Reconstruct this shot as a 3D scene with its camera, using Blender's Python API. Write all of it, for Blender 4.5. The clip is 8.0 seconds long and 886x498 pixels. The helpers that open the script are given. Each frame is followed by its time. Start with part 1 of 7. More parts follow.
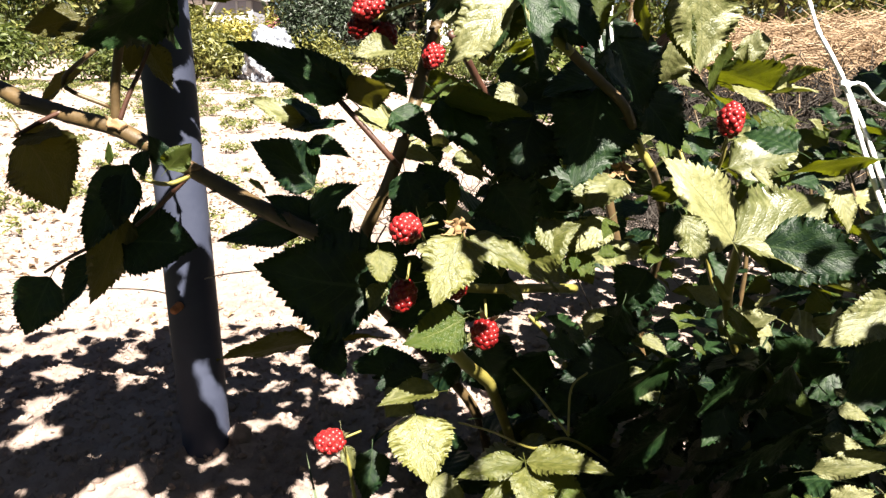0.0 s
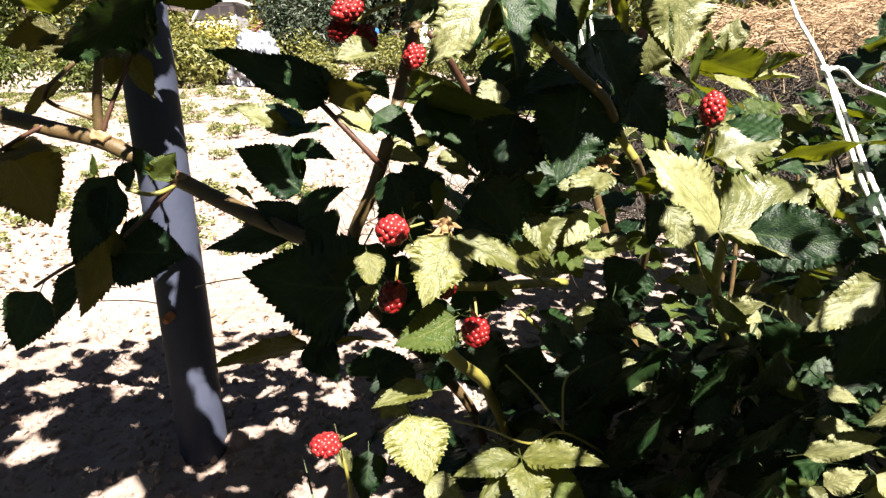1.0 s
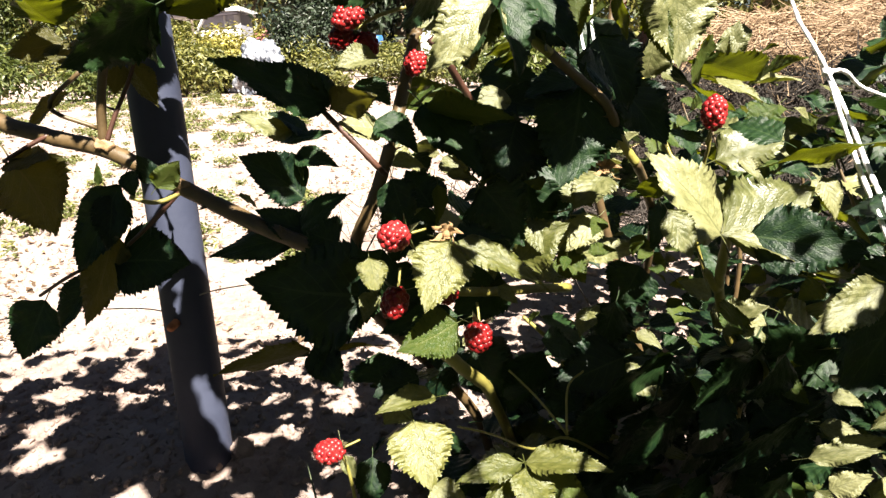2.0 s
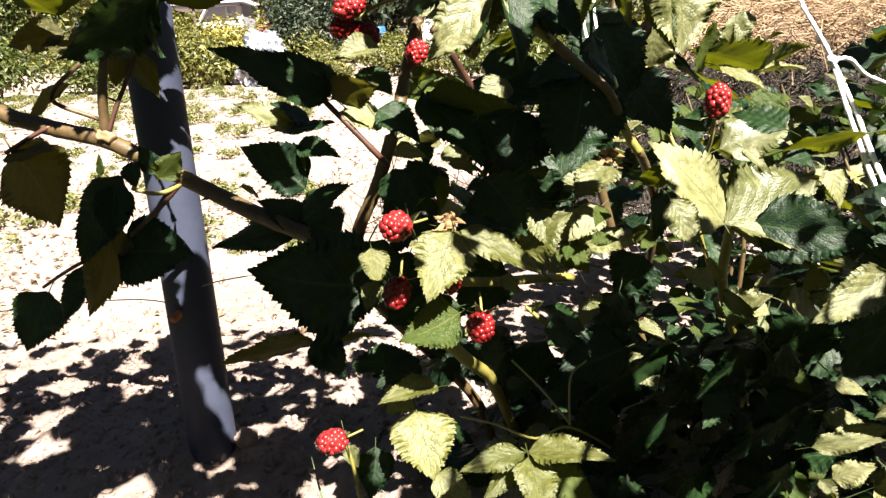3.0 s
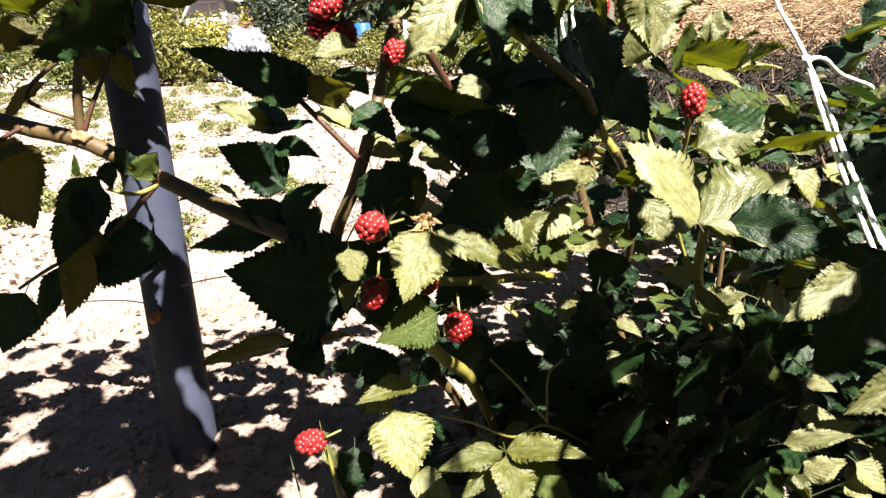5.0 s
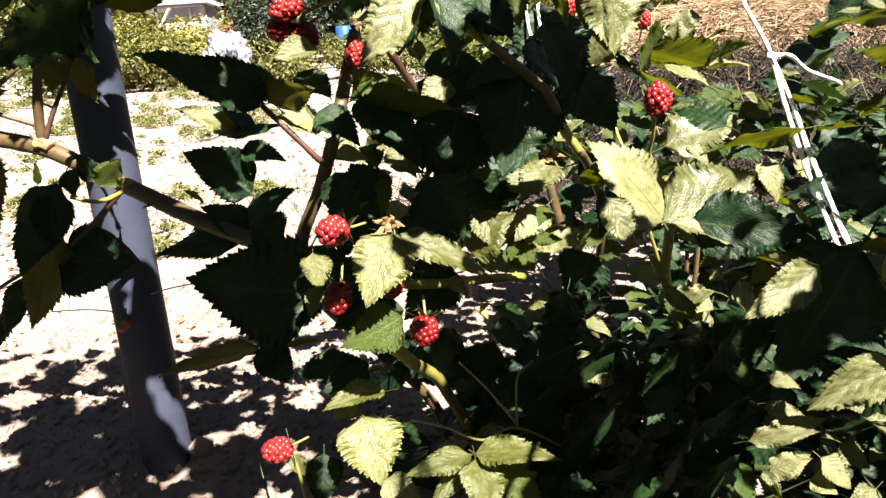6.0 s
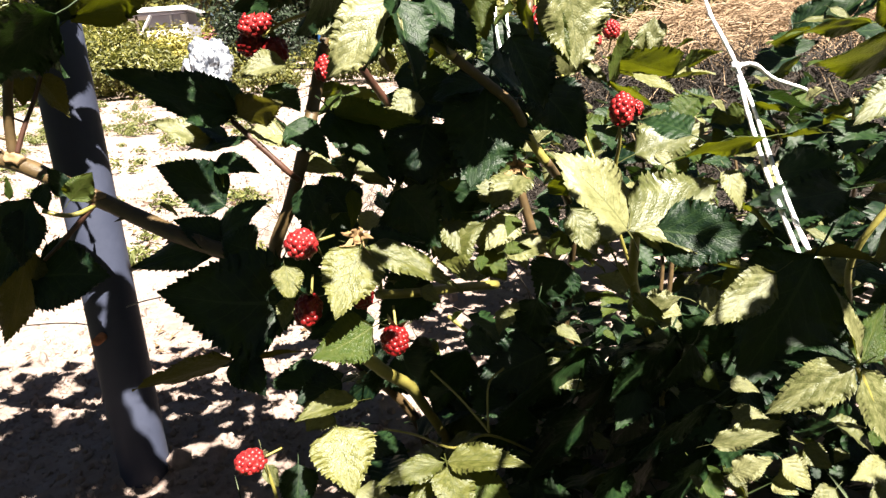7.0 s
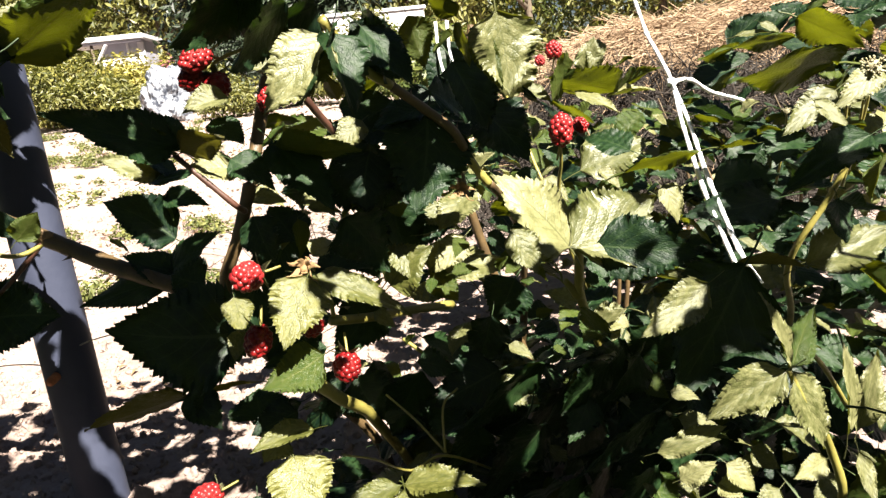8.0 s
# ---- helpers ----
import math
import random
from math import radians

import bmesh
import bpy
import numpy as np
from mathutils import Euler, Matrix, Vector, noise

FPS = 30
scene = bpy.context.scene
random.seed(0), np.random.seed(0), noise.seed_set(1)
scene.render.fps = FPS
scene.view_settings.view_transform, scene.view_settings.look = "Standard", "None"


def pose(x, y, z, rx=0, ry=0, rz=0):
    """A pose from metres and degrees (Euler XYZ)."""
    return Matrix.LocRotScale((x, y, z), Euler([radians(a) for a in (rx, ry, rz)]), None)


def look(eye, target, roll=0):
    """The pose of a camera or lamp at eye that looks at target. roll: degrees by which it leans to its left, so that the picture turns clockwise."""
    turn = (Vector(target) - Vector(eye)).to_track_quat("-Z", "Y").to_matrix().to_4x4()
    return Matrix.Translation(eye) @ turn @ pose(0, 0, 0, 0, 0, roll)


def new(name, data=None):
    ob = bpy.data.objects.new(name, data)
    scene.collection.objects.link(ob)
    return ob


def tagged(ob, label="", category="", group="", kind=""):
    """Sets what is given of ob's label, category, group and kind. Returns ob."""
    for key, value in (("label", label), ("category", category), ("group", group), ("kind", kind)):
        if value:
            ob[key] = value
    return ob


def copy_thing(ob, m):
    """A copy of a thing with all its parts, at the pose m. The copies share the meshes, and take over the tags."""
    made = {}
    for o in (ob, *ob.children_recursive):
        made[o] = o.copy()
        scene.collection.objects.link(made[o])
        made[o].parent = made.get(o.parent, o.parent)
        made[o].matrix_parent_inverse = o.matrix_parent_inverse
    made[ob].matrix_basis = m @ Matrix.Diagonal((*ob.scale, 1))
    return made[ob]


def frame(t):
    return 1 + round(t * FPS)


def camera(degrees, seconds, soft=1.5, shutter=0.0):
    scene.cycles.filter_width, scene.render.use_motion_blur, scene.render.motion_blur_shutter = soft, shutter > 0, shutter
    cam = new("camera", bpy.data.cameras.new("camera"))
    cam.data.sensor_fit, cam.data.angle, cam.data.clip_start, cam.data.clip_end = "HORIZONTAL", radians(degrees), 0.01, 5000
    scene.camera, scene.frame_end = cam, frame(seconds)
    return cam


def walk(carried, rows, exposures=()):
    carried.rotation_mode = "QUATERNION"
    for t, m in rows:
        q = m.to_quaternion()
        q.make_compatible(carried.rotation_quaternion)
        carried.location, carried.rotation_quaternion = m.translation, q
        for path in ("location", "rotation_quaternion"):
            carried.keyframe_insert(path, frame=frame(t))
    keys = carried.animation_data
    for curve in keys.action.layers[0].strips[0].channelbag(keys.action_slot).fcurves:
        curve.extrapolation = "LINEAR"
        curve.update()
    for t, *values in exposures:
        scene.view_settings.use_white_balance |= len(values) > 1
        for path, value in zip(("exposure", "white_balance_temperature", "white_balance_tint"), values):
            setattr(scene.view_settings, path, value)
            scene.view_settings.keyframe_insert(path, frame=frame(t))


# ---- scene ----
cam = camera(65.2, 8.0, soft=1.35)
PATH = [
    (0, (0.062, -0.07, 0.571), (0.052, 1.868, 0.077), -0.3),
    (0.5, (0.064, -0.068, 0.57), (0.085, 1.865, 0.056), -1.4),
    (1, (0.067, -0.071, 0.573), (0.076, 1.865, 0.072), -2.4),
    (1.5, (0.069, -0.072, 0.573), (0.069, 1.869, 0.09), -2.8),
    (3, (0.071, -0.071, 0.571), (0.054, 1.864, 0.064), -3.2),
    (3.5, (0.071, -0.07, 0.57), (0.063, 1.86, 0.043), -3.6),
    (4, (0.075, -0.072, 0.573), (0.067, 1.861, 0.06), -3.6),
    (4.5, (0.078, -0.073, 0.574), (0.085, 1.859, 0.057), -3.4),
    (6, (0.099, -0.067, 0.572), (0.16, 1.864, 0.057), -3.9),
    (6.5, (0.117, -0.071, 0.577), (0.203, 1.864, 0.081), -5.1),
    (7, (0.114, -0.075, 0.578), (0.217, 1.858, 0.074), -4.3),
    (7.5, (0.124, -0.079, 0.585), (0.235, 1.852, 0.078), -5.8),
    (8, (0.135, -0.086, 0.585), (0.329, 1.85, 0.12), -6.3),
]
walk(cam, [(t, look(eye, target, roll)) for t, eye, target, roll in PATH])

# ---- light ----
SUN_WAY = Vector((-0.29, 0.59, -0.75)).normalized()
world = bpy.data.worlds.new("sky")
scene.world = world
world.use_nodes = True
sky = world.node_tree.nodes.new("ShaderNodeTexSky")
sky.sky_type, sky.sun_disc = "NISHITA", False
sky.sun_elevation, sky.sun_rotation = radians(49), radians(154)
world.node_tree.links.new(sky.outputs["Color"], world.node_tree.nodes["Background"].inputs["Color"])
world.node_tree.nodes["Background"].inputs["Strength"].default_value = 0.008
sun = new("sun", bpy.data.lights.new("sun", "SUN"))
sun.data.energy, sun.data.angle, sun.data.color = 5.0, radians(0.5), (1.0, 0.930, 0.808)
sun.matrix_world = look((0, 0, 6), Vector((0, 0, 6)) + SUN_WAY)
scene.view_settings.exposure = 2.70


# ---- materials ----
def material(name):
    m = bpy.data.materials.new(name)
    m.use_nodes = True
    return m, m.node_tree.nodes, m.node_tree.links, m.node_tree.nodes["Principled BSDF"]


def ramp(nodes, stops):
    r = nodes.new("ShaderNodeValToRGB")
    while len(r.color_ramp.elements) < len(stops):
        r.color_ramp.elements.new(0.5)
    for e, (at, colour) in zip(r.color_ramp.elements, stops):
        e.position, e.color = at, (*colour, 1)
    return r


def noise_node(nodes, links, scale, detail=4.0, rough=0.6, coords="Object"):
    tc = nodes.new("ShaderNodeTexCoord")
    n = nodes.new("ShaderNodeTexNoise")
    n.inputs["Scale"].default_value, n.inputs["Detail"].default_value, n.inputs["Roughness"].default_value = scale, detail, rough
    links.new(tc.outputs[coords], n.inputs["Vector"])
    return n


def surface(name, stops, scale, rough=0.7, bump=0.2, bump_scale=None, metal=0.0, coords="Object", distance=0.002, spec=0.5):
    """A material with a colour that wanders between the stops, and a fine relief."""
    m, nodes, links, bsdf = material(name)
    n = noise_node(nodes, links, scale, 6.0, 0.65, coords)
    r = ramp(nodes, stops)
    links.new(n.outputs["Fac"], r.inputs["Fac"])
    links.new(r.outputs["Color"], bsdf.inputs["Base Color"])
    f = noise_node(nodes, links, bump_scale or scale * 6, 5.0, 0.7, coords)
    b = nodes.new("ShaderNodeBump")
    b.inputs["Strength"].default_value, b.inputs["Distance"].default_value = bump, distance
    links.new(f.outputs["Fac"], b.inputs["Height"])
    links.new(b.outputs["Normal"], bsdf.inputs["Normal"])
    bsdf.inputs["Roughness"].default_value, bsdf.inputs["Metallic"].default_value = rough, metal
    bsdf.inputs["Specular IOR Level"].default_value = spec
    return m


def math_node(nodes, links, op, a, b=None, c=None):
    n = nodes.new("ShaderNodeMath")
    n.operation = op
    for i, v in enumerate((a, b, c)):
        if v is None:
            continue
        if isinstance(v, (int, float)):
            n.inputs[i].default_value = v
        else:
            links.new(v, n.inputs[i])
    return n.outputs[0]


def leaf_material(name, dark, mid, vein, through_colour, share, rough=0.42, gloss=0.28, quilt=1.0):
    """A leaf blade: midrib, side veins and a quilted net of small veins by its own coordinates, blotches, gloss, and light that shines through."""
    m, nodes, links, bsdf = material(name)
    uv = nodes.new("ShaderNodeUVMap")
    sep = nodes.new("ShaderNodeSeparateXYZ")
    links.new(uv.outputs["UV"], sep.inputs[0])
    info = nodes.new("ShaderNodeObjectInfo")
    bend = noise_node(nodes, links, 3.0, 2.0, 0.5, "UV")
    wave = math_node(nodes, links, "MULTIPLY", math_node(nodes, links, "SUBTRACT", bend.outputs["Fac"], 0.5), 0.07)
    side = math_node(nodes, links, "ABSOLUTE", math_node(nodes, links, "SUBTRACT", sep.outputs[0], 0.5))
    taper = math_node(nodes, links, "SUBTRACT", 0.019, math_node(nodes, links, "MULTIPLY", sep.outputs[1], 0.013))
    rib = math_node(nodes, links, "LESS_THAN", side, taper)
    along = math_node(nodes, links, "ADD", math_node(nodes, links, "SUBTRACT", sep.outputs[1], math_node(nodes, links, "MULTIPLY", side, 0.84)), wave)
    saw = math_node(nodes, links, "FRACT", math_node(nodes, links, "MULTIPLY", along, 7.0))
    near = math_node(nodes, links, "ABSOLUTE", math_node(nodes, links, "SUBTRACT", saw, 0.5))
    side_vein = math_node(nodes, links, "LESS_THAN", near, math_node(nodes, links, "SUBTRACT", 0.062, math_node(nodes, links, "MULTIPLY", side, 0.08)))
    veins = math_node(nodes, links, "MAXIMUM", rib, math_node(nodes, links, "MULTIPLY", side_vein, 0.6))
    n = noise_node(nodes, links, 7.0, 7.0, 0.75, "UV")
    fac = math_node(nodes, links, "ADD", math_node(nodes, links, "SUBTRACT", math_node(nodes, links, "MULTIPLY", n.outputs["Fac"], 1.2), 0.22),
                    math_node(nodes, links, "MULTIPLY", info.outputs["Random"], 0.28))
    r = ramp(nodes, ((0.36, dark), (0.66, mid)))
    links.new(fac, r.inputs["Fac"])
    mix = nodes.new("ShaderNodeMix")
    mix.data_type = "RGBA"
    links.new(math_node(nodes, links, "MULTIPLY", veins, 0.75), mix.inputs["Factor"])
    links.new(r.outputs["Color"], mix.inputs["A"])
    mix.inputs["B"].default_value = (*vein, 1)
    # brown specks and scorched spots on some leaves
    spots = noise_node(nodes, links, 11.0, 3.0, 0.55, "UV")
    spot = math_node(nodes, links, "MULTIPLY", math_node(nodes, links, "GREATER_THAN", math_node(nodes, links, "ADD", spots.outputs["Fac"], math_node(nodes, links, "MULTIPLY", info.outputs["Random"], 0.07)), 0.755), 0.7)
    worn = nodes.new("ShaderNodeMix")
    worn.data_type = "RGBA"
    links.new(spot, worn.inputs["Factor"])
    links.new(mix.outputs["Result"], worn.inputs["A"])
    worn.inputs["B"].default_value = (dark[0] * 0.5 + 0.04, dark[1] * 0.4 + 0.022, dark[2] * 0.3 + 0.008, 1)
    links.new(worn.outputs["Result"], bsdf.inputs["Base Color"])
    sheen = math_node(nodes, links, "ADD", rough - 0.1, math_node(nodes, links, "MULTIPLY", n.outputs["Fac"], 0.2))
    links.new(sheen, bsdf.inputs["Roughness"])
    bsdf.inputs["Specular IOR Level"].default_value = gloss
    fine = noise_node(nodes, links, 38.0, 3.0, 0.6, "UV")
    tc = nodes.new("ShaderNodeTexCoord")
    cells = nodes.new("ShaderNodeTexVoronoi")
    cells.feature = "DISTANCE_TO_EDGE"
    cells.inputs["Scale"].default_value = 26.0
    links.new(tc.outputs["UV"], cells.inputs["Vector"])
    net = math_node(nodes, links, "MULTIPLY", math_node(nodes, links, "MINIMUM", cells.outputs["Distance"], 0.4), 2.2 * quilt)
    b = nodes.new("ShaderNodeBump")
    b.inputs["Strength"].default_value, b.inputs["Distance"].default_value = 0.5, 0.0014
    groove = math_node(nodes, links, "MULTIPLY", math_node(nodes, links, "SQRT", math_node(nodes, links, "MULTIPLY", near, 2.0)), 0.5)
    height = math_node(nodes, links, "ADD", math_node(nodes, links, "ADD", math_node(nodes, links, "MULTIPLY", fine.outputs["Fac"], 0.7), net), groove)
    links.new(math_node(nodes, links, "SUBTRACT", height, math_node(nodes, links, "MULTIPLY", rib, 1.5)), b.inputs["Height"])
    links.new(b.outputs["Normal"], bsdf.inputs["Normal"])
    tr = nodes.new("ShaderNodeBsdfTranslucent")
    tmix = nodes.new("ShaderNodeMix")
    tmix.data_type = "RGBA"
    links.new(math_node(nodes, links, "ADD", math_node(nodes, links, "MULTIPLY", veins, 0.5), math_node(nodes, links, "MULTIPLY", spot, 0.5)), tmix.inputs["Factor"])
    tmix.inputs["A"].default_value = (*through_colour, 1)
    tmix.inputs["B"].default_value = (through_colour[0] * 0.35, through_colour[1] * 0.3, through_colour[2] * 0.3, 1)
    links.new(tmix.outputs["Result"], tr.inputs["Color"])
    ms = nodes.new("ShaderNodeMixShader")
    ms.inputs[0].default_value = share
    links.new(bsdf.outputs[0], ms.inputs[1])
    links.new(tr.outputs[0], ms.inputs[2])
    links.new(ms.outputs[0], nodes["Material Output"].inputs["Surface"])
    return m


# One leaf's tones: green darkened for shade, pale and fresh lightened for sun.
LEAF_SHADE_TONE = leaf_material("leaf_shade_tone", (0.0022, 0.0090, 0.0046), (0.011, 0.027, 0.0072), (0.026, 0.045, 0.016), (0.034, 0.072, 0.004), 0.12, 0.46, 0.25, 0.3)
LEAF_SUN_TONE = leaf_material("leaf_sun_tone", (0.056, 0.062, 0.019), (0.162, 0.159, 0.070), (0.074, 0.080, 0.030), (0.15, 0.16, 0.010), 0.2, 0.40, 0.5, 0.3)
LEAF_SUN_GREEN = leaf_material("leaf_sun_green", (0.042, 0.049, 0.009), (0.112, 0.111, 0.030), (0.040, 0.047, 0.009), (0.15, 0.16, 0.006), 0.22, 0.40, 0.5, 0.5)
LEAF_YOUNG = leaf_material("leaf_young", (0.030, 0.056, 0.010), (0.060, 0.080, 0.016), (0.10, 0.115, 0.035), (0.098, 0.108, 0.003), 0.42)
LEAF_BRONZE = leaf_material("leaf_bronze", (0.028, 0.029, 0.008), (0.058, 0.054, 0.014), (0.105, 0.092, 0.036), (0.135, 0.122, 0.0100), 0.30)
LEAF_MATS = {"green": LEAF_SHADE_TONE, "pale": LEAF_SUN_TONE, "fresh": LEAF_SUN_GREEN, "young": LEAF_YOUNG, "bronze": LEAF_BRONZE}
CANE_BROWN = surface("cane_brown", ((0.2, (0.030, 0.019, 0.008)), (0.7, (0.092, 0.058, 0.023))), 60, 0.5, 0.3)
CANE_GREEN = surface("cane_green", ((0.2, (0.0992, 0.093, 0.0186)), (0.7, (0.211, 0.18, 0.0434))), 50, 0.45, 0.25)
CANE_RED = surface("cane_red", ((0.2, (0.024, 0.010, 0.007)), (0.7, (0.070, 0.028, 0.017))), 60, 0.5, 0.25)
NODE_TAN = surface("node_tan", ((0.2, (0.124, 0.0682, 0.031)), (0.7, (0.236, 0.149, 0.0744))), 90, 0.55, 0.4)
DRY_CALYX = surface("dry_calyx", ((0.2, (0.112, 0.0558, 0.0217)), (0.7, (0.26, 0.167, 0.0744))), 120, 0.8, 0.4)
SEPAL = surface("sepal", ((0.2, (0.0992, 0.118, 0.0434)), (0.7, (0.223, 0.223, 0.112))), 150, 0.7, 0.4)


def berry_material(name, dark, light):
    m, nodes, links, bsdf = material(name)
    geo = nodes.new("ShaderNodeNewGeometry")
    r = ramp(nodes, ((0.0, dark), (1.0, light)))
    links.new(geo.outputs["Random Per Island"], r.inputs["Fac"])
    links.new(r.outputs["Color"], bsdf.inputs["Base Color"])
    bsdf.inputs["Roughness"].default_value = 0.36
    bsdf.inputs["Subsurface Weight"].default_value = 0.25
    bsdf.inputs["Subsurface Radius"].default_value = (0.004, 0.0008, 0.0006)
    bsdf.inputs["Subsurface Scale"].default_value = 1.0
    bsdf.inputs["Specular IOR Level"].default_value = 0.28
    bsdf.inputs["Coat Weight"].default_value = 0.1
    bsdf.inputs["Coat Roughness"].default_value = 0.3
    return m


BERRY_RED = berry_material("berry_red", (0.130, 0.0060, 0.0080), (0.240, 0.0170, 0.0170))
BERRY_DARK = berry_material("berry_dark", (0.090, 0.0028, 0.0040), (0.160, 0.0080, 0.0080))
BERRY_BLACK = berry_material("berry_black", (0.006, 0.003, 0.008), (0.020, 0.006, 0.016))
BERRY_MATS = {"red": BERRY_RED, "dark": BERRY_DARK, "black": BERRY_BLACK}


# ---- makers ----
def part(name, data, mat, parent, label="", smooth=True):
    """Links a bmesh or a mesh as one object under a thing or a part."""
    if isinstance(data, bmesh.types.BMesh):
        me = bpy.data.meshes.new(name)
        data.to_mesh(me)
        data.free()
        data = me
        if smooth:
            data.shade_smooth()
    if mat is not None and not data.materials:
        data.materials.append(mat)
    ob = new(name, data)
    if parent is not None:
        ob.parent = parent
        ob.matrix_parent_inverse = Matrix.Translation(-parent.location) if parent.type == "EMPTY" else Matrix.Identity(4)
    if label:
        ob["label"] = label
    return ob


def thing(name, place, label, category, group=""):
    ob = new(name)
    ob.location = place
    ob.empty_display_size = 0.05
    return tagged(ob, label, category, group)


def spline(points, steps):
    """Points along a smooth line through the given ones."""
    pts = [Vector(p) for p in points]
    pts = [pts[0] * 2 - pts[1]] + pts + [pts[-1] * 2 - pts[-2]]
    out = []
    for i in range(1, len(pts) - 2):
        a, b, c, d = pts[i - 1:i + 3]
        for k in range(steps):
            t = k / steps
            out.append(0.5 * (2 * b + (c - a) * t + (2 * a - 5 * b + 4 * c - d) * t * t + (3 * b - a - 3 * c + d) * t ** 3))
    out.append(pts[-2])
    return out


def tube(points, r0, r1, steps=6, sides=10, wobble=0.04, prickles=0, seed=1):
    """A tapered, closed round stem along a smooth line, with small prickles if asked."""
    rnd = random.Random(seed)
    line = spline(points, steps)
    bm = bmesh.new()
    up = Vector((0.3, 0.2, 1)).normalized()
    rings = []
    for i, p in enumerate(line):
        way = (line[min(i + 1, len(line) - 1)] - line[max(i - 1, 0)]).normalized()
        u = way.cross(up)
        u = u.normalized() if u.length > 0.05 else way.cross(Vector((1, 0, 0))).normalized()
        v = way.cross(u)
        r = (r0 + (r1 - r0) * i / (len(line) - 1)) * (1 + wobble * rnd.uniform(-1, 1))
        rings.append([bm.verts.new(p + (u * math.cos(a) + v * math.sin(a)) * r) for a in (math.tau * k / sides for k in range(sides))])
        if prickles and rnd.random() < prickles:
            a = rnd.uniform(0, math.tau)
            out = u * math.cos(a) + v * math.sin(a)
            q = p + out * r * 0.9
            base = [bm.verts.new(q + (way * math.cos(b) * 1.4 + way.cross(out) * math.sin(b)) * r * 0.28) for b in (0, 2.1, 4.2)]
            top = bm.verts.new(q + out * r * 1.1 - way * r * 0.7)
            for k in range(3):
                bm.faces.new((base[k], base[(k + 1) % 3], top))
    for a, b in zip(rings, rings[1:]):
        for k in range(sides):
            bm.faces.new((a[k], a[(k + 1) % sides], b[(k + 1) % sides], b[k]))
    bm.faces.new(rings[0][::-1])
    bm.faces.new(rings[-1])
    return bm


def cane(plant, points, r0, r1, mat, name="cane", prickles=0.0, steps=6, seed=1, label=""):
    return part(name, tube(points, r0, r1, steps, 10, 0.05, prickles, seed), mat, plant, label)


def leaf_mesh(seed, fold, curl, pleat, mat, teeth=13, lobes=0.0, cols=4, fine=True, bite=1.0):
    """A bramble leaflet, one long and one wide: sharp double teeth, pleats between the side veins, folded midrib, drooping tip."""
    rnd = random.Random(seed)
    bm = bmesh.new()
    uvl = bm.loops.layers.uv.new("UVMap")
    a, b = rnd.uniform(0.48, 0.62), rnd.uniform(1.0, 1.25)
    top = (a / (a + b)) ** a * (b / (a + b)) ** b
    phase, side_bend = rnd.uniform(0, 6), rnd.uniform(-0.08, 0.08)
    cup, twist = rnd.uniform(-0.35, 0.3), rnd.uniform(-0.25, 0.25)
    # each tooth: its foot, a small tooth on its back, the notch behind that, and its point
    cuts = ((0.0, 0.0), (0.38, 0.62), (0.46, 0.34), (0.92, 1.0)) if fine else ((0.0, 0.0), (0.9, 1.0))
    rows = [(k + f, p) for k in range(teeth) for f, p in cuts] + [(teeth, 0.0)]
    jag = [[rnd.uniform(0.45, 1.45) for _ in range(teeth + 2)] for _ in (0, 1)]
    grid = []
    for k, point in rows:
        u = k / teeth
        line = []
        for j in range(-cols, cols + 1):
            v = j / cols
            s = abs(v)
            h = 0.5 * max(u, 0.001) ** a * max(1 - u, 0.0004) ** b / top
            h *= 1 + lobes * math.sin(u * 9 + phase + (1.7 if j > 0 else 0))
            rim = max(0.0, (s - 0.7) / 0.3)
            tooth = jag[j > 0][int(k)] * (point - 0.35)
            h += bite * tooth * rim * (0.135 * h + 0.013) * min(1.0, u * 6 + 0.2)
            x = v * h + side_bend * math.sin(u * math.pi)
            y = u - 0.10 * s * s * h + 0.05 * s * (1 - u) * (u > 0.02) + 0.030 * bite * rim * point * min(1, (1 - u) * 8)
            w = (u - 0.42 * s) * 7.0
            tri = abs((w % 1.0) - 0.5) * 2 - 0.5
            z = 1.2 * pleat * tri * min(1.0, s * 2.2) * min(1.0, 6 * h) + fold * abs(v * h)
            z -= curl * (u * u) * 0.5 + 0.25 * abs(curl) * (s * h) ** 2 * 3
            z += cup * (v * h) ** 2 + twist * v * h * (u - 0.3)
            z += 0.034 * math.sin(u * 7 + phase + v * 2.5) * s + 0.018 * math.sin(u * 17 + phase * 2 - v * 3) * s
            line.append(bm.verts.new((x, y, z)))
        grid.append((u, line))
    for (u0, p), (u1, q) in zip(grid, grid[1:]):
        for j in range(2 * cols):
            f = bm.faces.new((p[j], p[j + 1], q[j + 1], q[j]))
            for loop, (uu, jj) in zip(f.loops, ((u0, j), (u0, j + 1), (u1, j + 1), (u1, j))):
                loop[uvl].uv = (jj / (2 * cols), uu)
    rings = [[bm.verts.new((rr * math.cos(q), y, zz + rr * math.sin(q))) for q in (0.5, 2.6, 4.7)] for y, zz, rr in ((0.02, -0.006, 0.013), (-0.12, 0.0, 0.012), (-0.26, -0.03, 0.015))]
    for p, q in zip(rings, rings[1:]):
        for k in range(3):
            for loop in bm.faces.new((p[k], p[(k + 1) % 3], q[(k + 1) % 3], q[k])).loops:
                loop[uvl].uv = (0.5, 0.0)
    me = bpy.data.meshes.new("leaf")
    bm.to_mesh(me)
    bm.free()
    me.shade_smooth()
    me.materials.append(mat)
    return me


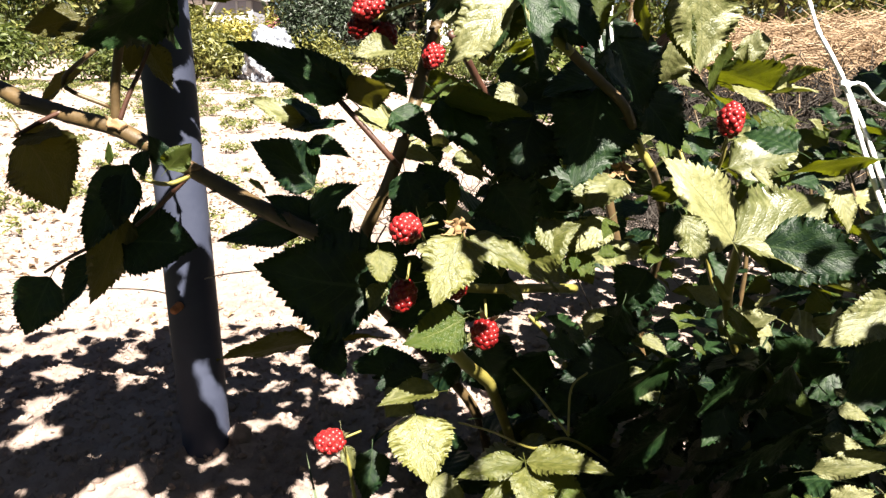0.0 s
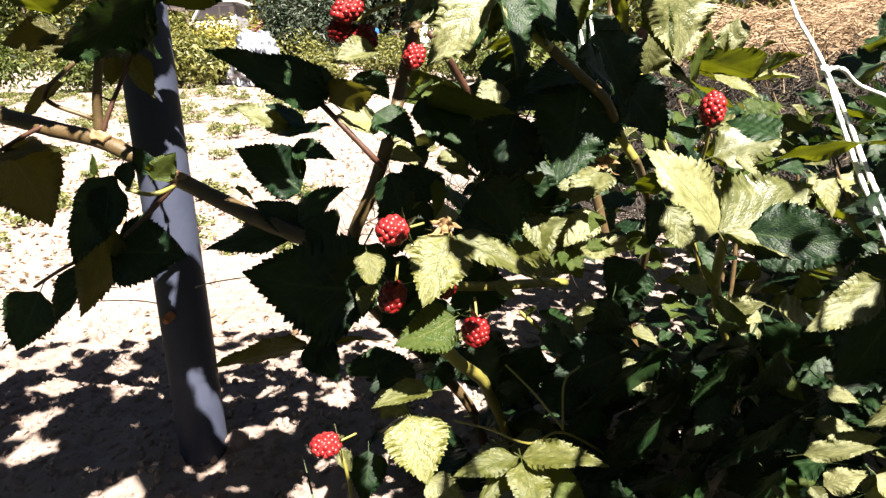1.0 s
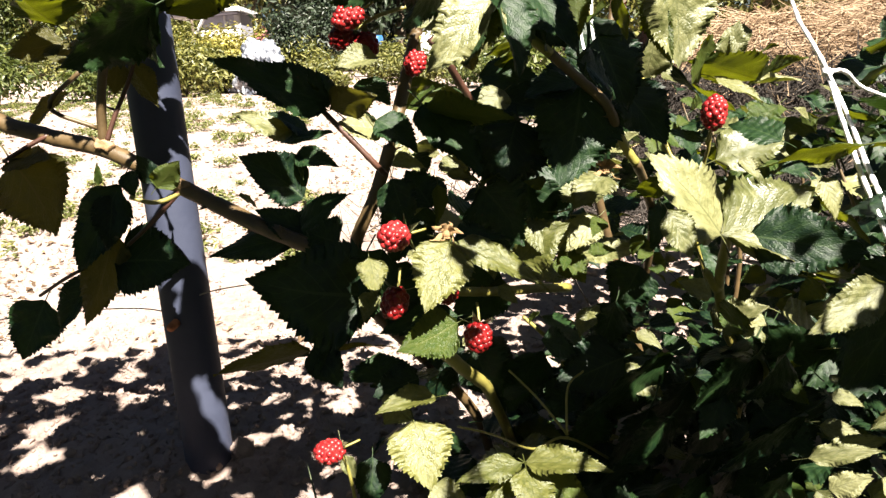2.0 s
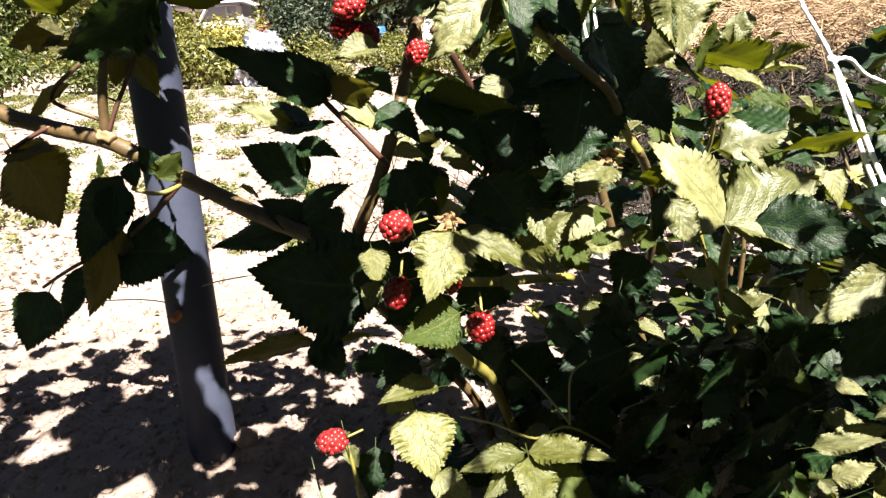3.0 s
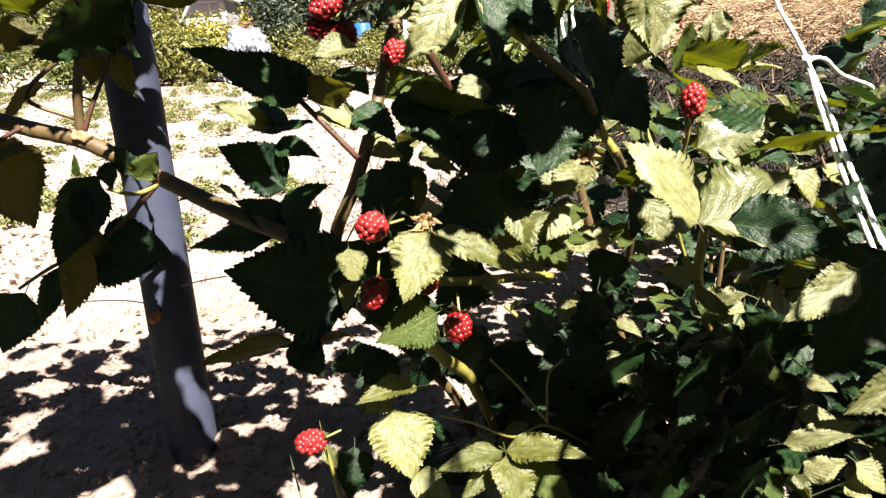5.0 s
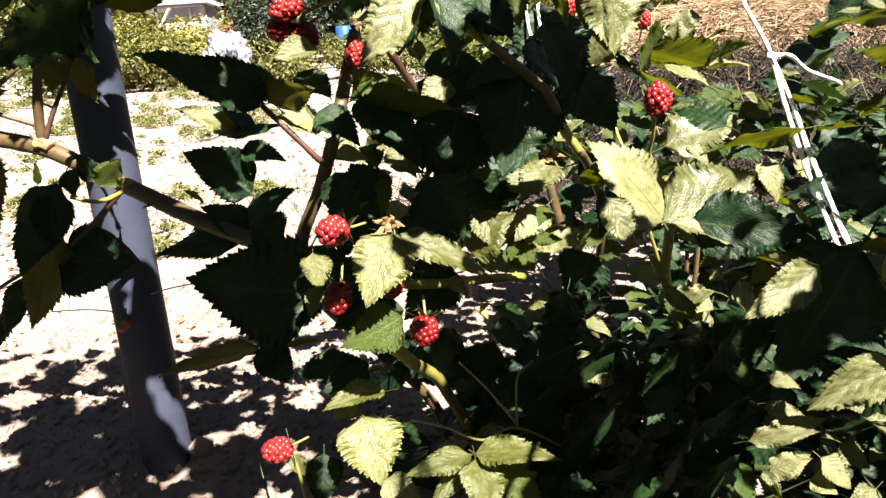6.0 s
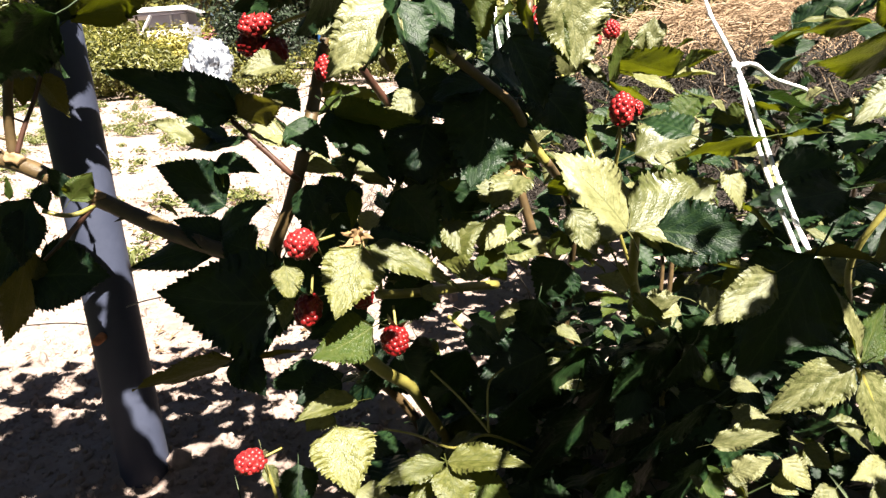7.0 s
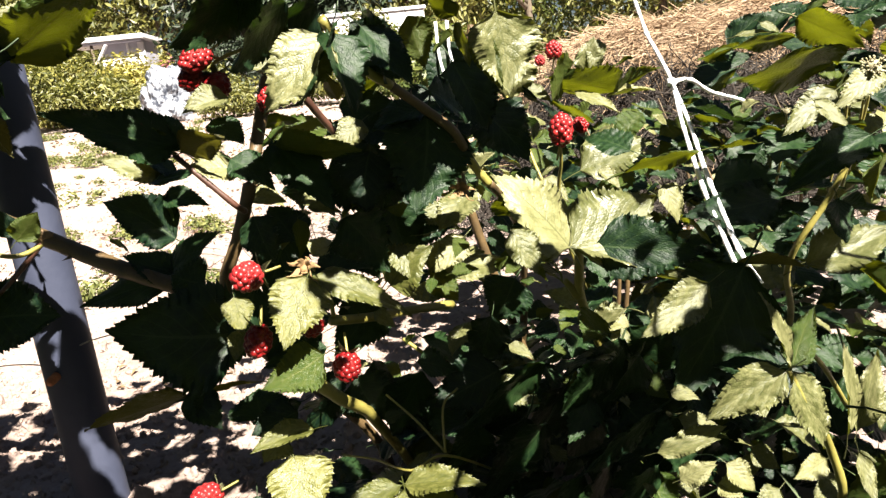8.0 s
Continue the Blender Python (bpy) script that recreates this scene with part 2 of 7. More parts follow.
LEAVES, SPRAY_LEAVES = {}, {}
for kind, mat in LEAF_MATS.items():
    LEAVES[kind] = [leaf_mesh(11 + 7 * k, (0.22, 0.35, 0.12, 0.5, 0.28, 0.18)[k], (0.25, 0.45, -0.15, 0.3, 0.6, 0.1)[k], (0.015, 0.020, 0.016, 0.010, 0.012, 0.007)[k],
                              mat, (13, 12, 14, 12, 13, 15)[k], (0.02, 0.05, 0.03, 0.0, 0.06, 0.04)[k], 5) for k in range(6)]
    LEAVES[kind].append(leaf_mesh(83, 0.16, 0.2, 0.010, mat, 18, 0.01, 5, False, 0.45))
    SPRAY_LEAVES[kind] = [leaf_mesh(211 + 5 * k, (0.2, 0.45, 0.1, 0.6, 0.3, 0.15, 0.35, 0.05)[k], (0.3, 0.7, -0.2, 0.4, 0.9, 0.1, 0.5, -0.4)[k], 0.020,
                                    mat, (11, 10, 12, 11, 10, 12, 11, 10)[k], (0.02, 0.08, 0.04, 0.0, 0.1, 0.05, 0.07, 0.03)[k], 3, k % 2 == 0) for k in range(8)]
leaf_count = 0
OPEN_LEAVES, DEEP_LEAVES = [], []


def leaf(plant, base, tip, width, facing, kind="green", shape=None, depth=1.0, sprout=False):
    """One leaflet from its base to its tip, so wide, with its upper side towards facing."""
    global leaf_count
    leaf_count += 1
    b, t = Vector(base), Vector(tip)
    if not sprout and kind in ("pale", "fresh", "young"):
        OPEN_LEAVES.append(((b + t) / 2, min(width, (t - b).length) * (0.42 if kind != "young" else 0.36 if width > 0.045 else 0.22)))
    if not sprout and kind in ("green", "bronze"):
        DEEP_LEAVES.append((b, t, width, Vector(facing)))
    y = t - b
    length = y.length
    y.normalize()
    z = Vector(facing)
    z = (z - y * z.dot(y)).normalized()
    x = y.cross(z)
    if shape is not None:
        me = LEAVES[kind][shape]
    else:
        me = SPRAY_LEAVES[kind][leaf_count % 8] if sprout else LEAVES[kind][leaf_count % 6]
    ob = part("leaf", me, None, plant)
    m = Matrix((x, y, z)).transposed().to_4x4()
    m.translation = b
    ob.matrix_basis = m @ Matrix.Diagonal((width, length, depth * (length + width) / 2, 1))
    return ob


def berry_mesh(kind, seed, tall=1.15):
    """A bramble fruit of unit width: some fifty round drupelets packed on an egg shape."""
    rnd = random.Random(seed)
    bm = bmesh.new()
    bmesh.ops.create_icosphere(bm, subdivisions=3, radius=0.447, matrix=Matrix.Diagonal((1, 1, tall * 1.05, 1)))
    n = 54
    for i in range(n):
        f = 1 - 2 * (i + 0.5) / n
        if f > 0.93:
            continue
        a = i * 2.39996 + rnd.uniform(-0.12, 0.12)
        s = math.sqrt(1 - f * f)
        r = 0.152 * rnd.uniform(0.75, 1.15)
        c = Vector((math.cos(a) * s * 0.385, math.sin(a) * s * 0.385, f * 0.385 * tall * 1.1))
        bmesh.ops.create_icosphere(bm, subdivisions=2, radius=r, matrix=Matrix.Translation(c * rnd.uniform(0.96, 1.05)))
    me = bpy.data.meshes.new("drupelets")
    bm.to_mesh(me)
    bm.free()
    me.shade_smooth()
    me.materials.append(BERRY_MATS[kind])
    return me


BERRIES = {kind: [berry_mesh(kind, s, t) for s, t in ((3, 1.05), (8, 1.2), (14, 1.35))] for kind in BERRY_MATS}


def calyx_mesh(seed):
    """Five pointed sepals bent back round the top of a fruit."""
    rnd = random.Random(seed)
    bm = bmesh.new()
    for k in range(5):
        a = math.tau * k / 5 + rnd.uniform(-0.2, 0.2)
        out, sidew = Vector((math.cos(a), math.sin(a), 0)), Vector((-math.sin(a), math.cos(a), 0))
        lift = rnd.uniform(-0.35, 0.4)
        rows = []
        for i in range(5):
            u = i / 4
            c = out * (0.05 + 0.66 * u) + Vector((0, 0, lift * u * u + 0.02))
            w = 0.12 * math.sin(math.pi * (0.25 + 0.75 * u)) + 0.004
            rows.append([bm.verts.new(c - sidew * w), bm.verts.new(c + Vector((0, 0, 0.03))), bm.verts.new(c + sidew * w)])
        for p, q in zip(rows, rows[1:]):
            bm.faces.new((p[0], p[1], q[1], q[0]))
            bm.faces.new((p[1], p[2], q[2], q[1]))
    bmesh.ops.solidify(bm, geom=bm.faces[:], thickness=0.025)
    me = bpy.data.meshes.new("calyx")
    bm.to_mesh(me)
    bm.free()
    me.shade_smooth()
    return me


CALYXES = []
for k, mat in enumerate((SEPAL, SEPAL, DRY_CALYX)):
    CALYXES.append(calyx_mesh(20 + k))
    CALYXES[-1].materials.append(mat)
berry_count = 0
CREAM = surface("dry_petal", ((0.2, (0.16, 0.12, 0.06)), (0.6, (0.30, 0.28, 0.17))), 3, 0.8, 0.4, 20)


def spent_mesh(seed, mat):
    """A flower gone over: a knobbly heart, dry stamens all round it and small bent-back sepals."""
    rnd = random.Random(seed)
    bm = bmesh.new()
    bmesh.ops.create_icosphere(bm, subdivisions=3, radius=0.34)
    for v in bm.verts:
        v.co *= 1 + 0.35 * noise.noise(v.co * 7)
    for _ in range(60):
        d = Vector((rnd.gauss(0, 1), rnd.gauss(0, 1), rnd.uniform(-0.3, 1.2))).normalized()
        q = d.orthogonal().normalized() * 0.022
        w = d.cross(q)
        e = d * rnd.uniform(0.45, 0.62) + Vector((0, 0, rnd.uniform(-0.08, 0.08)))
        ring = [[bm.verts.new(c + q * k + w * l) for k, l in ((1, 0), (-0.5, 0.9), (-0.5, -0.9))] for c in (d * 0.25, e)]
        for k in range(3):
            bm.faces.new((ring[0][k], ring[0][(k + 1) % 3], ring[1][(k + 1) % 3], ring[1][k]))
        bmesh.ops.create_icosphere(bm, subdivisions=1, radius=0.05, matrix=Matrix.Translation(e))
    me = bpy.data.meshes.new("spent_flower")
    bm.to_mesh(me)
    bm.free()
    me.shade_smooth()
    me.materials.append(mat)
    return me


def dry_calyx_mesh(seed, mat):
    """An empty calyx: long dry sepals curled up and inwards round a small heart, with a few bent threads."""
    rnd = random.Random(seed)
    bm = bmesh.new()
    bmesh.ops.create_icosphere(bm, subdivisions=2, radius=0.22, matrix=Matrix.Diagonal((1, 1, 1.3, 1)))
    for v in bm.verts:
        v.co *= 1 + 0.4 * noise.noise(v.co * 9)
    for k in range(9):
        a = math.tau * k / 9 + rnd.uniform(-0.3, 0.3)
        out, sidew = Vector((math.cos(a), math.sin(a), 0)), Vector((-math.sin(a), math.cos(a), 0))
        reach, rise, curl = rnd.uniform(0.4, 0.85), rnd.uniform(0.3, 1.1), rnd.uniform(-0.8, 0.3)
        thin = 1.0 if k < 6 else 0.3
        rows = []
        for i in range(6):
            u = i / 5
            c = out * (0.12 + reach * u + curl * u * u * 0.6) + Vector((0, 0, rise * u + 0.25 * curl * u * u)) + sidew * 0.15 * math.sin(u * 4 + k)
            w = thin * (0.13 * math.sin(math.pi * (0.2 + 0.8 * u)) + 0.01)
            rows.append([bm.verts.new(c - sidew * w), bm.verts.new(c + Vector((0, 0, 0.05)) - out * 0.04), bm.verts.new(c + sidew * w)])
        for p, q in zip(rows, rows[1:]):
            bm.faces.new((p[0], p[1], q[1], q[0]))
            bm.faces.new((p[1], p[2], q[2], q[1]))
    me = bpy.data.meshes.new("spent_flower")
    bm.to_mesh(me)
    bm.free()
    me.shade_smooth()
    me.materials.append(mat)
    return me


SPENT, SPENT_BROWN = spent_mesh(6, CREAM), dry_calyx_mesh(9, DRY_CALYX)


def berry(plant, centre, size, kind="red", stalk=(0.2, 0.3, 1), shape=None, label=""):
    """One fruit with its calyx and short stalk; stalk points from the fruit to its stem."""
    global berry_count
    berry_count += 1
    me = BERRIES[kind][berry_count % 3 if shape is None else shape]
    ob = part("berry", me, None, plant, label)
    if kind == "red":
        OPEN_LEAVES.append((Vector(centre), size * 0.6))
    z = Vector(stalk).normalized()
    m = z.to_track_quat("Z", "Y").to_matrix().to_4x4()
    m.translation = Vector(centre)
    ob.matrix_basis = m @ Matrix.Diagonal((size, size, size, 1))
    c = new("calyx", CALYXES[berry_count % 2])
    c.parent = ob
    c.location = (0, 0, 0.46)
    bm = tube(((0, 0, 0.44), (0.03, 0.02, 0.8), (0.1, 0.05, 1.25)), 0.055, 0.045, 4, 8)
    s = part("stalk", bm, CANE_GREEN, None)
    s.parent = ob
    return ob


# ---- ground ----
def ground_material():
    m, nodes, links, bsdf = material("sandy_soil")
    big = noise_node(nodes, links, 1.3, 5.0, 0.6)
    small = noise_node(nodes, links, 45.0, 6.0, 0.7)
    mixf = math_node(nodes, links, "ADD", math_node(nodes, links, "MULTIPLY", big.outputs["Fac"], 0.55), math_node(nodes, links, "MULTIPLY", small.outputs["Fac"], 0.45))
    r = ramp(nodes, ((0.30, (0.105, 0.074, 0.064)), (0.46, (0.240, 0.182, 0.160)), (0.66, (0.330, 0.272, 0.243))))
    links.new(mixf, r.inputs["Fac"])
    # made-up dark grass cover outside the open plot, unseen beside the row and to its left, against bounced light
    tc = nodes.new("ShaderNodeTexCoord")
    sep = nodes.new("ShaderNodeSeparateXYZ")
    links.new(tc.outputs["Object"], sep.inputs[0])
    ragged = math_node(nodes, links, "MULTIPLY", math_node(nodes, links, "SUBTRACT", big.outputs["Fac"], 0.5), 0.5)
    near = math_node(nodes, links, "LESS_THAN", math_node(nodes, links, "ADD", sep.outputs[1], ragged), 0.60)
    edge = math_node(nodes, links, "ADD", sep.outputs[0], math_node(nodes, links, "MULTIPLY", sep.outputs[1], 0.72))
    left = math_node(nodes, links, "LESS_THAN", math_node(nodes, links, "ADD", edge, ragged), -0.28)
    unseen_turf = math_node(nodes, links, "MAXIMUM", near, left)
    tr = ramp(nodes, ((0.3, (0.0126, 0.0182, 0.0063)), (0.7, (0.0385, 0.0455, 0.0168))))
    links.new(small.outputs["Fac"], tr.inputs["Fac"])
    tm = nodes.new("ShaderNodeMix")
    tm.data_type = "RGBA"
    links.new(unseen_turf, tm.inputs["Factor"])
    links.new(r.outputs["Color"], tm.inputs["A"])
    links.new(tr.outputs["Color"], tm.inputs["B"])
    links.new(tm.outputs["Result"], bsdf.inputs["Base Color"])
    grit = noise_node(nodes, links, 160.0, 6.0, 0.75)
    b = nodes.new("ShaderNodeBump")
    b.inputs["Strength"].default_value, b.inputs["Distance"].default_value = 0.8, 0.006
    links.new(grit.outputs["Fac"], b.inputs["Height"])
    links.new(b.outputs["Normal"], bsdf.inputs["Normal"])
    bsdf.inputs["Roughness"].default_value = 0.95
    bsdf.inputs["Specular IOR Level"].default_value = 0.15
    return m


SOIL = ground_material()


def ground_height(x, y):
    """Crumbly soil near the post that evens out into the open plot."""
    d = math.hypot(x + 0.2, y - 0.9)
    near = max(0.0, 1 - d / 3.5)
    rise = max(0.0, min(y, 32.0) - 2.5)
    z = 0.045 * rise * min(1.0, rise / 3) + 0.010 * noise.noise(Vector((x * 3, y * 3, 0.3))) + 0.03 * noise.noise(Vector((x * 0.7, y * 0.7, 4))) * min(1, d / 2)
    z += 0.034 * math.exp(-((x + 0.30) ** 2 + (y - 0.85) ** 2) / 0.16)
    z += near * (0.013 * noise.noise(Vector((x * 14, y * 14, 1))) + 0.011 * noise.noise(Vector((x * 38, y * 38, 2))) + 0.006 * noise.noise(Vector((x * 90, y * 90, 2))))
    return z


def stretched(near, n, far, m):
    """Even steps out to near, then ever longer ones out to far."""
    inner = [near * k / n for k in range(n)]
    return inner + [near * (far / near) ** (k / m) for k in range(m + 1)]


xs = stretched(1.5, 130, 900.0, 46)
xs = sorted({-0.3 + s * v for v in xs for s in (1, -1)})
ys = stretched(1.4, 120, 900.0, 48)
ys = sorted({0.9 + s * v for v in ys for s in (1, -1)})
verts = [(x, y, ground_height(x, y)) for y in ys for x in xs]
w = len(xs)
faces = [(j * w + i, j * w + i + 1, (j + 1) * w + i + 1, (j + 1) * w + i) for j in range(len(ys) - 1) for i in range(w - 1)]
me = bpy.data.meshes.new("ground")
me.from_pydata(verts, [], faces)
me.shade_smooth()
me.materials.append(SOIL)
tagged(new("ground", me), "pale sandy soil of a garden plot, crumbly near the post", "ground", kind="structure")


def clods(count, cx, cy, sx, sy, r0, r1, seed, detail=1):
    rnd = random.Random(seed)
    shapes = []
    for k in range(5):
        bm = bmesh.new()
        bmesh.ops.create_icosphere(bm, subdivisions=detail, radius=1)
        shapes.append(([v.co * (1 + 0.5 * noise.noise(v.co * 1.4 + Vector((k * 9, 0, 0))) + 0.45 * noise.noise(v.co * 4 + Vector((0, k * 9, 0)))) for v in bm.verts], [[v.index for v in f.verts] for f in bm.faces]))
        bm.free()
    vs, fs = [], []
    for _ in range(count):
        x, y = rnd.gauss(cx, sx), rnd.gauss(cy, sy)
        r = r0 + (r1 - r0) * rnd.random() ** 3
        co, fa = shapes[rnd.randrange(5)]
        turn = Euler((rnd.uniform(0, 6), rnd.uniform(0, 6), rnd.uniform(0, 6))).to_matrix()
        at = Vector((x, y, ground_height(x, y) + r * 0.25))
        o = len(vs)
        vs += [at + turn @ Vector((c.x, c.y, c.z * 0.6)) * r for c in co]
        fs += [[o + i for i in f] for f in fa]
    data = bpy.data.meshes.new("soil_clods")
    data.from_pydata([tuple(v) for v in vs], [], fs)
    data.materials.append(SOIL)
    return data


tagged(new("soil_clods", clods(15000, -0.25, 1.05, 0.55, 0.42, 0.0015, 0.0085, 5)), "loose crumbs and clods of dry brown soil", "soil", kind="stuff")

# rank grass added out of view at the foot of the row, to cut bounced light
GRASS = surface("grass_blade", ((0.2, (0.0155, 0.0279, 0.00744)), (0.7, (0.0434, 0.062, 0.0186))), 3, 0.6, 0.2)
rnd = random.Random(31)
vs, fs = [], []
for _ in range(16000):
    x, y = rnd.gauss(-0.2, 1.7), min(rnd.gauss(-0.9, 1.1), 0.9 - rnd.random())
    if y > 0.5 + 0.2 * noise.noise(Vector((x * 2, 0, 5))):
        continue
    if math.hypot(x - 0.09, y + 0.07) < 0.25:
        continue
    a, h, r = rnd.uniform(0, math.tau), rnd.uniform(0.06, 0.20), rnd.uniform(0.003, 0.006)
    c, d = Vector((x, y, ground_height(x, y) - 0.005)), Vector((math.cos(a), math.sin(a), 0))
    q = Vector((-d.y, d.x, 0)) * r
    mid, tip = c + d * h * 0.25 + Vector((0, 0, h * 0.6)), c + d * h * 0.7 + Vector((0, 0, h * 0.9))
    o = len(vs)
    vs += [tuple(c - q), tuple(c + q), tuple(mid + q * 0.8), tuple(mid - q * 0.8), tuple(tip)]
    fs += [(o, o + 1, o + 2, o + 3), (o + 3, o + 2, o + 4)]
me = bpy.data.meshes.new("grass")
me.from_pydata(vs, [], fs)
me.materials.append(GRASS)
tagged(new("grass", me), "unseen dark green grass added along the row against bounced light", "grass", kind="stuff")

# made-up bramble row behind the way, unseen, to block low sky light
ROW_LEAF = surface("row_leaf", ((0.2, (0.008, 0.018, 0.006)), (0.7, (0.030, 0.050, 0.016))), 3, 0.6, 0.2)
rnd = random.Random(37)
vs, fs = [], []
for _ in range(15000):
    x = rnd.uniform(-7, 7)
    c = Vector((x, rnd.gauss(-2.0, 0.22), rnd.random() ** 0.8 * (1.35 + 0.25 * noise.noise(Vector((x * 1.3, 0, 8))))))
    n = Vector((rnd.uniform(-1, 1), rnd.uniform(-1, 1), rnd.uniform(-0.2, 1))).normalized()
    u = n.orthogonal().normalized() * rnd.uniform(0.03, 0.06)
    w = n.cross(u) * 0.7
    o = len(vs)
    vs += [tuple(c - u), tuple(c + w), tuple(c + u), tuple(c - w)]
    fs.append((o, o + 1, o + 2, o + 3))
me = bpy.data.meshes.new("bramble_row")
me.from_pydata(vs, [], fs)
me.materials.append(ROW_LEAF)
tagged(new("bramble_row", me), "unseen dark green bramble row added behind the path to block light", "bramble", kind="stuff")

# ---- post, wire and twine ----
POST_PAINT = surface("post_paint", ((0.25, (0.022, 0.026, 0.046)), (0.6, (0.036, 0.041, 0.066)), (0.9, (0.066, 0.071, 0.094))), 7, 0.6, 0.35, 55, distance=0.0015, spec=0.25)
RUST = surface("rust", ((0.2, (0.16, 0.045, 0.015)), (0.8, (0.48, 0.17, 0.055))), 120, 0.7, 0.5)
WIRE = surface("wire_metal", ((0.2, (0.22, 0.20, 0.17)), (0.8, (0.42, 0.39, 0.35))), 200, 0.5, 0.2, metal=0.6)
TWINE = surface("twine_white", ((0.2, (0.72, 0.70, 0.74)), (0.8, (0.84, 0.83, 0.84))), 60, 0.5, 0.4)

post = thing("post", (-0.300, 0.865, 0), "blue-grey painted round metal post standing in the soil", "post")
bm = bmesh.new()
levels = [-0.08, 0.0, 0.03, 0.1, 0.2, 0.32, 0.45, 0.58, 0.684, 0.69]
rings = []
for z in levels:
    r = 0.0335 + 0.0025 * max(0, 0.5 - z) - (0.004 if z == 0.69 else 0)
    rings.append([bm.verts.new((-0.300 + 0.006 * (0.3 - z) + r * math.cos(a), 0.865 + r * math.sin(a), z)) for a in (math.tau * k / 40 for k in range(40))])
for p, q in zip(rings, rings[1:]):
    for k in range(40):
        bm.faces.new((p[k], p[(k + 1) % 40], q[(k + 1) % 40], q[k]))
bm.faces.new(rings[-1])
part("tube", bm, POST_PAINT, post)
# the rusty bolt that holds the wire
bolt_at = Vector((-0.3050, 0.8320, 0.2620))
bm = bmesh.new()
bmesh.ops.create_cone(bm, cap_ends=True, segments=14, radius1=0.0066, radius2=0.0058, depth=0.030, matrix=Matrix.Translation(bolt_at + Vector((0, -0.006, 0))) @ Matrix.Rotation(radians(90), 4, "X"))
bmesh.ops.bevel(bm, geom=[e for e in bm.edges if e.calc_face_angle(0) > 1], offset=0.001, segments=2, affect="EDGES")
part("bolt", bm, RUST, post, "rusty orange bolt head")
bm = bmesh.new()
bmesh.ops.create_cone(bm, cap_ends=True, segments=20, radius1=0.0125, radius2=0.012, depth=0.004, matrix=Matrix.Translation(bolt_at + Vector((0, 0.009, 0))) @ Matrix.Rotation(radians(90), 4, "X"))
part("washer", bm, WIRE, post, "dark iron washer")

wire_thing = thing("wire", bolt_at, "thin slack steel wire tied to the post", "wire")
part("strand", tube(((-0.8750, 0.9500, 0.2250), (-0.5180, 0.8900, 0.2650), (-0.3830, 0.8680, 0.2750), (-0.3220, 0.8570, 0.2690), (-0.3120, 0.8520, 0.2630)), 0.0010, 0.0010, 8, 6), WIRE, wire_thing)
part("strand", tube(((-0.3170, 0.8520, 0.2600), (-0.2770, 0.8480, 0.2940), (-0.1900, 0.8000, 0.3210), (-0.0800, 0.7700, 0.3370), (0.0640, 0.7200, 0.3420)), 0.0010, 0.0010, 8, 6), WIRE, wire_thing)

twine = thing("twine", (0.5320, 0.7700, 0.5550), "white plastic twine tied in a slanting loop to the bramble canes", "twine")


def strand(points, r, seed, name="strand"):
    ob = part(name, tube(points, r, r * 0.9, 10, 7, 0.16, 0, seed), TWINE, twine)
    return ob


strand(((0.5610, 0.9800, 0.7200), (0.5460, 0.8800, 0.6290), (0.5380, 0.8200, 0.5900), (0.5340, 0.7750, 0.5550), (0.5020, 0.6800, 0.5090), (0.4810, 0.6000, 0.4590), (0.4730, 0.5600, 0.4330), (0.4730, 0.5200, 0.3910), (0.4780, 0.5000, 0.3650)), 0.0026, 1)
OPEN_TWINE = ((0.5610, 0.9800, 0.7200), (0.5530, 0.9300, 0.6740), (0.5460, 0.8800, 0.6290), (0.5380, 0.8200, 0.5900), (0.5820, 0.8200, 0.5530), (0.6180, 0.8600, 0.5420), (0.6520, 0.9000, 0.5300), (0.7070, 0.9500, 0.5160), (0.2450, 0.7900, 0.6190), (0.2500, 0.7800, 0.5860), (0.2440, 0.7950, 0.6400), (0.5340, 0.7750, 0.5550), (0.5180, 0.7250, 0.5300), (0.5060, 0.6800, 0.5060), (0.4960, 0.6400, 0.4830), (0.4860, 0.6050, 0.4610), (0.4770, 0.5600, 0.4340), (0.4765, 0.5400, 0.4150), (0.4770, 0.5200, 0.3940))
strand(((0.5430, 0.8700, 0.6220), (0.5370, 0.8100, 0.5840), (0.5310, 0.7650, 0.5540), (0.5120, 0.6800, 0.5040), (0.4920, 0.6100, 0.4660), (0.4820, 0.5600, 0.4350), (0.4800, 0.5200, 0.3980), (0.4890, 0.5000, 0.3700)), 0.0025, 2)
strand(((0.5310, 0.7700, 0.5550), (0.5820, 0.8200, 0.5530), (0.6520, 0.9000, 0.5300), (0.7610, 1.0000, 0.5030), (0.7630, 1.0300, 0.4870)), 0.0030, 3, "loose_end")
bm = bmesh.new()
bmesh.ops.create_icosphere(bm, subdivisions=3, radius=0.0062, matrix=Matrix.Translation((0.5310, 0.7680, 0.5540)))
for v in bm.verts:
    v.co += 0.0018 * noise.noise_vector(v.co * 240)
part("knot", bm, TWINE, twine)
twine_b = thing("twine", (0.2540, 0.7800, 0.5990), "short white plastic twine hanging among bramble leaves", "twine")
for k, (dx, seed) in enumerate(((0.0, 7), (0.014, 8))):
    a = [Vector(p) + Vector((dx, 0, 0)) for p in ((0.2450, 0.8000, 0.6580), (0.2440, 0.7900, 0.6190), (0.2480, 0.7800, 0.5860), (0.2520, 0.7700, 0.5470))]
    part("strand", tube(a[:4 - k], 0.0022, 0.0018, 8, 7, 0.15, 0, seed), TWINE, twine_b)

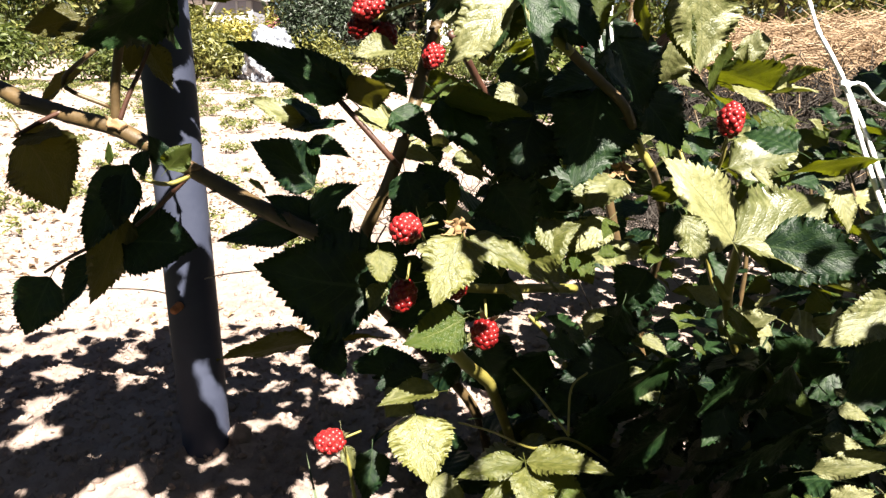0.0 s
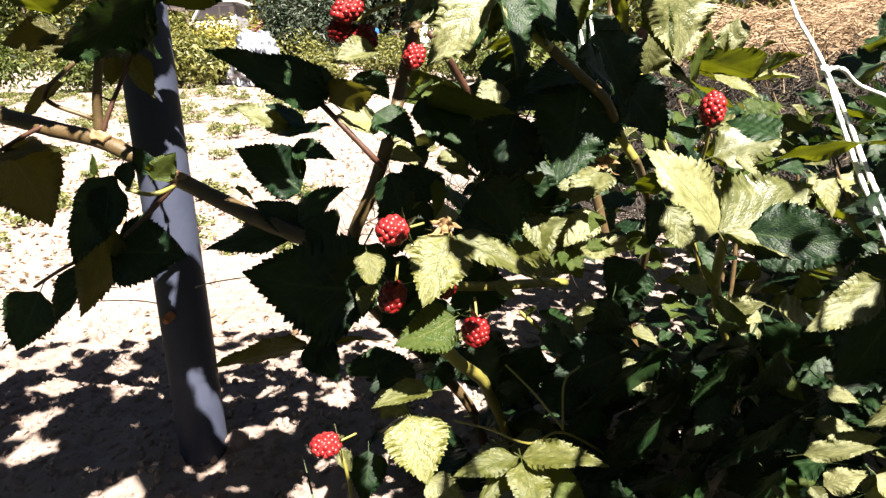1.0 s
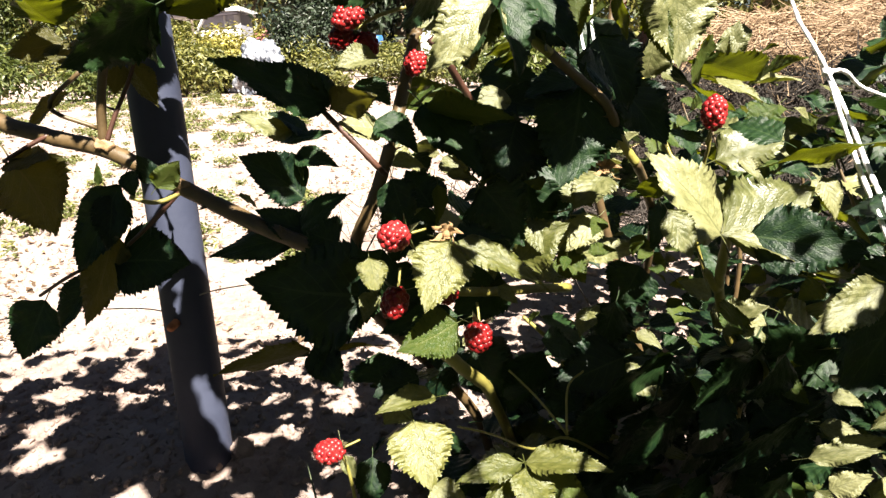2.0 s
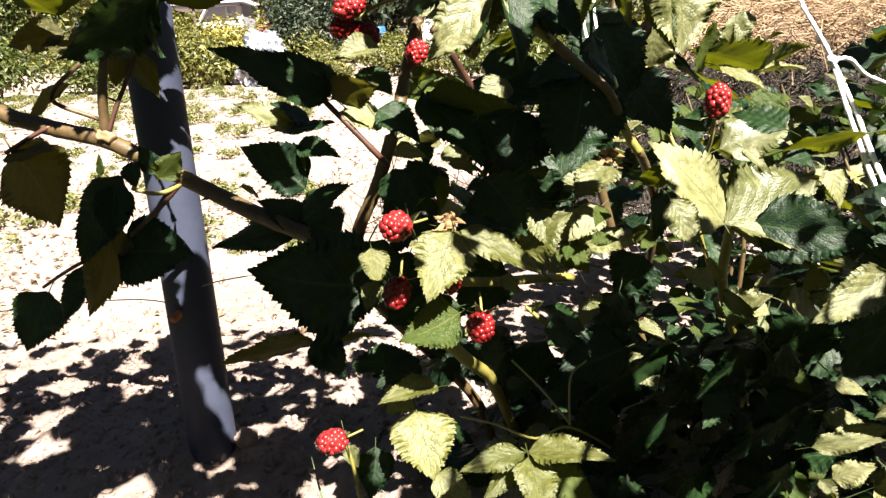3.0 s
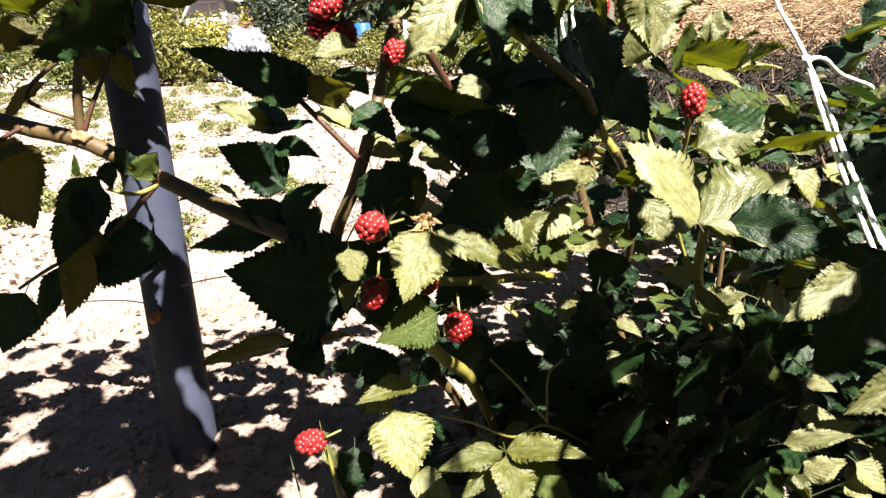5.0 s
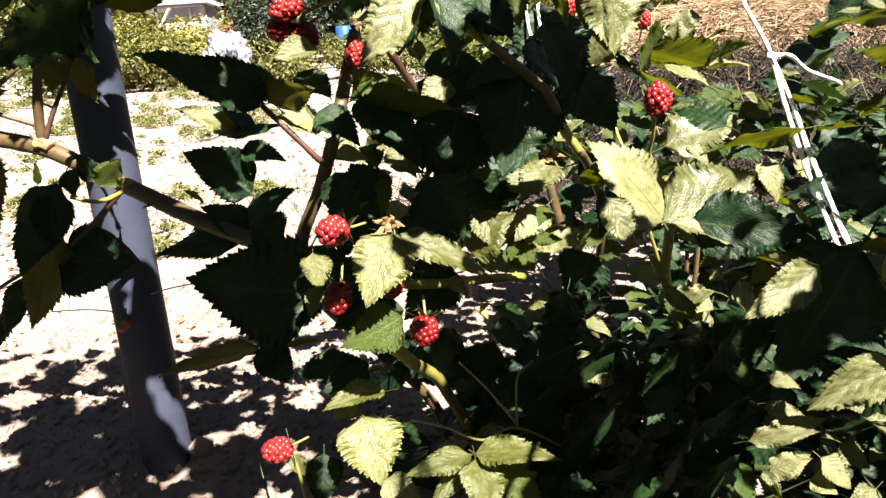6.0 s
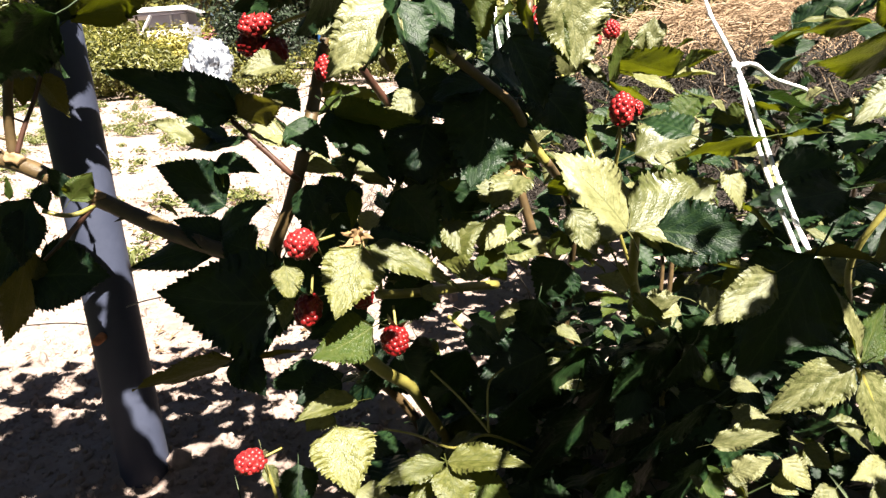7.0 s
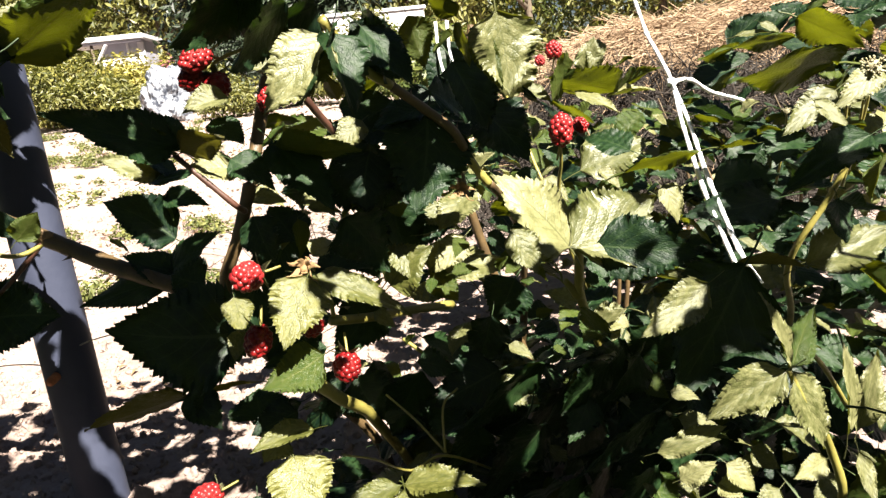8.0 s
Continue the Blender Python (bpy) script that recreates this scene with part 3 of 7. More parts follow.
# ---- brambles ----
bush_a = thing("bramble_bush", (-0.62, 0.80, 0.0), "arching brown bramble cane with dark toothed leaves, crossing the post", "bramble", "brambles in the row")
bush_b = thing("bramble_bush", (0.16, 0.74, 0.0), "bramble bush with red unripe berries and sunlit pale leaves", "bramble", "brambles in the row")
bush_c = thing("bramble_bush", (0.52, 0.82, 0.0), "dense green bramble bush tied up with white twine", "bramble", "brambles in the row")
SUNNY = (0.15, -0.8, 0.7)


def edgewise(base, tip):
    """The facing of a leaf that stands edge on to the sun."""
    n = (Vector(tip) - Vector(base)).cross(SUN_WAY)
    return n if n.y < 0 else -n


UP = (0.1, -0.35, 0.95)
LOW = (0, 0.75, 0.65)
DROOP = (0.05, -0.79, -0.58)

# canes of the bush that crosses the post
cane(bush_a, ((-0.62, 0.80, -0.05), (-0.74, 0.80, 0.25), (-0.72, 0.79, 0.47), (-0.5250, 0.8000, 0.5540), (-0.4440, 0.7850, 0.5380), (-0.3900, 0.7750, 0.5230), (-0.3290, 0.7620, 0.5080), (-0.2820, 0.7520, 0.4850), (-0.2350, 0.7400, 0.4610),
              (-0.1860, 0.7200, 0.4390), (-0.1340, 0.7000, 0.4160), (-0.0740, 0.6900, 0.3900)), 0.0108, 0.0092, CANE_BROWN, prickles=0.16, steps=8)
for node in ((-0.3230, 0.7520, 0.5140), (-0.2330, 0.7320, 0.4660)):
    bm = bmesh.new()
    bmesh.ops.create_icosphere(bm, subdivisions=3, radius=0.0062, matrix=Matrix.Translation(node) @ Matrix.Rotation(radians(20), 4, "Y") @ Matrix.Diagonal((1.9, 0.95, 1.05, 1)))
    for v in bm.verts:
        v.co += 0.0045 * noise.noise_vector(v.co * 110)
    part("bud", bm, NODE_TAN, bush_a, "swollen tan leaf bud")
cane(bush_a, ((-0.3260, 0.7550, 0.5160), (-0.3200, 0.7500, 0.5550), (-0.3060, 0.7400, 0.5980), (-0.2820, 0.7200, 0.6380), (-0.2570, 0.7000, 0.6910)), 0.0058, 0.0045, CANE_BROWN, "side_shoot")
cane(bush_a, ((-0.3210, 0.7520, 0.5170), (-0.3070, 0.7550, 0.5480), (-0.2910, 0.7600, 0.5790), (-0.2750, 0.7600, 0.6110)), 0.0030, 0.0022, CANE_RED, "leaf_stalk")
cane(bush_a, ((-0.3080, 0.7560, 0.5540), (-0.3220, 0.7600, 0.5600)), 0.0014, 0.001, CANE_RED, "leaf_stalk")
cane(bush_a, ((-0.2330, 0.7350, 0.4630), (-0.2580, 0.7350, 0.4380), (-0.2860, 0.7400, 0.4140), (-0.3120, 0.7450, 0.3940)), 0.0040, 0.0024, CANE_RED, "leaf_stalk", prickles=0.2)
cane(bush_a, ((-0.2340, 0.7350, 0.4570), (-0.2550, 0.7300, 0.4480), (-0.2710, 0.7250, 0.4480), (-0.2900, 0.7200, 0.4560)), 0.0030, 0.0026, CANE_GREEN, "leaf_stalk")
cane(bush_a, ((-0.3970, 0.7700, 0.5280), (-0.4200, 0.7650, 0.5170), (-0.4510, 0.7600, 0.5000)), 0.0030, 0.0024, CANE_RED, "leaf_stalk")
cane(bush_a, ((-0.4640, 0.8000, 0.3200), (-0.4210, 0.7900, 0.3440), (-0.3720, 0.7800, 0.3670), (-0.3300, 0.7600, 0.3880)), 0.0022, 0.0026, CANE_RED, "leaf_stalk")
cane(bush_a, ((-0.3790, 0.8600, 0.5280), (-0.4280, 0.8400, 0.5600), (-0.3730, 0.8300, 0.6040)), 0.003, 0.003, CANE_BROWN, "side_shoot")
# its leaves
leaf(bush_a, (-0.2059, 0.6600, 0.6560), (-0.2975, 0.6200, 0.6020), 0.0816, edgewise((-0.2059, 0.6600, 0.6560), (-0.2975, 0.6200, 0.6020)), "green", 2)
leaf(bush_a, (-0.2480, 0.7000, 0.6750), (-0.2146, 0.6700, 0.5955), 0.0775, edgewise((-0.2480, 0.7000, 0.6750), (-0.2146, 0.6700, 0.5955)), "green", 5)
leaf(bush_a, (-0.3350, 0.7200, 0.6300), (-0.3920, 0.7000, 0.6230), 0.0402, (0, -0.8, 0.3), "bronze", 1)
leaf(bush_a, (-0.3270, 0.7000, 0.6450), (-0.3330, 0.6600, 0.6750), 0.0758, (0, 0.5, 0.9), "young", 3)
leaf(bush_a, (-0.3320, 0.7300, 0.6290), (-0.3120, 0.7000, 0.6020), 0.0512, (0, -0.6, 0.6), "bronze", 3)
leaf(bush_a, (-0.2840, 0.7600, 0.6040), (-0.2570, 0.7750, 0.5580), 0.0378, LOW, "bronze", 1)
leaf(bush_a, (-0.2970, 0.7600, 0.6070), (-0.3080, 0.7700, 0.5730), 0.0284, LOW, "bronze", 4)
leaf(bush_a, (-0.4430, 0.7600, 0.5033), (-0.3969, 0.7500, 0.4091), 0.1015, (0.05, 1.0, 0.1), "bronze", 5)
leaf(bush_a, (-0.4440, 0.7600, 0.4990), (-0.3740, 0.7300, 0.4990), 0.0462, (0.1, -0.6, 0.8), "bronze", 2)
leaf(bush_a, (-0.3037, 0.7300, 0.4689), (-0.3640, 0.7100, 0.3703), 0.0597, (-0.25, -0.85, -0.3), "green", 0)
leaf(bush_a, (-0.3140, 0.7300, 0.4590), (-0.3140, 0.7000, 0.4020), 0.0439, (0.4, -0.5, 0.6), "green", 4)
leaf(bush_a, (-0.3270, 0.7450, 0.4121), (-0.3749, 0.7300, 0.2909), 0.0517, (0.3, -0.9, -0.3), "bronze", 1)
leaf(bush_a, (-0.3290, 0.7450, 0.3740), (-0.2330, 0.7350, 0.3670), 0.0851, (0.1, -0.85, 0.4), "green", 2)
leaf(bush_a, (-0.4580, 0.8000, 0.3130), (-0.4890, 0.7700, 0.2440), 0.0742, (0.1, -0.85, 0.4), "green", 0)
leaf(bush_a, (-0.3690, 0.7800, 0.3450), (-0.4320, 0.7600, 0.2840), 0.0457, (0.2, -0.5, 0.7), "green", 3)
leaf(bush_a, (-0.2920, 0.7350, 0.4840), (-0.2900, 0.7200, 0.4560), 0.0300, (-0.3, -0.8, 0.3), "green", 1)
leaf(bush_a, (-0.2576, 0.7220, 0.4655), (-0.2243, 0.7150, 0.4973), 0.0324, (0.35, 0.5, 0.75), "young", 6)
leaf(bush_a, (-0.2621, 0.7280, 0.4687), (-0.2745, 0.7200, 0.5031), 0.0300, DROOP, "green", 5)
leaf(bush_a, (-0.3330, 0.7400, 0.4690), (-0.3260, 0.7300, 0.4960), 0.0105, (0, -1, 0.3), "young", 5)
leaf(bush_a, (-0.4050, 0.8500, 0.5760), (-0.4710, 0.8300, 0.5350), 0.0359, (0.5, -0.2, 0.8), "bronze", 1)

# canes of the berried bush
cane(bush_b, ((0.0780, 0.6600, 0.7090), (0.0570, 0.6550, 0.6320), (0.0490, 0.6500, 0.6050), (0.0380, 0.6400, 0.5670), (0.0230, 0.6200, 0.5140), (0.0020, 0.6200, 0.4590), (-0.0260, 0.6400, 0.3950), (-0.0210, 0.7200, 0.3050), (0.10, 0.80, 0.12), (0.13, 0.84, -0.05)), 0.0064, 0.0070, CANE_BROWN, prickles=0.15, steps=8)
cane(bush_b, ((0.0660, 0.6600, 0.6100), (0.0820, 0.6700, 0.5870), (0.0960, 0.6900, 0.5630), (0.1200, 0.7200, 0.5250)), 0.0040, 0.0046, CANE_RED, "side_shoot", prickles=0.2)
cane(bush_b, ((0.1170, 0.5000, 0.6450), (0.1400, 0.5250, 0.6090), (0.1680, 0.5400, 0.5870)), 0.0042, 0.0044, CANE_GREEN, steps=8, prickles=0.2)
cane(bush_b, ((0.1670, 0.5400, 0.5880), (0.1970, 0.5550, 0.5630), (0.2210, 0.5600, 0.5410), (0.2340, 0.5700, 0.5160)), 0.0044, 0.0045, CANE_BROWN, steps=8, prickles=0.15)
cane(bush_b, ((0.2330, 0.5700, 0.5170), (0.2420, 0.5750, 0.5010), (0.2540, 0.5800, 0.4840)), 0.0045, 0.0044, CANE_GREEN, steps=8)
cane(bush_b, ((0.2540, 0.5800, 0.4850), (0.2810, 0.6400, 0.4500), (0.3130, 0.7200, 0.3750), (0.32, 0.84, 0.15), (0.28, 0.86, -0.05)), 0.0044, 0.0056, CANE_BROWN, steps=7)
cane(bush_b, ((-0.0360, 0.5800, 0.5470), (-0.0150, 0.5800, 0.5230), (0.0090, 0.5850, 0.4940), (0.0150, 0.6000, 0.4840)), 0.0026, 0.0032, CANE_RED, "leaf_stalk")
cane(bush_b, ((0.0790, 0.6200, 0.3540), (0.1200, 0.6600, 0.3390), (0.1780, 0.7200, 0.3210), (0.2240, 0.7700, 0.3040)), 0.0050, 0.0062, CANE_GREEN, "side_shoot", prickles=0.1)
cane(bush_b, ((0.0560, 0.5350, 0.3290), (0.0710, 0.5450, 0.3110), (0.0840, 0.5550, 0.2930), (0.1000, 0.5800, 0.2690), (0.1120, 0.6100, 0.2370), (0.15, 0.75, 0.08), (0.16, 0.76, -0.05)), 0.0068, 0.0058, CANE_GREEN, "side_shoot")
cane(bush_b, ((0.1270, 0.5600, 0.2890), (0.1520, 0.5400, 0.2670), (0.1770, 0.5200, 0.2380)), 0.0010, 0.0012, CANE_GREEN, "leaf_stalk")
cane(bush_b, ((0.1980, 0.5500, 0.2890), (0.1810, 0.5400, 0.2770), (0.1760, 0.5200, 0.2380)), 0.0010, 0.0012, CANE_GREEN, "leaf_stalk")
cane(bush_b, ((0.0740, 0.5800, 0.2200), (0.1070, 0.5500, 0.2260), (0.1410, 0.5000, 0.2370), (0.1770, 0.5200, 0.2350), (0.2500, 0.6000, 0.1520)), 0.0011, 0.0014, CANE_GREEN, "leaf_stalk")
cane(bush_b, ((0.1530, 0.6600, 0.3080), (0.1750, 0.6600, 0.2860), (0.1990, 0.6700, 0.2570)), 0.0022, 0.0026, CANE_GREEN, "leaf_stalk")
cane(bush_b, ((-0.0320, 0.5000, 0.2390), (-0.0280, 0.5000, 0.2150), (-0.0260, 0.5100, 0.1770), (-0.0230, 0.5500, 0.0950)), 0.0014, 0.0022, CANE_GREEN, "leaf_stalk")
cane(bush_b, ((-0.0070, 0.6350, 0.6210), (0.0160, 0.6400, 0.6330), (0.0490, 0.6500, 0.6420)), 0.0016, 0.0022, CANE_GREEN, "leaf_stalk")
cane(bush_b, ((0.0620, 0.5400, 0.4410), (0.0770, 0.5550, 0.4280), (0.0840, 0.5800, 0.3990), (0.0820, 0.6300, 0.3520)), 0.0016, 0.0026, CANE_GREEN, "leaf_stalk")
# its leaves, towards the post
leaf(bush_b, (-0.0280, 0.5700, 0.5550), (-0.1140, 0.5000, 0.5930), 0.0489, (-0.1, -0.8, 0.5), "green", 2)
leaf(bush_b, (-0.0330, 0.5750, 0.5510), (-0.0890, 0.5400, 0.5760), 0.0295, (0, 0.85, 0.5), "young", 2)
leaf(bush_b, (-0.0300, 0.5800, 0.5510), (-0.0890, 0.6000, 0.5960), 0.0512, (0.2, -0.7, 0.7), "green", 0)
leaf(bush_b, (-0.0280, 0.5750, 0.5480), (0.0180, 0.5500, 0.5600), 0.0360, (0.1, 0.8, 0.5), "bronze", 5)
leaf(bush_b, (-0.0310, 0.5750, 0.5480), (-0.0550, 0.5600, 0.5440), 0.0132, (0, 0.4, 0.9), "bronze", 2)
leaf(bush_b, (-0.1080, 0.8000, 0.5160), (-0.1770, 0.7700, 0.5400), 0.0419, (0, -0.75, 0.6), "pale", 2)
leaf(bush_b, (-0.1300, 0.8000, 0.5060), (-0.0570, 0.7600, 0.5170), 0.0274, (0, -0.6, 0.8), "green", 5)
leaf(bush_b, (-0.0940, 0.8000, 0.5130), (-0.1310, 0.7800, 0.5440), 0.0371, (0, -0.5, 0.9), "green", 0)
leaf(bush_b, (-0.0990, 0.7600, 0.4380), (-0.1620, 0.7400, 0.4970), 0.0631, (-0.1, -0.7, 0.6), "green", 3)
leaf(bush_b, (-0.1040, 0.7600, 0.4880), (-0.0520, 0.7400, 0.4830), 0.0323, (0.2, -0.7, 0.6), "green", 1)
leaf(bush_b, (-0.1040, 0.7600, 0.4790), (-0.0900, 0.7500, 0.4630), 0.0169, LOW, "young", 1)
leaf(bush_b, (-0.1050, 0.7200, 0.4050), (-0.0380, 0.7000, 0.4540), 0.0474, (-0.4, -0.6, 0.6), "green", 0)
leaf(bush_b, (-0.0950, 0.7100, 0.4100), (-0.1430, 0.7000, 0.4350), 0.0439, (0.2, -0.6, 0.7), "green", 2)
leaf(bush_b, (-0.0840, 0.7000, 0.4050), (-0.2090, 0.7200, 0.3810), 0.0424, (0, -0.75, 0.6), "green", 5)
leaf(bush_b, (-0.0050, 0.5750, 0.3690), (-0.1170, 0.5450, 0.3990), 0.1016, (0.1, -0.9, 0.4), "green", 2)
leaf(bush_b, (-0.0100, 0.5800, 0.4050), (-0.0610, 0.5650, 0.3180), 0.0720, (0.1, -0.85, 0.45), "green", 0)
leaf(bush_b, (-0.0340, 0.5900, 0.4200), (-0.0630, 0.5900, 0.4370), 0.0495, (0.1, -0.7, 0.6), "green", 1)
leaf(bush_b, (-0.0750, 0.6000, 0.3040), (-0.1670, 0.5700, 0.2900), 0.0439, (0.1, 0.75, 0.6), "bronze", 2)
leaf(bush_b, (-0.0710, 0.6000, 0.3070), (-0.0430, 0.5700, 0.2790), 0.0396, (0, -0.8, 0.5), "green", 4)
leaf(bush_b, (-0.0790, 0.6200, 0.2920), (-0.1350, 0.6100, 0.3070), 0.0214, (0, -0.2, 0.9), "green", 4)
leaf(bush_b, (-0.0650, 0.6000, 0.3030), (0.0110, 0.6400, 0.2980), 0.0078, (0, -0.5, 0.9), "bronze", 4)
leaf(bush_b, (-0.1850, 0.7900, 0.4410), (-0.1560, 0.7800, 0.4300), 0.0177, LOW, "young", 4)
# by the upright cane
leaf(bush_b, (0.0140, 0.6000, 0.5250), (-0.0220, 0.5750, 0.5400), 0.0340, SUNNY, "pale", 1)
leaf(bush_b, (0.0120, 0.5900, 0.5360), (0.0510, 0.5700, 0.5120), 0.0366, (0.3, -0.7, 0.5), "green", 1)
leaf(bush_b, (0.0140, 0.6200, 0.5930), (-0.0260, 0.6000, 0.5870), 0.0293, SUNNY, "pale", 3)
leaf(bush_b, (-0.0040, 0.6200, 0.5730), (0.0250, 0.6000, 0.5450), 0.0332, (0, -0.4, 0.8), "green", 2)
leaf(bush_b, (0.0310, 0.6600, 0.5620), (0.0780, 0.6500, 0.5710), 0.0243, (0, 0.6, 0.7), "young", 4)
leaf(bush_b, (0.0605, 0.5500, 0.5471), (0.1335, 0.5260, 0.5324), 0.0370, (0, 0.75, 0.6), "young", 2)
leaf(bush_b, (0.0570, 0.5600, 0.5490), (0.1070, 0.5070, 0.4930), 0.0495, (0.35, -0.7, 0.5), "green", 0)
leaf(bush_b, (0.0530, 0.5700, 0.5470), (0.0620, 0.6000, 0.5670), 0.0305, (0, 0.6, 0.7), "young", 0)
leaf(bush_b, (0.1167, 0.5000, 0.6312), (0.0629, 0.4720, 0.5816), 0.0512, (0.05, -0.9, 0.4), "pale", 1)
leaf(bush_b, (0.1130, 0.5150, 0.6200), (0.0470, 0.5080, 0.6140), 0.0417, (0, -0.9, 0.4), "pale", 2)
leaf(bush_b, (0.1210, 0.5000, 0.6330), (0.1400, 0.4700, 0.5710), 0.0504, (0.6, -0.55, 0.2), "green", 3)
leaf(bush_b, (0.1480, 0.5200, 0.6370), (0.1870, 0.5000, 0.5880), 0.0435, (0.2, -0.5, 0.5), "green", 0)
leaf(bush_b, (0.2000, 0.5700, 0.5560), (0.1770, 0.5600, 0.4670), 0.0816, (0.1, -0.8, 0.35), "green", 2)
leaf(bush_b, (0.1970, 0.5800, 0.5640), (0.1470, 0.5600, 0.5500), 0.0420, (0, -0.5, 0.8), "green", 5)
leaf(bush_b, (0.2060, 0.6000, 0.5790), (0.2530, 0.6200, 0.5500), 0.0510, (0.2, -0.5, 0.6), "green", 1)
leaf(bush_b, (0.1080, 0.6000, 0.5270), (0.1520, 0.6000, 0.4650), 0.0691, (-0.2, -0.6, 0.5), "green", 4)
leaf(bush_b, (0.1020, 0.7400, 0.5500), (0.1570, 0.7200, 0.5070), 0.0713, (0.1, -0.7, 0.5), "green", 0)
leaf(bush_b, (0.1900, 0.7600, 0.5640), (0.1340, 0.7400, 0.5230), 0.0692, (-0.2, -0.7, 0.5), "green", 2)
leaf(bush_b, (0.1700, 0.7200, 0.5150), (0.1270, 0.7000, 0.4380), 0.0878, (0, -0.7, 0.4), "green", 3)
leaf(bush_b, (0.2170, 0.7400, 0.4450), (0.1470, 0.7200, 0.4130), 0.0750, (0, -0.7, 0.4), "green", 1)
leaf(bush_b, (0.2310, 0.7000, 0.5670), (0.1730, 0.6800, 0.5560), 0.0499, (0, -0.6, 0.5), "green", 5)
leaf(bush_b, (0.0420, 0.6800, 0.4460), (0.0100, 0.6600, 0.3760), 0.0625, (0.1, -0.7, 0.4), "green", 0)
leaf(bush_b, (0.0910, 0.6800, 0.3790), (0.0270, 0.6600, 0.3620), 0.0555, (0.1, -0.7, 0.4), "green", 3)
leaf(bush_b, (0.1300, 0.7000, 0.3510), (0.0730, 0.6800, 0.2920), 0.0642, (0.1, -0.7, 0.4), "green", 2)
leaf(bush_b, (0.0620, 0.6800, 0.3210), (-0.0090, 0.6600, 0.2980), 0.0416, (0.1, -0.7, 0.4), "green", 1)
leaf(bush_b, (0.0020, 0.6600, 0.3930), (-0.0270, 0.6400, 0.3240), 0.0574, (0.1, -0.7, 0.4), "green", 0)
leaf(bush_b, (0.0270, 0.6900, 0.3700), (-0.0000, 0.6700, 0.3010), 0.0563, (0.1, -0.7, 0.4), "green", 2)
# round the middle berries
leaf(bush_b, (0.0740, 0.5000, 0.4350), (0.0520, 0.4540, 0.3930), 0.0511, (0.1, -0.85, 0.55), "fresh", 0)
leaf(bush_b, (0.0780, 0.5100, 0.4330), (0.1650, 0.5000, 0.3990), 0.0326, (0.1, -0.55, 0.85), "fresh", 4)
leaf(bush_b, (0.0790, 0.5300, 0.4300), (0.1320, 0.5500, 0.4290), 0.0315, UP, "green", 3)
leaf(bush_b, (0.0774, 0.5000, 0.3631), (0.0238, 0.4800, 0.3463), 0.0424, (0.1, -0.85, 0.5), "young", 2)
leaf(bush_b, (0.0780, 0.5350, 0.3570), (0.0280, 0.5250, 0.3530), 0.0326, (-0.3, -0.6, 0.6), "green", 1)
leaf(bush_b, (-0.0020, 0.5600, 0.4100), (0.0030, 0.5400, 0.3770), 0.0279, SUNNY, "fresh", 2)
leaf(bush_b, (-0.0010, 0.5700, 0.3730), (-0.0100, 0.5500, 0.3520), 0.0201, SUNNY, "pale", 3)
leaf(bush_b, (0.1460, 0.6000, 0.3900), (0.1840, 0.5800, 0.4300), 0.0557, SUNNY, "fresh", 1)
leaf(bush_b, (0.1900, 0.6600, 0.3810), (0.2990, 0.6900, 0.3780), 0.0416, (0.1, -0.55, 0.85), "pale", 5)
leaf(bush_b, (0.1930, 0.6600, 0.3840), (0.2210, 0.6600, 0.4190), 0.0411, SUNNY, "pale", 3)
leaf(bush_b, (0.1930, 0.6500, 0.3830), (0.2180, 0.6300, 0.3540), 0.0360, (0.1, -0.8, 0.4), "young", 0)
leaf(bush_b, (0.0590, 0.6000, 0.4480), (0.0360, 0.6200, 0.4860), 0.0518, (0, -0.4, 0.7), "green", 0)
leaf(bush_b, (0.0660, 0.5800, 0.4730), (0.0670, 0.5700, 0.4370), 0.0183, (0.6, -0.7, 0.4), "young", 1)
leaf(bush_b, (0.0220, 0.6000, 0.4780), (0.0310, 0.5800, 0.4340), 0.0440, (-0.3, -0.5, 0.5), "green", 4)
leaf(bush_b, (0.0730, 0.6400, 0.4920), (0.1000, 0.6200, 0.4700), 0.0328, SUNNY, "pale", 1)
leaf(bush_b, (0.1110, 0.6200, 0.4520), (0.1350, 0.6000, 0.3970), 0.0647, (0, -0.6, 0.5), "green", 2)
leaf(bush_b, (0.1610, 0.6600, 0.4610), (0.1750, 0.6400, 0.4030), 0.0616, (0, -0.6, 0.5), "green", 3)
leaf(bush_b, (0.2460, 0.6600, 0.4620), (0.2040, 0.6300, 0.4450), 0.0473, UP, "pale", 4)
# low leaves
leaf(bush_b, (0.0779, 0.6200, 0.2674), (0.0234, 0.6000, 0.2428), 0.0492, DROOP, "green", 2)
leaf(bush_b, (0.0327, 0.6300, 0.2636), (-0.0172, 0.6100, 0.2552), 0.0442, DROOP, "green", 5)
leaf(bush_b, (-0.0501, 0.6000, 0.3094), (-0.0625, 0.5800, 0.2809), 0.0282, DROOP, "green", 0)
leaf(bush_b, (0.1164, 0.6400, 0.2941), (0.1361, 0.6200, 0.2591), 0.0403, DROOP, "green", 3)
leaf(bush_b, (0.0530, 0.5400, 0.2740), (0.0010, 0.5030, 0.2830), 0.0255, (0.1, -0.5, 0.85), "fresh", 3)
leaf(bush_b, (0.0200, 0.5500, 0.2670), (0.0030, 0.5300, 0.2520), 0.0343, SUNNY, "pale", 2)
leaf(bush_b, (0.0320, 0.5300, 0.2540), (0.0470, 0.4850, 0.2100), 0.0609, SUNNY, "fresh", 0)
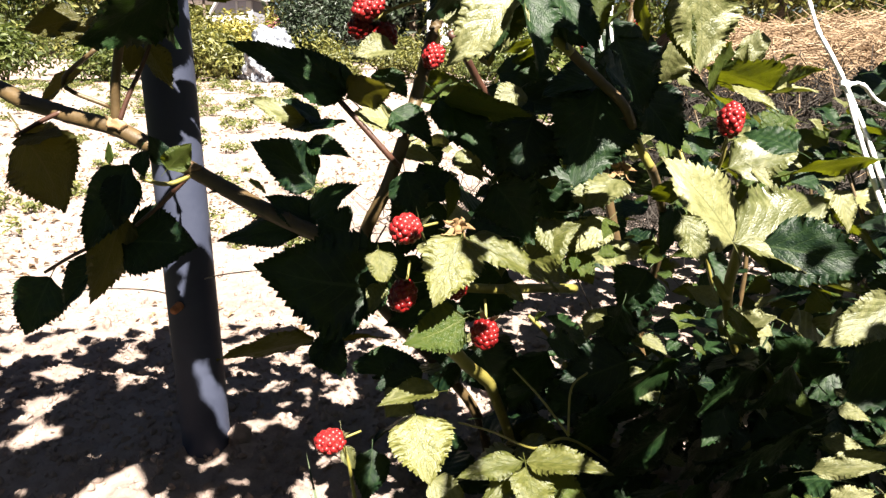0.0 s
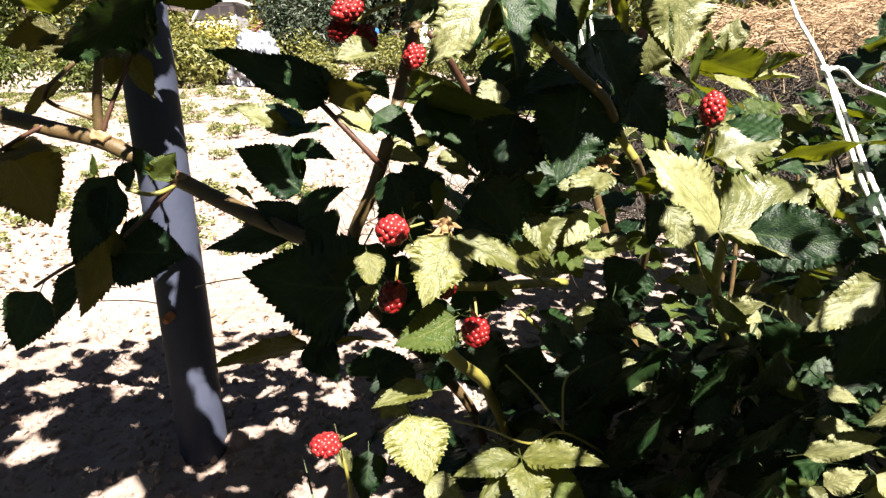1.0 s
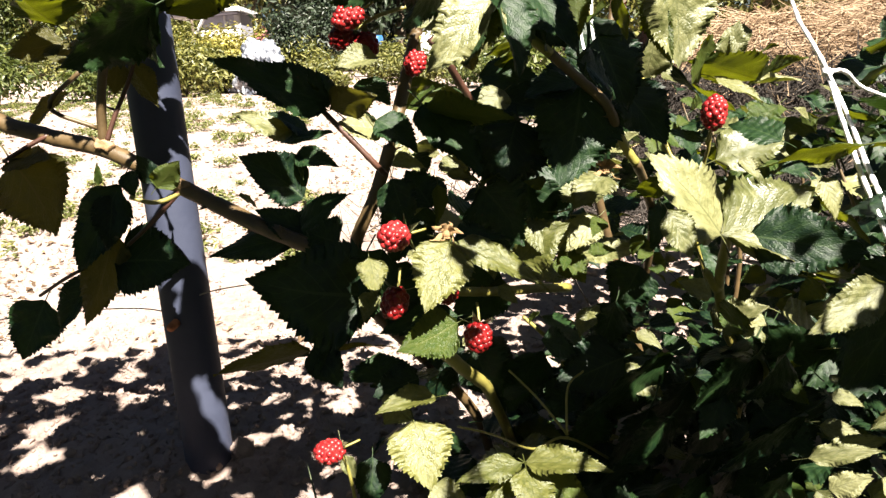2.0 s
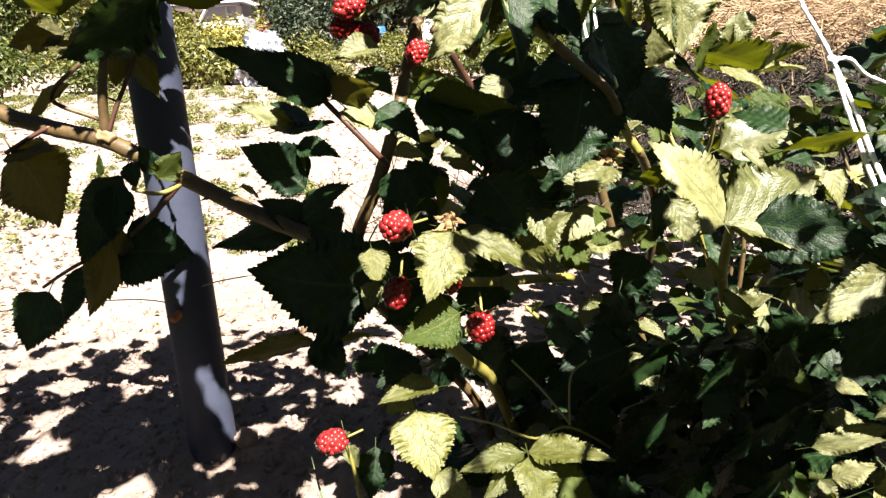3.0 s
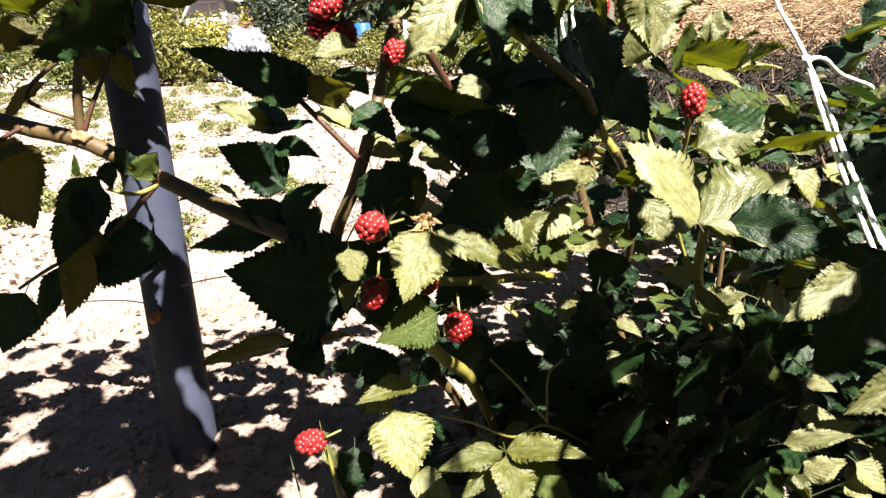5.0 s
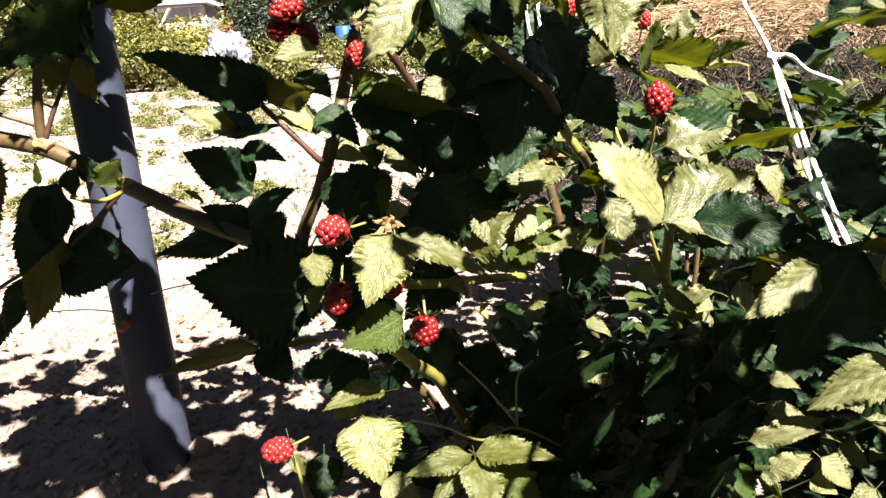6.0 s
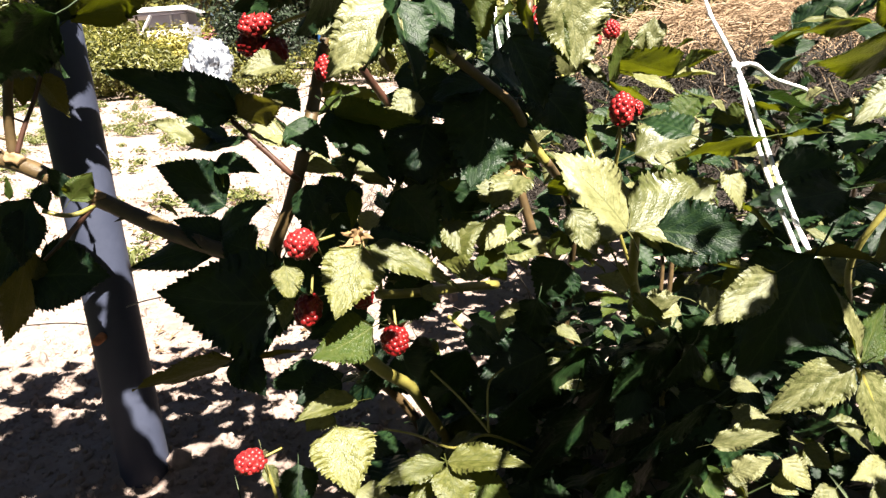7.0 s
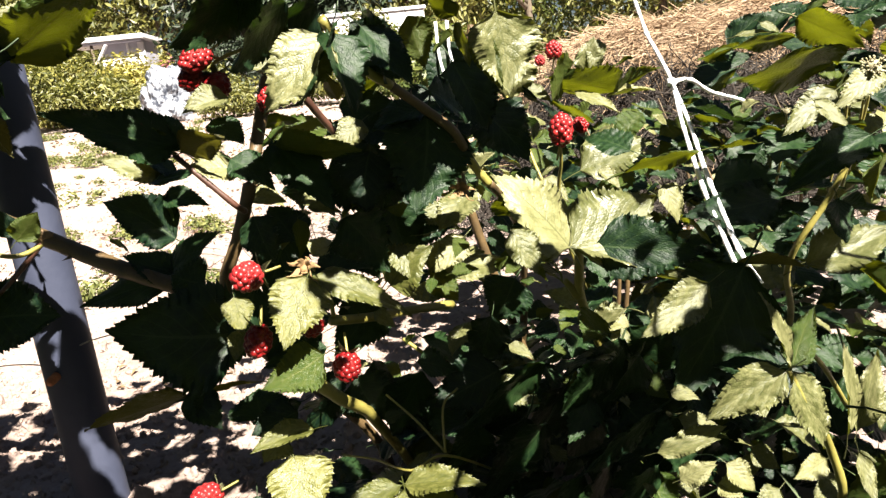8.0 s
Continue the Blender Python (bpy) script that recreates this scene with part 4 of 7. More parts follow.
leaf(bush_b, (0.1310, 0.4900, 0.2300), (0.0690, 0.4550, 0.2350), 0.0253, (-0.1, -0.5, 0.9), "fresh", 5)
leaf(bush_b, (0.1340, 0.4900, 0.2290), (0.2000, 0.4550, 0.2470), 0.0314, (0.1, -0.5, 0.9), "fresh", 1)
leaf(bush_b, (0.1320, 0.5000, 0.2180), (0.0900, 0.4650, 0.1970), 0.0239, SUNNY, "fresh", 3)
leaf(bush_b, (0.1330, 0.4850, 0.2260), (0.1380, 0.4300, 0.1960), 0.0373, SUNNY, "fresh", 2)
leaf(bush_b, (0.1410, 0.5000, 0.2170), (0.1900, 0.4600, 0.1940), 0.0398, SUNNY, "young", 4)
leaf(bush_b, (0.0450, 0.5300, 0.1850), (0.0810, 0.5000, 0.1710), 0.0326, SUNNY, "pale", 4)
leaf(bush_b, (-0.0330, 0.5050, 0.2370), (-0.0230, 0.5000, 0.2150), 0.0139, SUNNY, "pale", 3)
leaf(bush_b, (0.0010, 0.5800, 0.2730), (-0.0040, 0.6000, 0.3020), 0.0619, (0, -0.5, 0.6), "green", 1)
leaf(bush_b, (0.0370, 0.5700, 0.2810), (-0.0070, 0.5500, 0.2750), 0.0414, (0, -0.6, 0.5), "green", 0)
leaf(bush_b, (-0.0130, 0.5500, 0.2070), (-0.0140, 0.5200, 0.1680), 0.0401, (0.4, -0.6, 0.4), "green", 4)
leaf(bush_b, (0.1220, 0.5800, 0.2520), (0.1460, 0.5700, 0.2630), 0.0144, SUNNY, "green", 1)
leaf(bush_b, (0.2460, 0.6900, 0.2770), (0.3100, 0.6700, 0.2630), 0.0295, (0.2, -0.3, 0.9), "young", 1)
leaf(bush_b, (0.2434, 0.6000, 0.2630), (0.2907, 0.5800, 0.2464), 0.0325, SUNNY, "pale", 4)
leaf(bush_b, (0.2630, 0.6000, 0.3060), (0.2846, 0.5800, 0.2972), 0.0152, SUNNY, "pale", 1)
leaf(bush_c, (0.3528, 0.5800, 0.3244), (0.3769, 0.5600, 0.3433), 0.0242, SUNNY, "pale", 3)
leaf(bush_b, (0.2500, 0.6000, 0.2790), (0.1750, 0.5800, 0.2610), 0.0681, (0, -0.6, 0.5), "green", 0)
leaf(bush_b, (0.0970, 0.6200, 0.2870), (0.1230, 0.6000, 0.2420), 0.0574, (0, -0.6, 0.5), "green", 3)
# its berries
berry(bush_b, (0.0290, 0.4750, 0.4490), 0.0245, "red", (0.9, 0.5, 0.0), 0, "bright red unripe berry")
berry(bush_b, (0.0240, 0.5020, 0.3840), 0.0245, "dark", (0.3, 0.3, 1), 1)
berry(bush_b, (0.0700, 0.5200, 0.3860), 0.0215, "dark", (0.3, 0.5, 0.8), 0)
berry(bush_b, (0.0960, 0.5120, 0.3440), 0.0255, "dark", (0.1, 0.5, 0.8), 0)
berry(bush_b, (-0.0450, 0.5010, 0.2440), 0.0235, "red", (0.9, 0.3, 0.1), 1, "bright red unripe berry")
berry(bush_b, (-0.0120, 0.6350, 0.6330), 0.0250, "red", (0.6, 0.3, 0.3), 2)
berry(bush_b, (-0.0220, 0.6450, 0.6150), 0.0240, "dark", (0.6, 0.3, 0.5), 0)
berry(bush_b, (0.0020, 0.6480, 0.6060), 0.0255, "dark", (-0.1, 0.3, 0.9), 0)
berry(bush_b, (0.0500, 0.6370, 0.5870), 0.0220, "red", (0.3, 0.3, 0.9), 1)
berry(bush_b, (0.1350, 0.6200, 0.4990), 0.0230, "dark", (0.3, 0.5, 0.8), 2)
for spot_at, size in (((0.0720, 0.5100, 0.4400), 0.019), ((0.2240, 0.5750, 0.4800), 0.018)):
    c = part("spent_flower", SPENT_BROWN, None, bush_b, "dry brown spent flower")
    c.matrix_basis = Matrix.Translation(spot_at) @ Matrix.Rotation(radians(60), 4, "X") @ Matrix.Diagonal((size, size, size, 1))
    OPEN_LEAVES.append((Vector(spot_at), size * 0.5))

# leaves that come in at the top later on
leaf(bush_a, (-0.2237, 0.7300, 0.6590), (-0.0985, 0.6900, 0.7291), 0.0807, (0.25, 0.45, 0.85), "young", 6)
leaf(bush_a, (-0.2200, 0.7300, 0.6580), (-0.2380, 0.7000, 0.7060), 0.0512, (0.3, -0.8, 0.5), "green", 0)
leaf(bush_a, (-0.2000, 0.7500, 0.6840), (-0.2210, 0.7200, 0.7060), 0.0450, (0.1, -0.8, 0.5), "pale", 3)
leaf(bush_b, (0.0590, 0.6100, 0.6980), (-0.0270, 0.5700, 0.6420), 0.0731, edgewise((0.0590, 0.6100, 0.6980), (-0.0270, 0.5700, 0.6420)), "green", 2)
leaf(bush_b, (0.0480, 0.6000, 0.6870), (0.0640, 0.5800, 0.6150), 0.0681, edgewise((0.0480, 0.6000, 0.6870), (0.0640, 0.5800, 0.6150)), "green", 0)
leaf(bush_b, (0.1120, 0.5800, 0.6640), (0.0650, 0.5600, 0.6380), 0.0540, edgewise((0.1120, 0.5800, 0.6640), (0.0650, 0.5600, 0.6380)), "green", 3)
leaf(bush_b, (0.0240, 0.6600, 0.6980), (-0.0060, 0.6200, 0.6500), 0.0466, SUNNY, "pale", 1)
leaf(bush_b, (0.1400, 0.5500, 0.6440), (0.1840, 0.5500, 0.5920), 0.0523, (0, -0.7, 0.4), "green", 5)
leaf(bush_b, (0.1960, 0.6200, 0.6510), (0.2130, 0.6200, 0.6010), 0.0388, (0.2, 0.6, 0.6), "young", 1)

leaf(bush_b, (0.1390, 0.6600, 0.5550), (0.1070, 0.6400, 0.5330), 0.0338, SUNNY, "pale", 1)
leaf(bush_b, (0.1170, 0.7000, 0.5710), (0.1780, 0.6800, 0.5710), 0.0428, (0.1, -0.6, 0.4), "green", 0)
leaf(bush_b, (0.1770, 0.7000, 0.6010), (0.1310, 0.6800, 0.5820), 0.0428, (0.1, 0.5, 0.8), "young", 5)
leaf(bush_b, (0.1390, 0.7400, 0.5450), (0.2030, 0.7200, 0.5350), 0.0525, (0.1, -0.6, 0.4), "green", 3)

leaf(bush_b, (0.2510, 0.7300, 0.6070), (0.2860, 0.7100, 0.5260), 0.0815, (0.1, -0.7, 0.4), "green", 0)
leaf(bush_b, (0.2840, 0.7600, 0.5510), (0.3330, 0.7400, 0.4780), 0.0769, (0.1, -0.7, 0.4), "green", 2)
leaf(bush_b, (0.2880, 0.8000, 0.6260), (0.2380, 0.7800, 0.5490), 0.0807, (-0.1, -0.7, 0.4), "green", 3)

# small pale leaves stand in for sunlit flecks among the dark ones
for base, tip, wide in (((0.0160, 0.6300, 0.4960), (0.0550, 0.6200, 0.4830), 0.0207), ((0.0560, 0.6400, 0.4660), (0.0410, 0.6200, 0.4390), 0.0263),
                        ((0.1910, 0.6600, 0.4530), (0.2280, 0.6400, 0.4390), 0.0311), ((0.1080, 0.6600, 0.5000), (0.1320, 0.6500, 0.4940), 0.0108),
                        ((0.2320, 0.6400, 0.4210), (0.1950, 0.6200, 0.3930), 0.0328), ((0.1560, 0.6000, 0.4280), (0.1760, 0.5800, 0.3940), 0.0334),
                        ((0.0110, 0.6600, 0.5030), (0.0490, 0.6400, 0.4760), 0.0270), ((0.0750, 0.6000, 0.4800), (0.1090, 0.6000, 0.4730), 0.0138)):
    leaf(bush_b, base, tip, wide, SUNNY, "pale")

# canes of the tied bush
cane(bush_c, ((0.3250, 0.5300, 0.4290), (0.3330, 0.5600, 0.3950), (0.3400, 0.5840, 0.3530), (0.3610, 0.6100, 0.3000), (0.3980, 0.6500, 0.2280), (0.46, 0.80, 0.06), (0.50, 0.82, -0.05)), 0.0045, 0.0065, CANE_GREEN, steps=7, prickles=0.12)
cane(bush_c, ((0.3380, 0.5820, 0.3540), (0.3220, 0.5750, 0.3770)), 0.0055, 0.0030, CANE_GREEN, "side_shoot")
cane(bush_c, ((0.3410, 0.6250, 0.5120), (0.3450, 0.6400, 0.4880), (0.3460, 0.6600, 0.4560), (0.3530, 0.7000, 0.3780)), 0.0017, 0.0024, CANE_GREEN, "leaf_stalk")
cane(bush_c, ((0.3370, 0.8500, 0.5580), (0.3470, 0.8300, 0.5190), (0.3530, 0.8000, 0.4780), (0.3650, 0.7800, 0.4310), (0.4210, 0.8200, 0.2830)), 0.0018, 0.0026, CANE_GREEN, "side_shoot")
cane(bush_c, ((0.2940, 0.8300, 0.6520), (0.2830, 0.8200, 0.5990), (0.2710, 0.8000, 0.5380), (0.2590, 0.7800, 0.4370), (0.40, 0.84, -0.05)), 0.0045, 0.0065, CANE_BROWN, prickles=0.1)
cane(bush_c, ((0.4330, 0.3700, 0.3460), (0.4470, 0.3700, 0.3140), (0.4750, 0.3800, 0.2690), (0.4990, 0.4000, 0.1950), (0.50, 0.50, 0.1), (0.51, 0.56, -0.05)), 0.0022, 0.0050, CANE_GREEN, steps=7)
cane(bush_c, ((0.4700, 0.4200, 0.3420), (0.5140, 0.4500, 0.3080), (0.5810, 0.5000, 0.2280)), 0.0020, 0.0026, CANE_GREEN, "leaf_stalk")
cane(bush_c, ((0.6318, 0.5600, 0.4888), (0.6076, 0.5700, 0.4299), (0.5810, 0.6000, 0.3500), (0.66, 0.72, 0.22), (0.70, 0.88, -0.05)), 0.0030, 0.0044, CANE_GREEN, steps=7, prickles=0.1)
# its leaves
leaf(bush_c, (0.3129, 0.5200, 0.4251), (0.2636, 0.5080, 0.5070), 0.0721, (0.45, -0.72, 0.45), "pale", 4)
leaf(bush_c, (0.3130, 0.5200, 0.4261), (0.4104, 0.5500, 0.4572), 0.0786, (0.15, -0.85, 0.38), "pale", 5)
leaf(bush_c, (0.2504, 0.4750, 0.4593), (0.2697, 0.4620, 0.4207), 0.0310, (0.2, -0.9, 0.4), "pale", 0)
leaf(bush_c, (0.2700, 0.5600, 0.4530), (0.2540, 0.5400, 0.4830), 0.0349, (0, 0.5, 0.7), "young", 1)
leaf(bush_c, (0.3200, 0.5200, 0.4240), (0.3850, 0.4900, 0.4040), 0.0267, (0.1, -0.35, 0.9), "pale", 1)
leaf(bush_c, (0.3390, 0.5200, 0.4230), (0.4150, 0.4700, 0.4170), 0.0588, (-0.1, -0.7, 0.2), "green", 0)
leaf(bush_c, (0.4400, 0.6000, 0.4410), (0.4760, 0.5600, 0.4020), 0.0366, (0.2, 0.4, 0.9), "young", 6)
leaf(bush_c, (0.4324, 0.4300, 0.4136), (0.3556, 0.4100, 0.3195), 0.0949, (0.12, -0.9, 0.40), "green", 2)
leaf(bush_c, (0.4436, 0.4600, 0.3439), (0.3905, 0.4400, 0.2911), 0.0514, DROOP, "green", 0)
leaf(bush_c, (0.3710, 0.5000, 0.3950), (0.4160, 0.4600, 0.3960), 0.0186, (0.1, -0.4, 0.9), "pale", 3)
leaf(bush_c, (0.4350, 0.8600, 0.5920), (0.3860, 0.8400, 0.5450), 0.0863, (0.3, 0.5, 0.8), "young", 0)
leaf(bush_c, (0.5020, 0.8800, 0.5470), (0.3920, 0.8500, 0.5710), 0.0864, (0, 0.45, 0.9), "young", 2)
leaf(bush_c, (0.4960, 0.8800, 0.5440), (0.5640, 0.9000, 0.5840), 0.0535, (0.2, 0.45, 0.8), "young", 1)
leaf(bush_c, (0.4940, 0.9000, 0.5710), (0.5360, 0.9200, 0.6020), 0.0400, (0.2, 0.3, 0.8), "young", 4)
leaf(bush_c, (0.4640, 0.9000, 0.5770), (0.4750, 0.8800, 0.6200), 0.0419, SUNNY, "pale", 4)
leaf(bush_c, (0.4910, 0.8900, 0.5400), (0.5480, 0.8600, 0.5510), 0.0273, UP, "pale", 3)
leaf(bush_c, (0.3970, 0.8400, 0.5440), (0.4430, 0.8000, 0.5180), 0.0626, (0, 0.4, 0.9), "young", 6)
leaf(bush_c, (0.4330, 0.8600, 0.5530), (0.4840, 0.8200, 0.5260), 0.0376, UP, "pale", 0)
leaf(bush_c, (0.4800, 0.6000, 0.4880), (0.3910, 0.6360, 0.4710), 0.0544, (0, 0.4, 0.9), "young", 6)
leaf(bush_c, (0.4173, 0.8000, 0.4532), (0.5069, 0.7800, 0.4944), 0.0649, SUNNY, "pale", 4)
leaf(bush_c, (0.3499, 0.9000, 0.6130), (0.3726, 0.8800, 0.6447), 0.0315, (0, 0.5, 0.85), "young", 6)
leaf(bush_c, (0.3656, 0.9000, 0.6101), (0.3843, 0.8800, 0.6321), 0.0362, SUNNY, "fresh", 3)
leaf(bush_c, (0.3698, 0.8800, 0.5635), (0.4025, 0.8600, 0.5491), 0.0277, SUNNY, "pale", 1)
leaf(bush_c, (0.4740, 0.8600, 0.4700), (0.5200, 0.8200, 0.4590), 0.0512, (0.2, -0.5, 0.8), "pale", 3)
leaf(bush_c, (0.2580, 0.5000, 0.6370), (0.2630, 0.5050, 0.5690), 0.0642, SUNNY, "pale", 2)
leaf(bush_c, (0.2360, 0.5000, 0.6260), (0.2590, 0.5000, 0.5720), 0.0214, (0, 0.6, 0.6), "young", 5)
leaf(bush_c, (0.3480, 0.8400, 0.6060), (0.3380, 0.8400, 0.5510), 0.0683, SUNNY, "pale", 4)
leaf(bush_c, (0.3330, 0.8000, 0.6180), (0.2970, 0.7800, 0.5870), 0.0490, (0, 0.2, 0.9), "green", 4)
leaf(bush_c, (0.3750, 0.6200, 0.3140), (0.3970, 0.6000, 0.3110), 0.0383, SUNNY, "pale", 3)
leaf(bush_c, (0.4000, 0.6200, 0.2970), (0.3750, 0.6000, 0.2770), 0.0217, SUNNY, "pale", 4)
leaf(bush_c, (0.3470, 0.6200, 0.3350), (0.3140, 0.6200, 0.3560), 0.0259, SUNNY, "pale", 1)
leaf(bush_c, (0.3540, 0.6200, 0.3280), (0.3500, 0.6000, 0.2980), 0.0166, SUNNY, "pale", 5)
leaf(bush_c, (0.3000, 0.7200, 0.3420), (0.2620, 0.7000, 0.3010), 0.0658, (0, -0.5, 0.6), "green", 1)
leaf(bush_c, (0.3130, 0.6800, 0.4300), (0.2900, 0.6400, 0.3830), 0.0274, (0, -0.5, 0.6), "green", 1)
leaf(bush_b, (0.0918, 0.4900, 0.6578), (0.0402, 0.4600, 0.6099), 0.0538, edgewise((0.0918, 0.4900, 0.6578), (0.0402, 0.4600, 0.6099)), "green", 2)
leaf(bush_b, (0.1262, 0.5000, 0.6407), (0.0984, 0.4700, 0.5777), 0.0320, edgewise((0.1262, 0.5000, 0.6407), (0.0984, 0.4700, 0.5777)), "green", 0)
leaf(bush_b, (0.1512, 0.5600, 0.6535), (0.1617, 0.5300, 0.5887), 0.0556, edgewise((0.1512, 0.5600, 0.6535), (0.1617, 0.5300, 0.5887)), "green", 5)
# large drooping leaves, their shade put into the dark green as well
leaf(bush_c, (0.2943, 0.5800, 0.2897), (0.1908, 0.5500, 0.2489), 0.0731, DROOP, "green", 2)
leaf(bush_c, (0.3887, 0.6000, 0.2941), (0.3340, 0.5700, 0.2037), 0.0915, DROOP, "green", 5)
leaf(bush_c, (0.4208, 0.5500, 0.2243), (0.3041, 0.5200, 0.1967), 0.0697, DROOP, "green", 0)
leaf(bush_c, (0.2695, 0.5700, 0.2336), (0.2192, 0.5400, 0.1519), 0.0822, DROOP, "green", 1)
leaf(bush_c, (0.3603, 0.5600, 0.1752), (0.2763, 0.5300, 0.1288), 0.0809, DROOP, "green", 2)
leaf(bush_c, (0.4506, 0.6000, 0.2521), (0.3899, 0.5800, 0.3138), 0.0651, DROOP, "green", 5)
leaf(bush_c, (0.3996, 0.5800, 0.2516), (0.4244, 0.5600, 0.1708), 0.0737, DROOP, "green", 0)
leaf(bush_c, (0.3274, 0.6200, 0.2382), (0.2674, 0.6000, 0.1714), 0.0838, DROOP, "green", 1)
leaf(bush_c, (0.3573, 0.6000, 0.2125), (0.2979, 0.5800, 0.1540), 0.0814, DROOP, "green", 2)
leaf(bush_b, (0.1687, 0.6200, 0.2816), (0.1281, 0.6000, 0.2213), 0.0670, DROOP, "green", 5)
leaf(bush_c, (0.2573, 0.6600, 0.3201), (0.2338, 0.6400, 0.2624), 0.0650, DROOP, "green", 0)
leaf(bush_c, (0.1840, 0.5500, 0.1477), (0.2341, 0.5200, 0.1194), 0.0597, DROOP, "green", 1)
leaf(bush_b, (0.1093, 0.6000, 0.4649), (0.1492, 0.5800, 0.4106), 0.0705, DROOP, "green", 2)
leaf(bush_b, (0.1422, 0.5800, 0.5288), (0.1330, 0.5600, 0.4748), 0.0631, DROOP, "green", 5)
# pale leaf laid over the large dark one stands in for its sun patch
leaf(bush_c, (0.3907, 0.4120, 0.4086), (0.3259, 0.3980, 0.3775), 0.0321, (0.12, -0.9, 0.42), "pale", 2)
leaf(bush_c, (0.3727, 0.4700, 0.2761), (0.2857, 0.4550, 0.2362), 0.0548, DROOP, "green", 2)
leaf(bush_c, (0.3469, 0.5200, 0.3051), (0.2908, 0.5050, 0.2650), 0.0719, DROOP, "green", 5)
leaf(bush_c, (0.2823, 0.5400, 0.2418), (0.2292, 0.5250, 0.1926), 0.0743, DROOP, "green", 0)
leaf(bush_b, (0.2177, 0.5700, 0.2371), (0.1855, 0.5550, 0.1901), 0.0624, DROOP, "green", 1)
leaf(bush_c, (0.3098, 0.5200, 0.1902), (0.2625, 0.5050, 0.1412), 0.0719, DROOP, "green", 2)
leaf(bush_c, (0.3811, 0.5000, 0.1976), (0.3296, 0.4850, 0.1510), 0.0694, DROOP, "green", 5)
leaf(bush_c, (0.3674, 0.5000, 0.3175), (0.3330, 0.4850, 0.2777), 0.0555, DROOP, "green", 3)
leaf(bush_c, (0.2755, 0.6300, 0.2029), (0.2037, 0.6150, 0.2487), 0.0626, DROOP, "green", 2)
# leaves near the end of the way
leaf(bush_c, (0.4330, 0.3700, 0.3480), (0.4140, 0.3600, 0.4130), 0.0182, (0.5, -0.75, 0.3), "pale", 1)
leaf(bush_c, (0.4420, 0.3800, 0.3420), (0.4730, 0.4000, 0.3810), 0.0242, (-0.2, -0.6, 0.6), "young", 2)
leaf(bush_c, (0.4300, 0.3700, 0.3450), (0.3690, 0.3750, 0.3120), 0.0330, (-0.2, -0.8, 0.5), "pale", 3)
leaf(bush_c, (0.4350, 0.3700, 0.3440), (0.4630, 0.3600, 0.2780), 0.0338, (0.2, -0.85, 0.4), "pale", 0)
leaf(bush_c, (0.4340, 0.3800, 0.3450), (0.3870, 0.4000, 0.3440), 0.0259, (0, -0.3, 0.6), "green", 5)
leaf(bush_c, (0.5210, 0.4200, 0.2500), (0.5240, 0.4200, 0.3440), 0.0202, (0.4, -0.8, 0.2), "pale", 1)
leaf(bush_c, (0.5450, 0.4400, 0.2380), (0.5630, 0.4400, 0.3150), 0.0258, (-0.2, -0.8, 0.4), "pale", 5)
leaf(bush_c, (0.3537, 0.4037, 0.3265), (0.3697, 0.3884, 0.3265), 0.0136, SUNNY, "pale", 4)
leaf(bush_c, (0.3406, 0.4026, 0.2744), (0.3756, 0.3751, 0.2964), 0.0167, SUNNY, "pale", 4)
leaf(bush_c, (0.3599, 0.4037, 0.2453), (0.3820, 0.3890, 0.2629), 0.0204, SUNNY, "pale", 1)
leaf(bush_c, (0.4004, 0.4037, 0.2528), (0.4192, 0.3887, 0.2341), 0.0237, SUNNY, "pale", 3)
leaf(bush_c, (0.5320, 0.4200, 0.2310), (0.5320, 0.4000, 0.1880), 0.0180, SUNNY, "pale", 2)
leaf(bush_c, (0.4470, 0.4037, 0.2202), (0.4119, 0.3884, 0.2048), 0.0237, SUNNY, "pale", 2)
leaf(bush_c, (0.6997, 1.0000, 0.5681), (0.7588, 0.9700, 0.5763), 0.0380, (0, -0.5, 0.4), "green", 5)
leaf(bush_c, (0.7046, 1.0000, 0.5222), (0.7305, 0.9700, 0.5603), 0.0311, (0, 0.5, 0.85), "young", 6)
leaf(bush_c, (0.7179, 0.9700, 0.5941), (0.7574, 0.9400, 0.6390), 0.0521, (0, -0.4, 0.5), "green", 0)
leaf(bush_c, (0.7616, 0.9700, 0.5982), (0.8063, 0.9400, 0.6426), 0.0504, (0.2, -0.4, 0.5), "green", 3)
leaf(bush_c, (0.7048, 0.9300, 0.6042), (0.7699, 0.9000, 0.6130), 0.0242, UP, "pale", 4)
leaf(bush_c, (0.7409, 0.9200, 0.6208), (0.7595, 0.9000, 0.5998), 0.0209, SUNNY, "pale", 2)
leaf(bush_c, (0.4870, 0.9000, 0.6204), (0.4662, 0.8800, 0.5815), 0.0268, SUNNY, "pale", 4)
leaf(bush_c, (0.6142, 0.9000, 0.5118), (0.6262, 0.8800, 0.5269), 0.0189, (0, 0.5, 0.85), "young", 3)
leaf(bush_c, (0.6253, 0.9000, 0.4982), (0.6687, 0.8800, 0.4858), 0.0236, (0, 0.5, 0.85), "young", 6)
leaf(bush_c, (0.5831, 0.9000, 0.4890), (0.5576, 0.8800, 0.5104), 0.0205, SUNNY, "pale", 1)
leaf(bush_c, (0.6405, 0.8000, 0.5072), (0.6487, 0.7800, 0.5213), 0.0240, SUNNY, "pale", 4)
leaf(bush_c, (0.6346, 0.7500, 0.4771), (0.6563, 0.7300, 0.4863), 0.0239, (0, 0.5, 0.85), "young", 3)
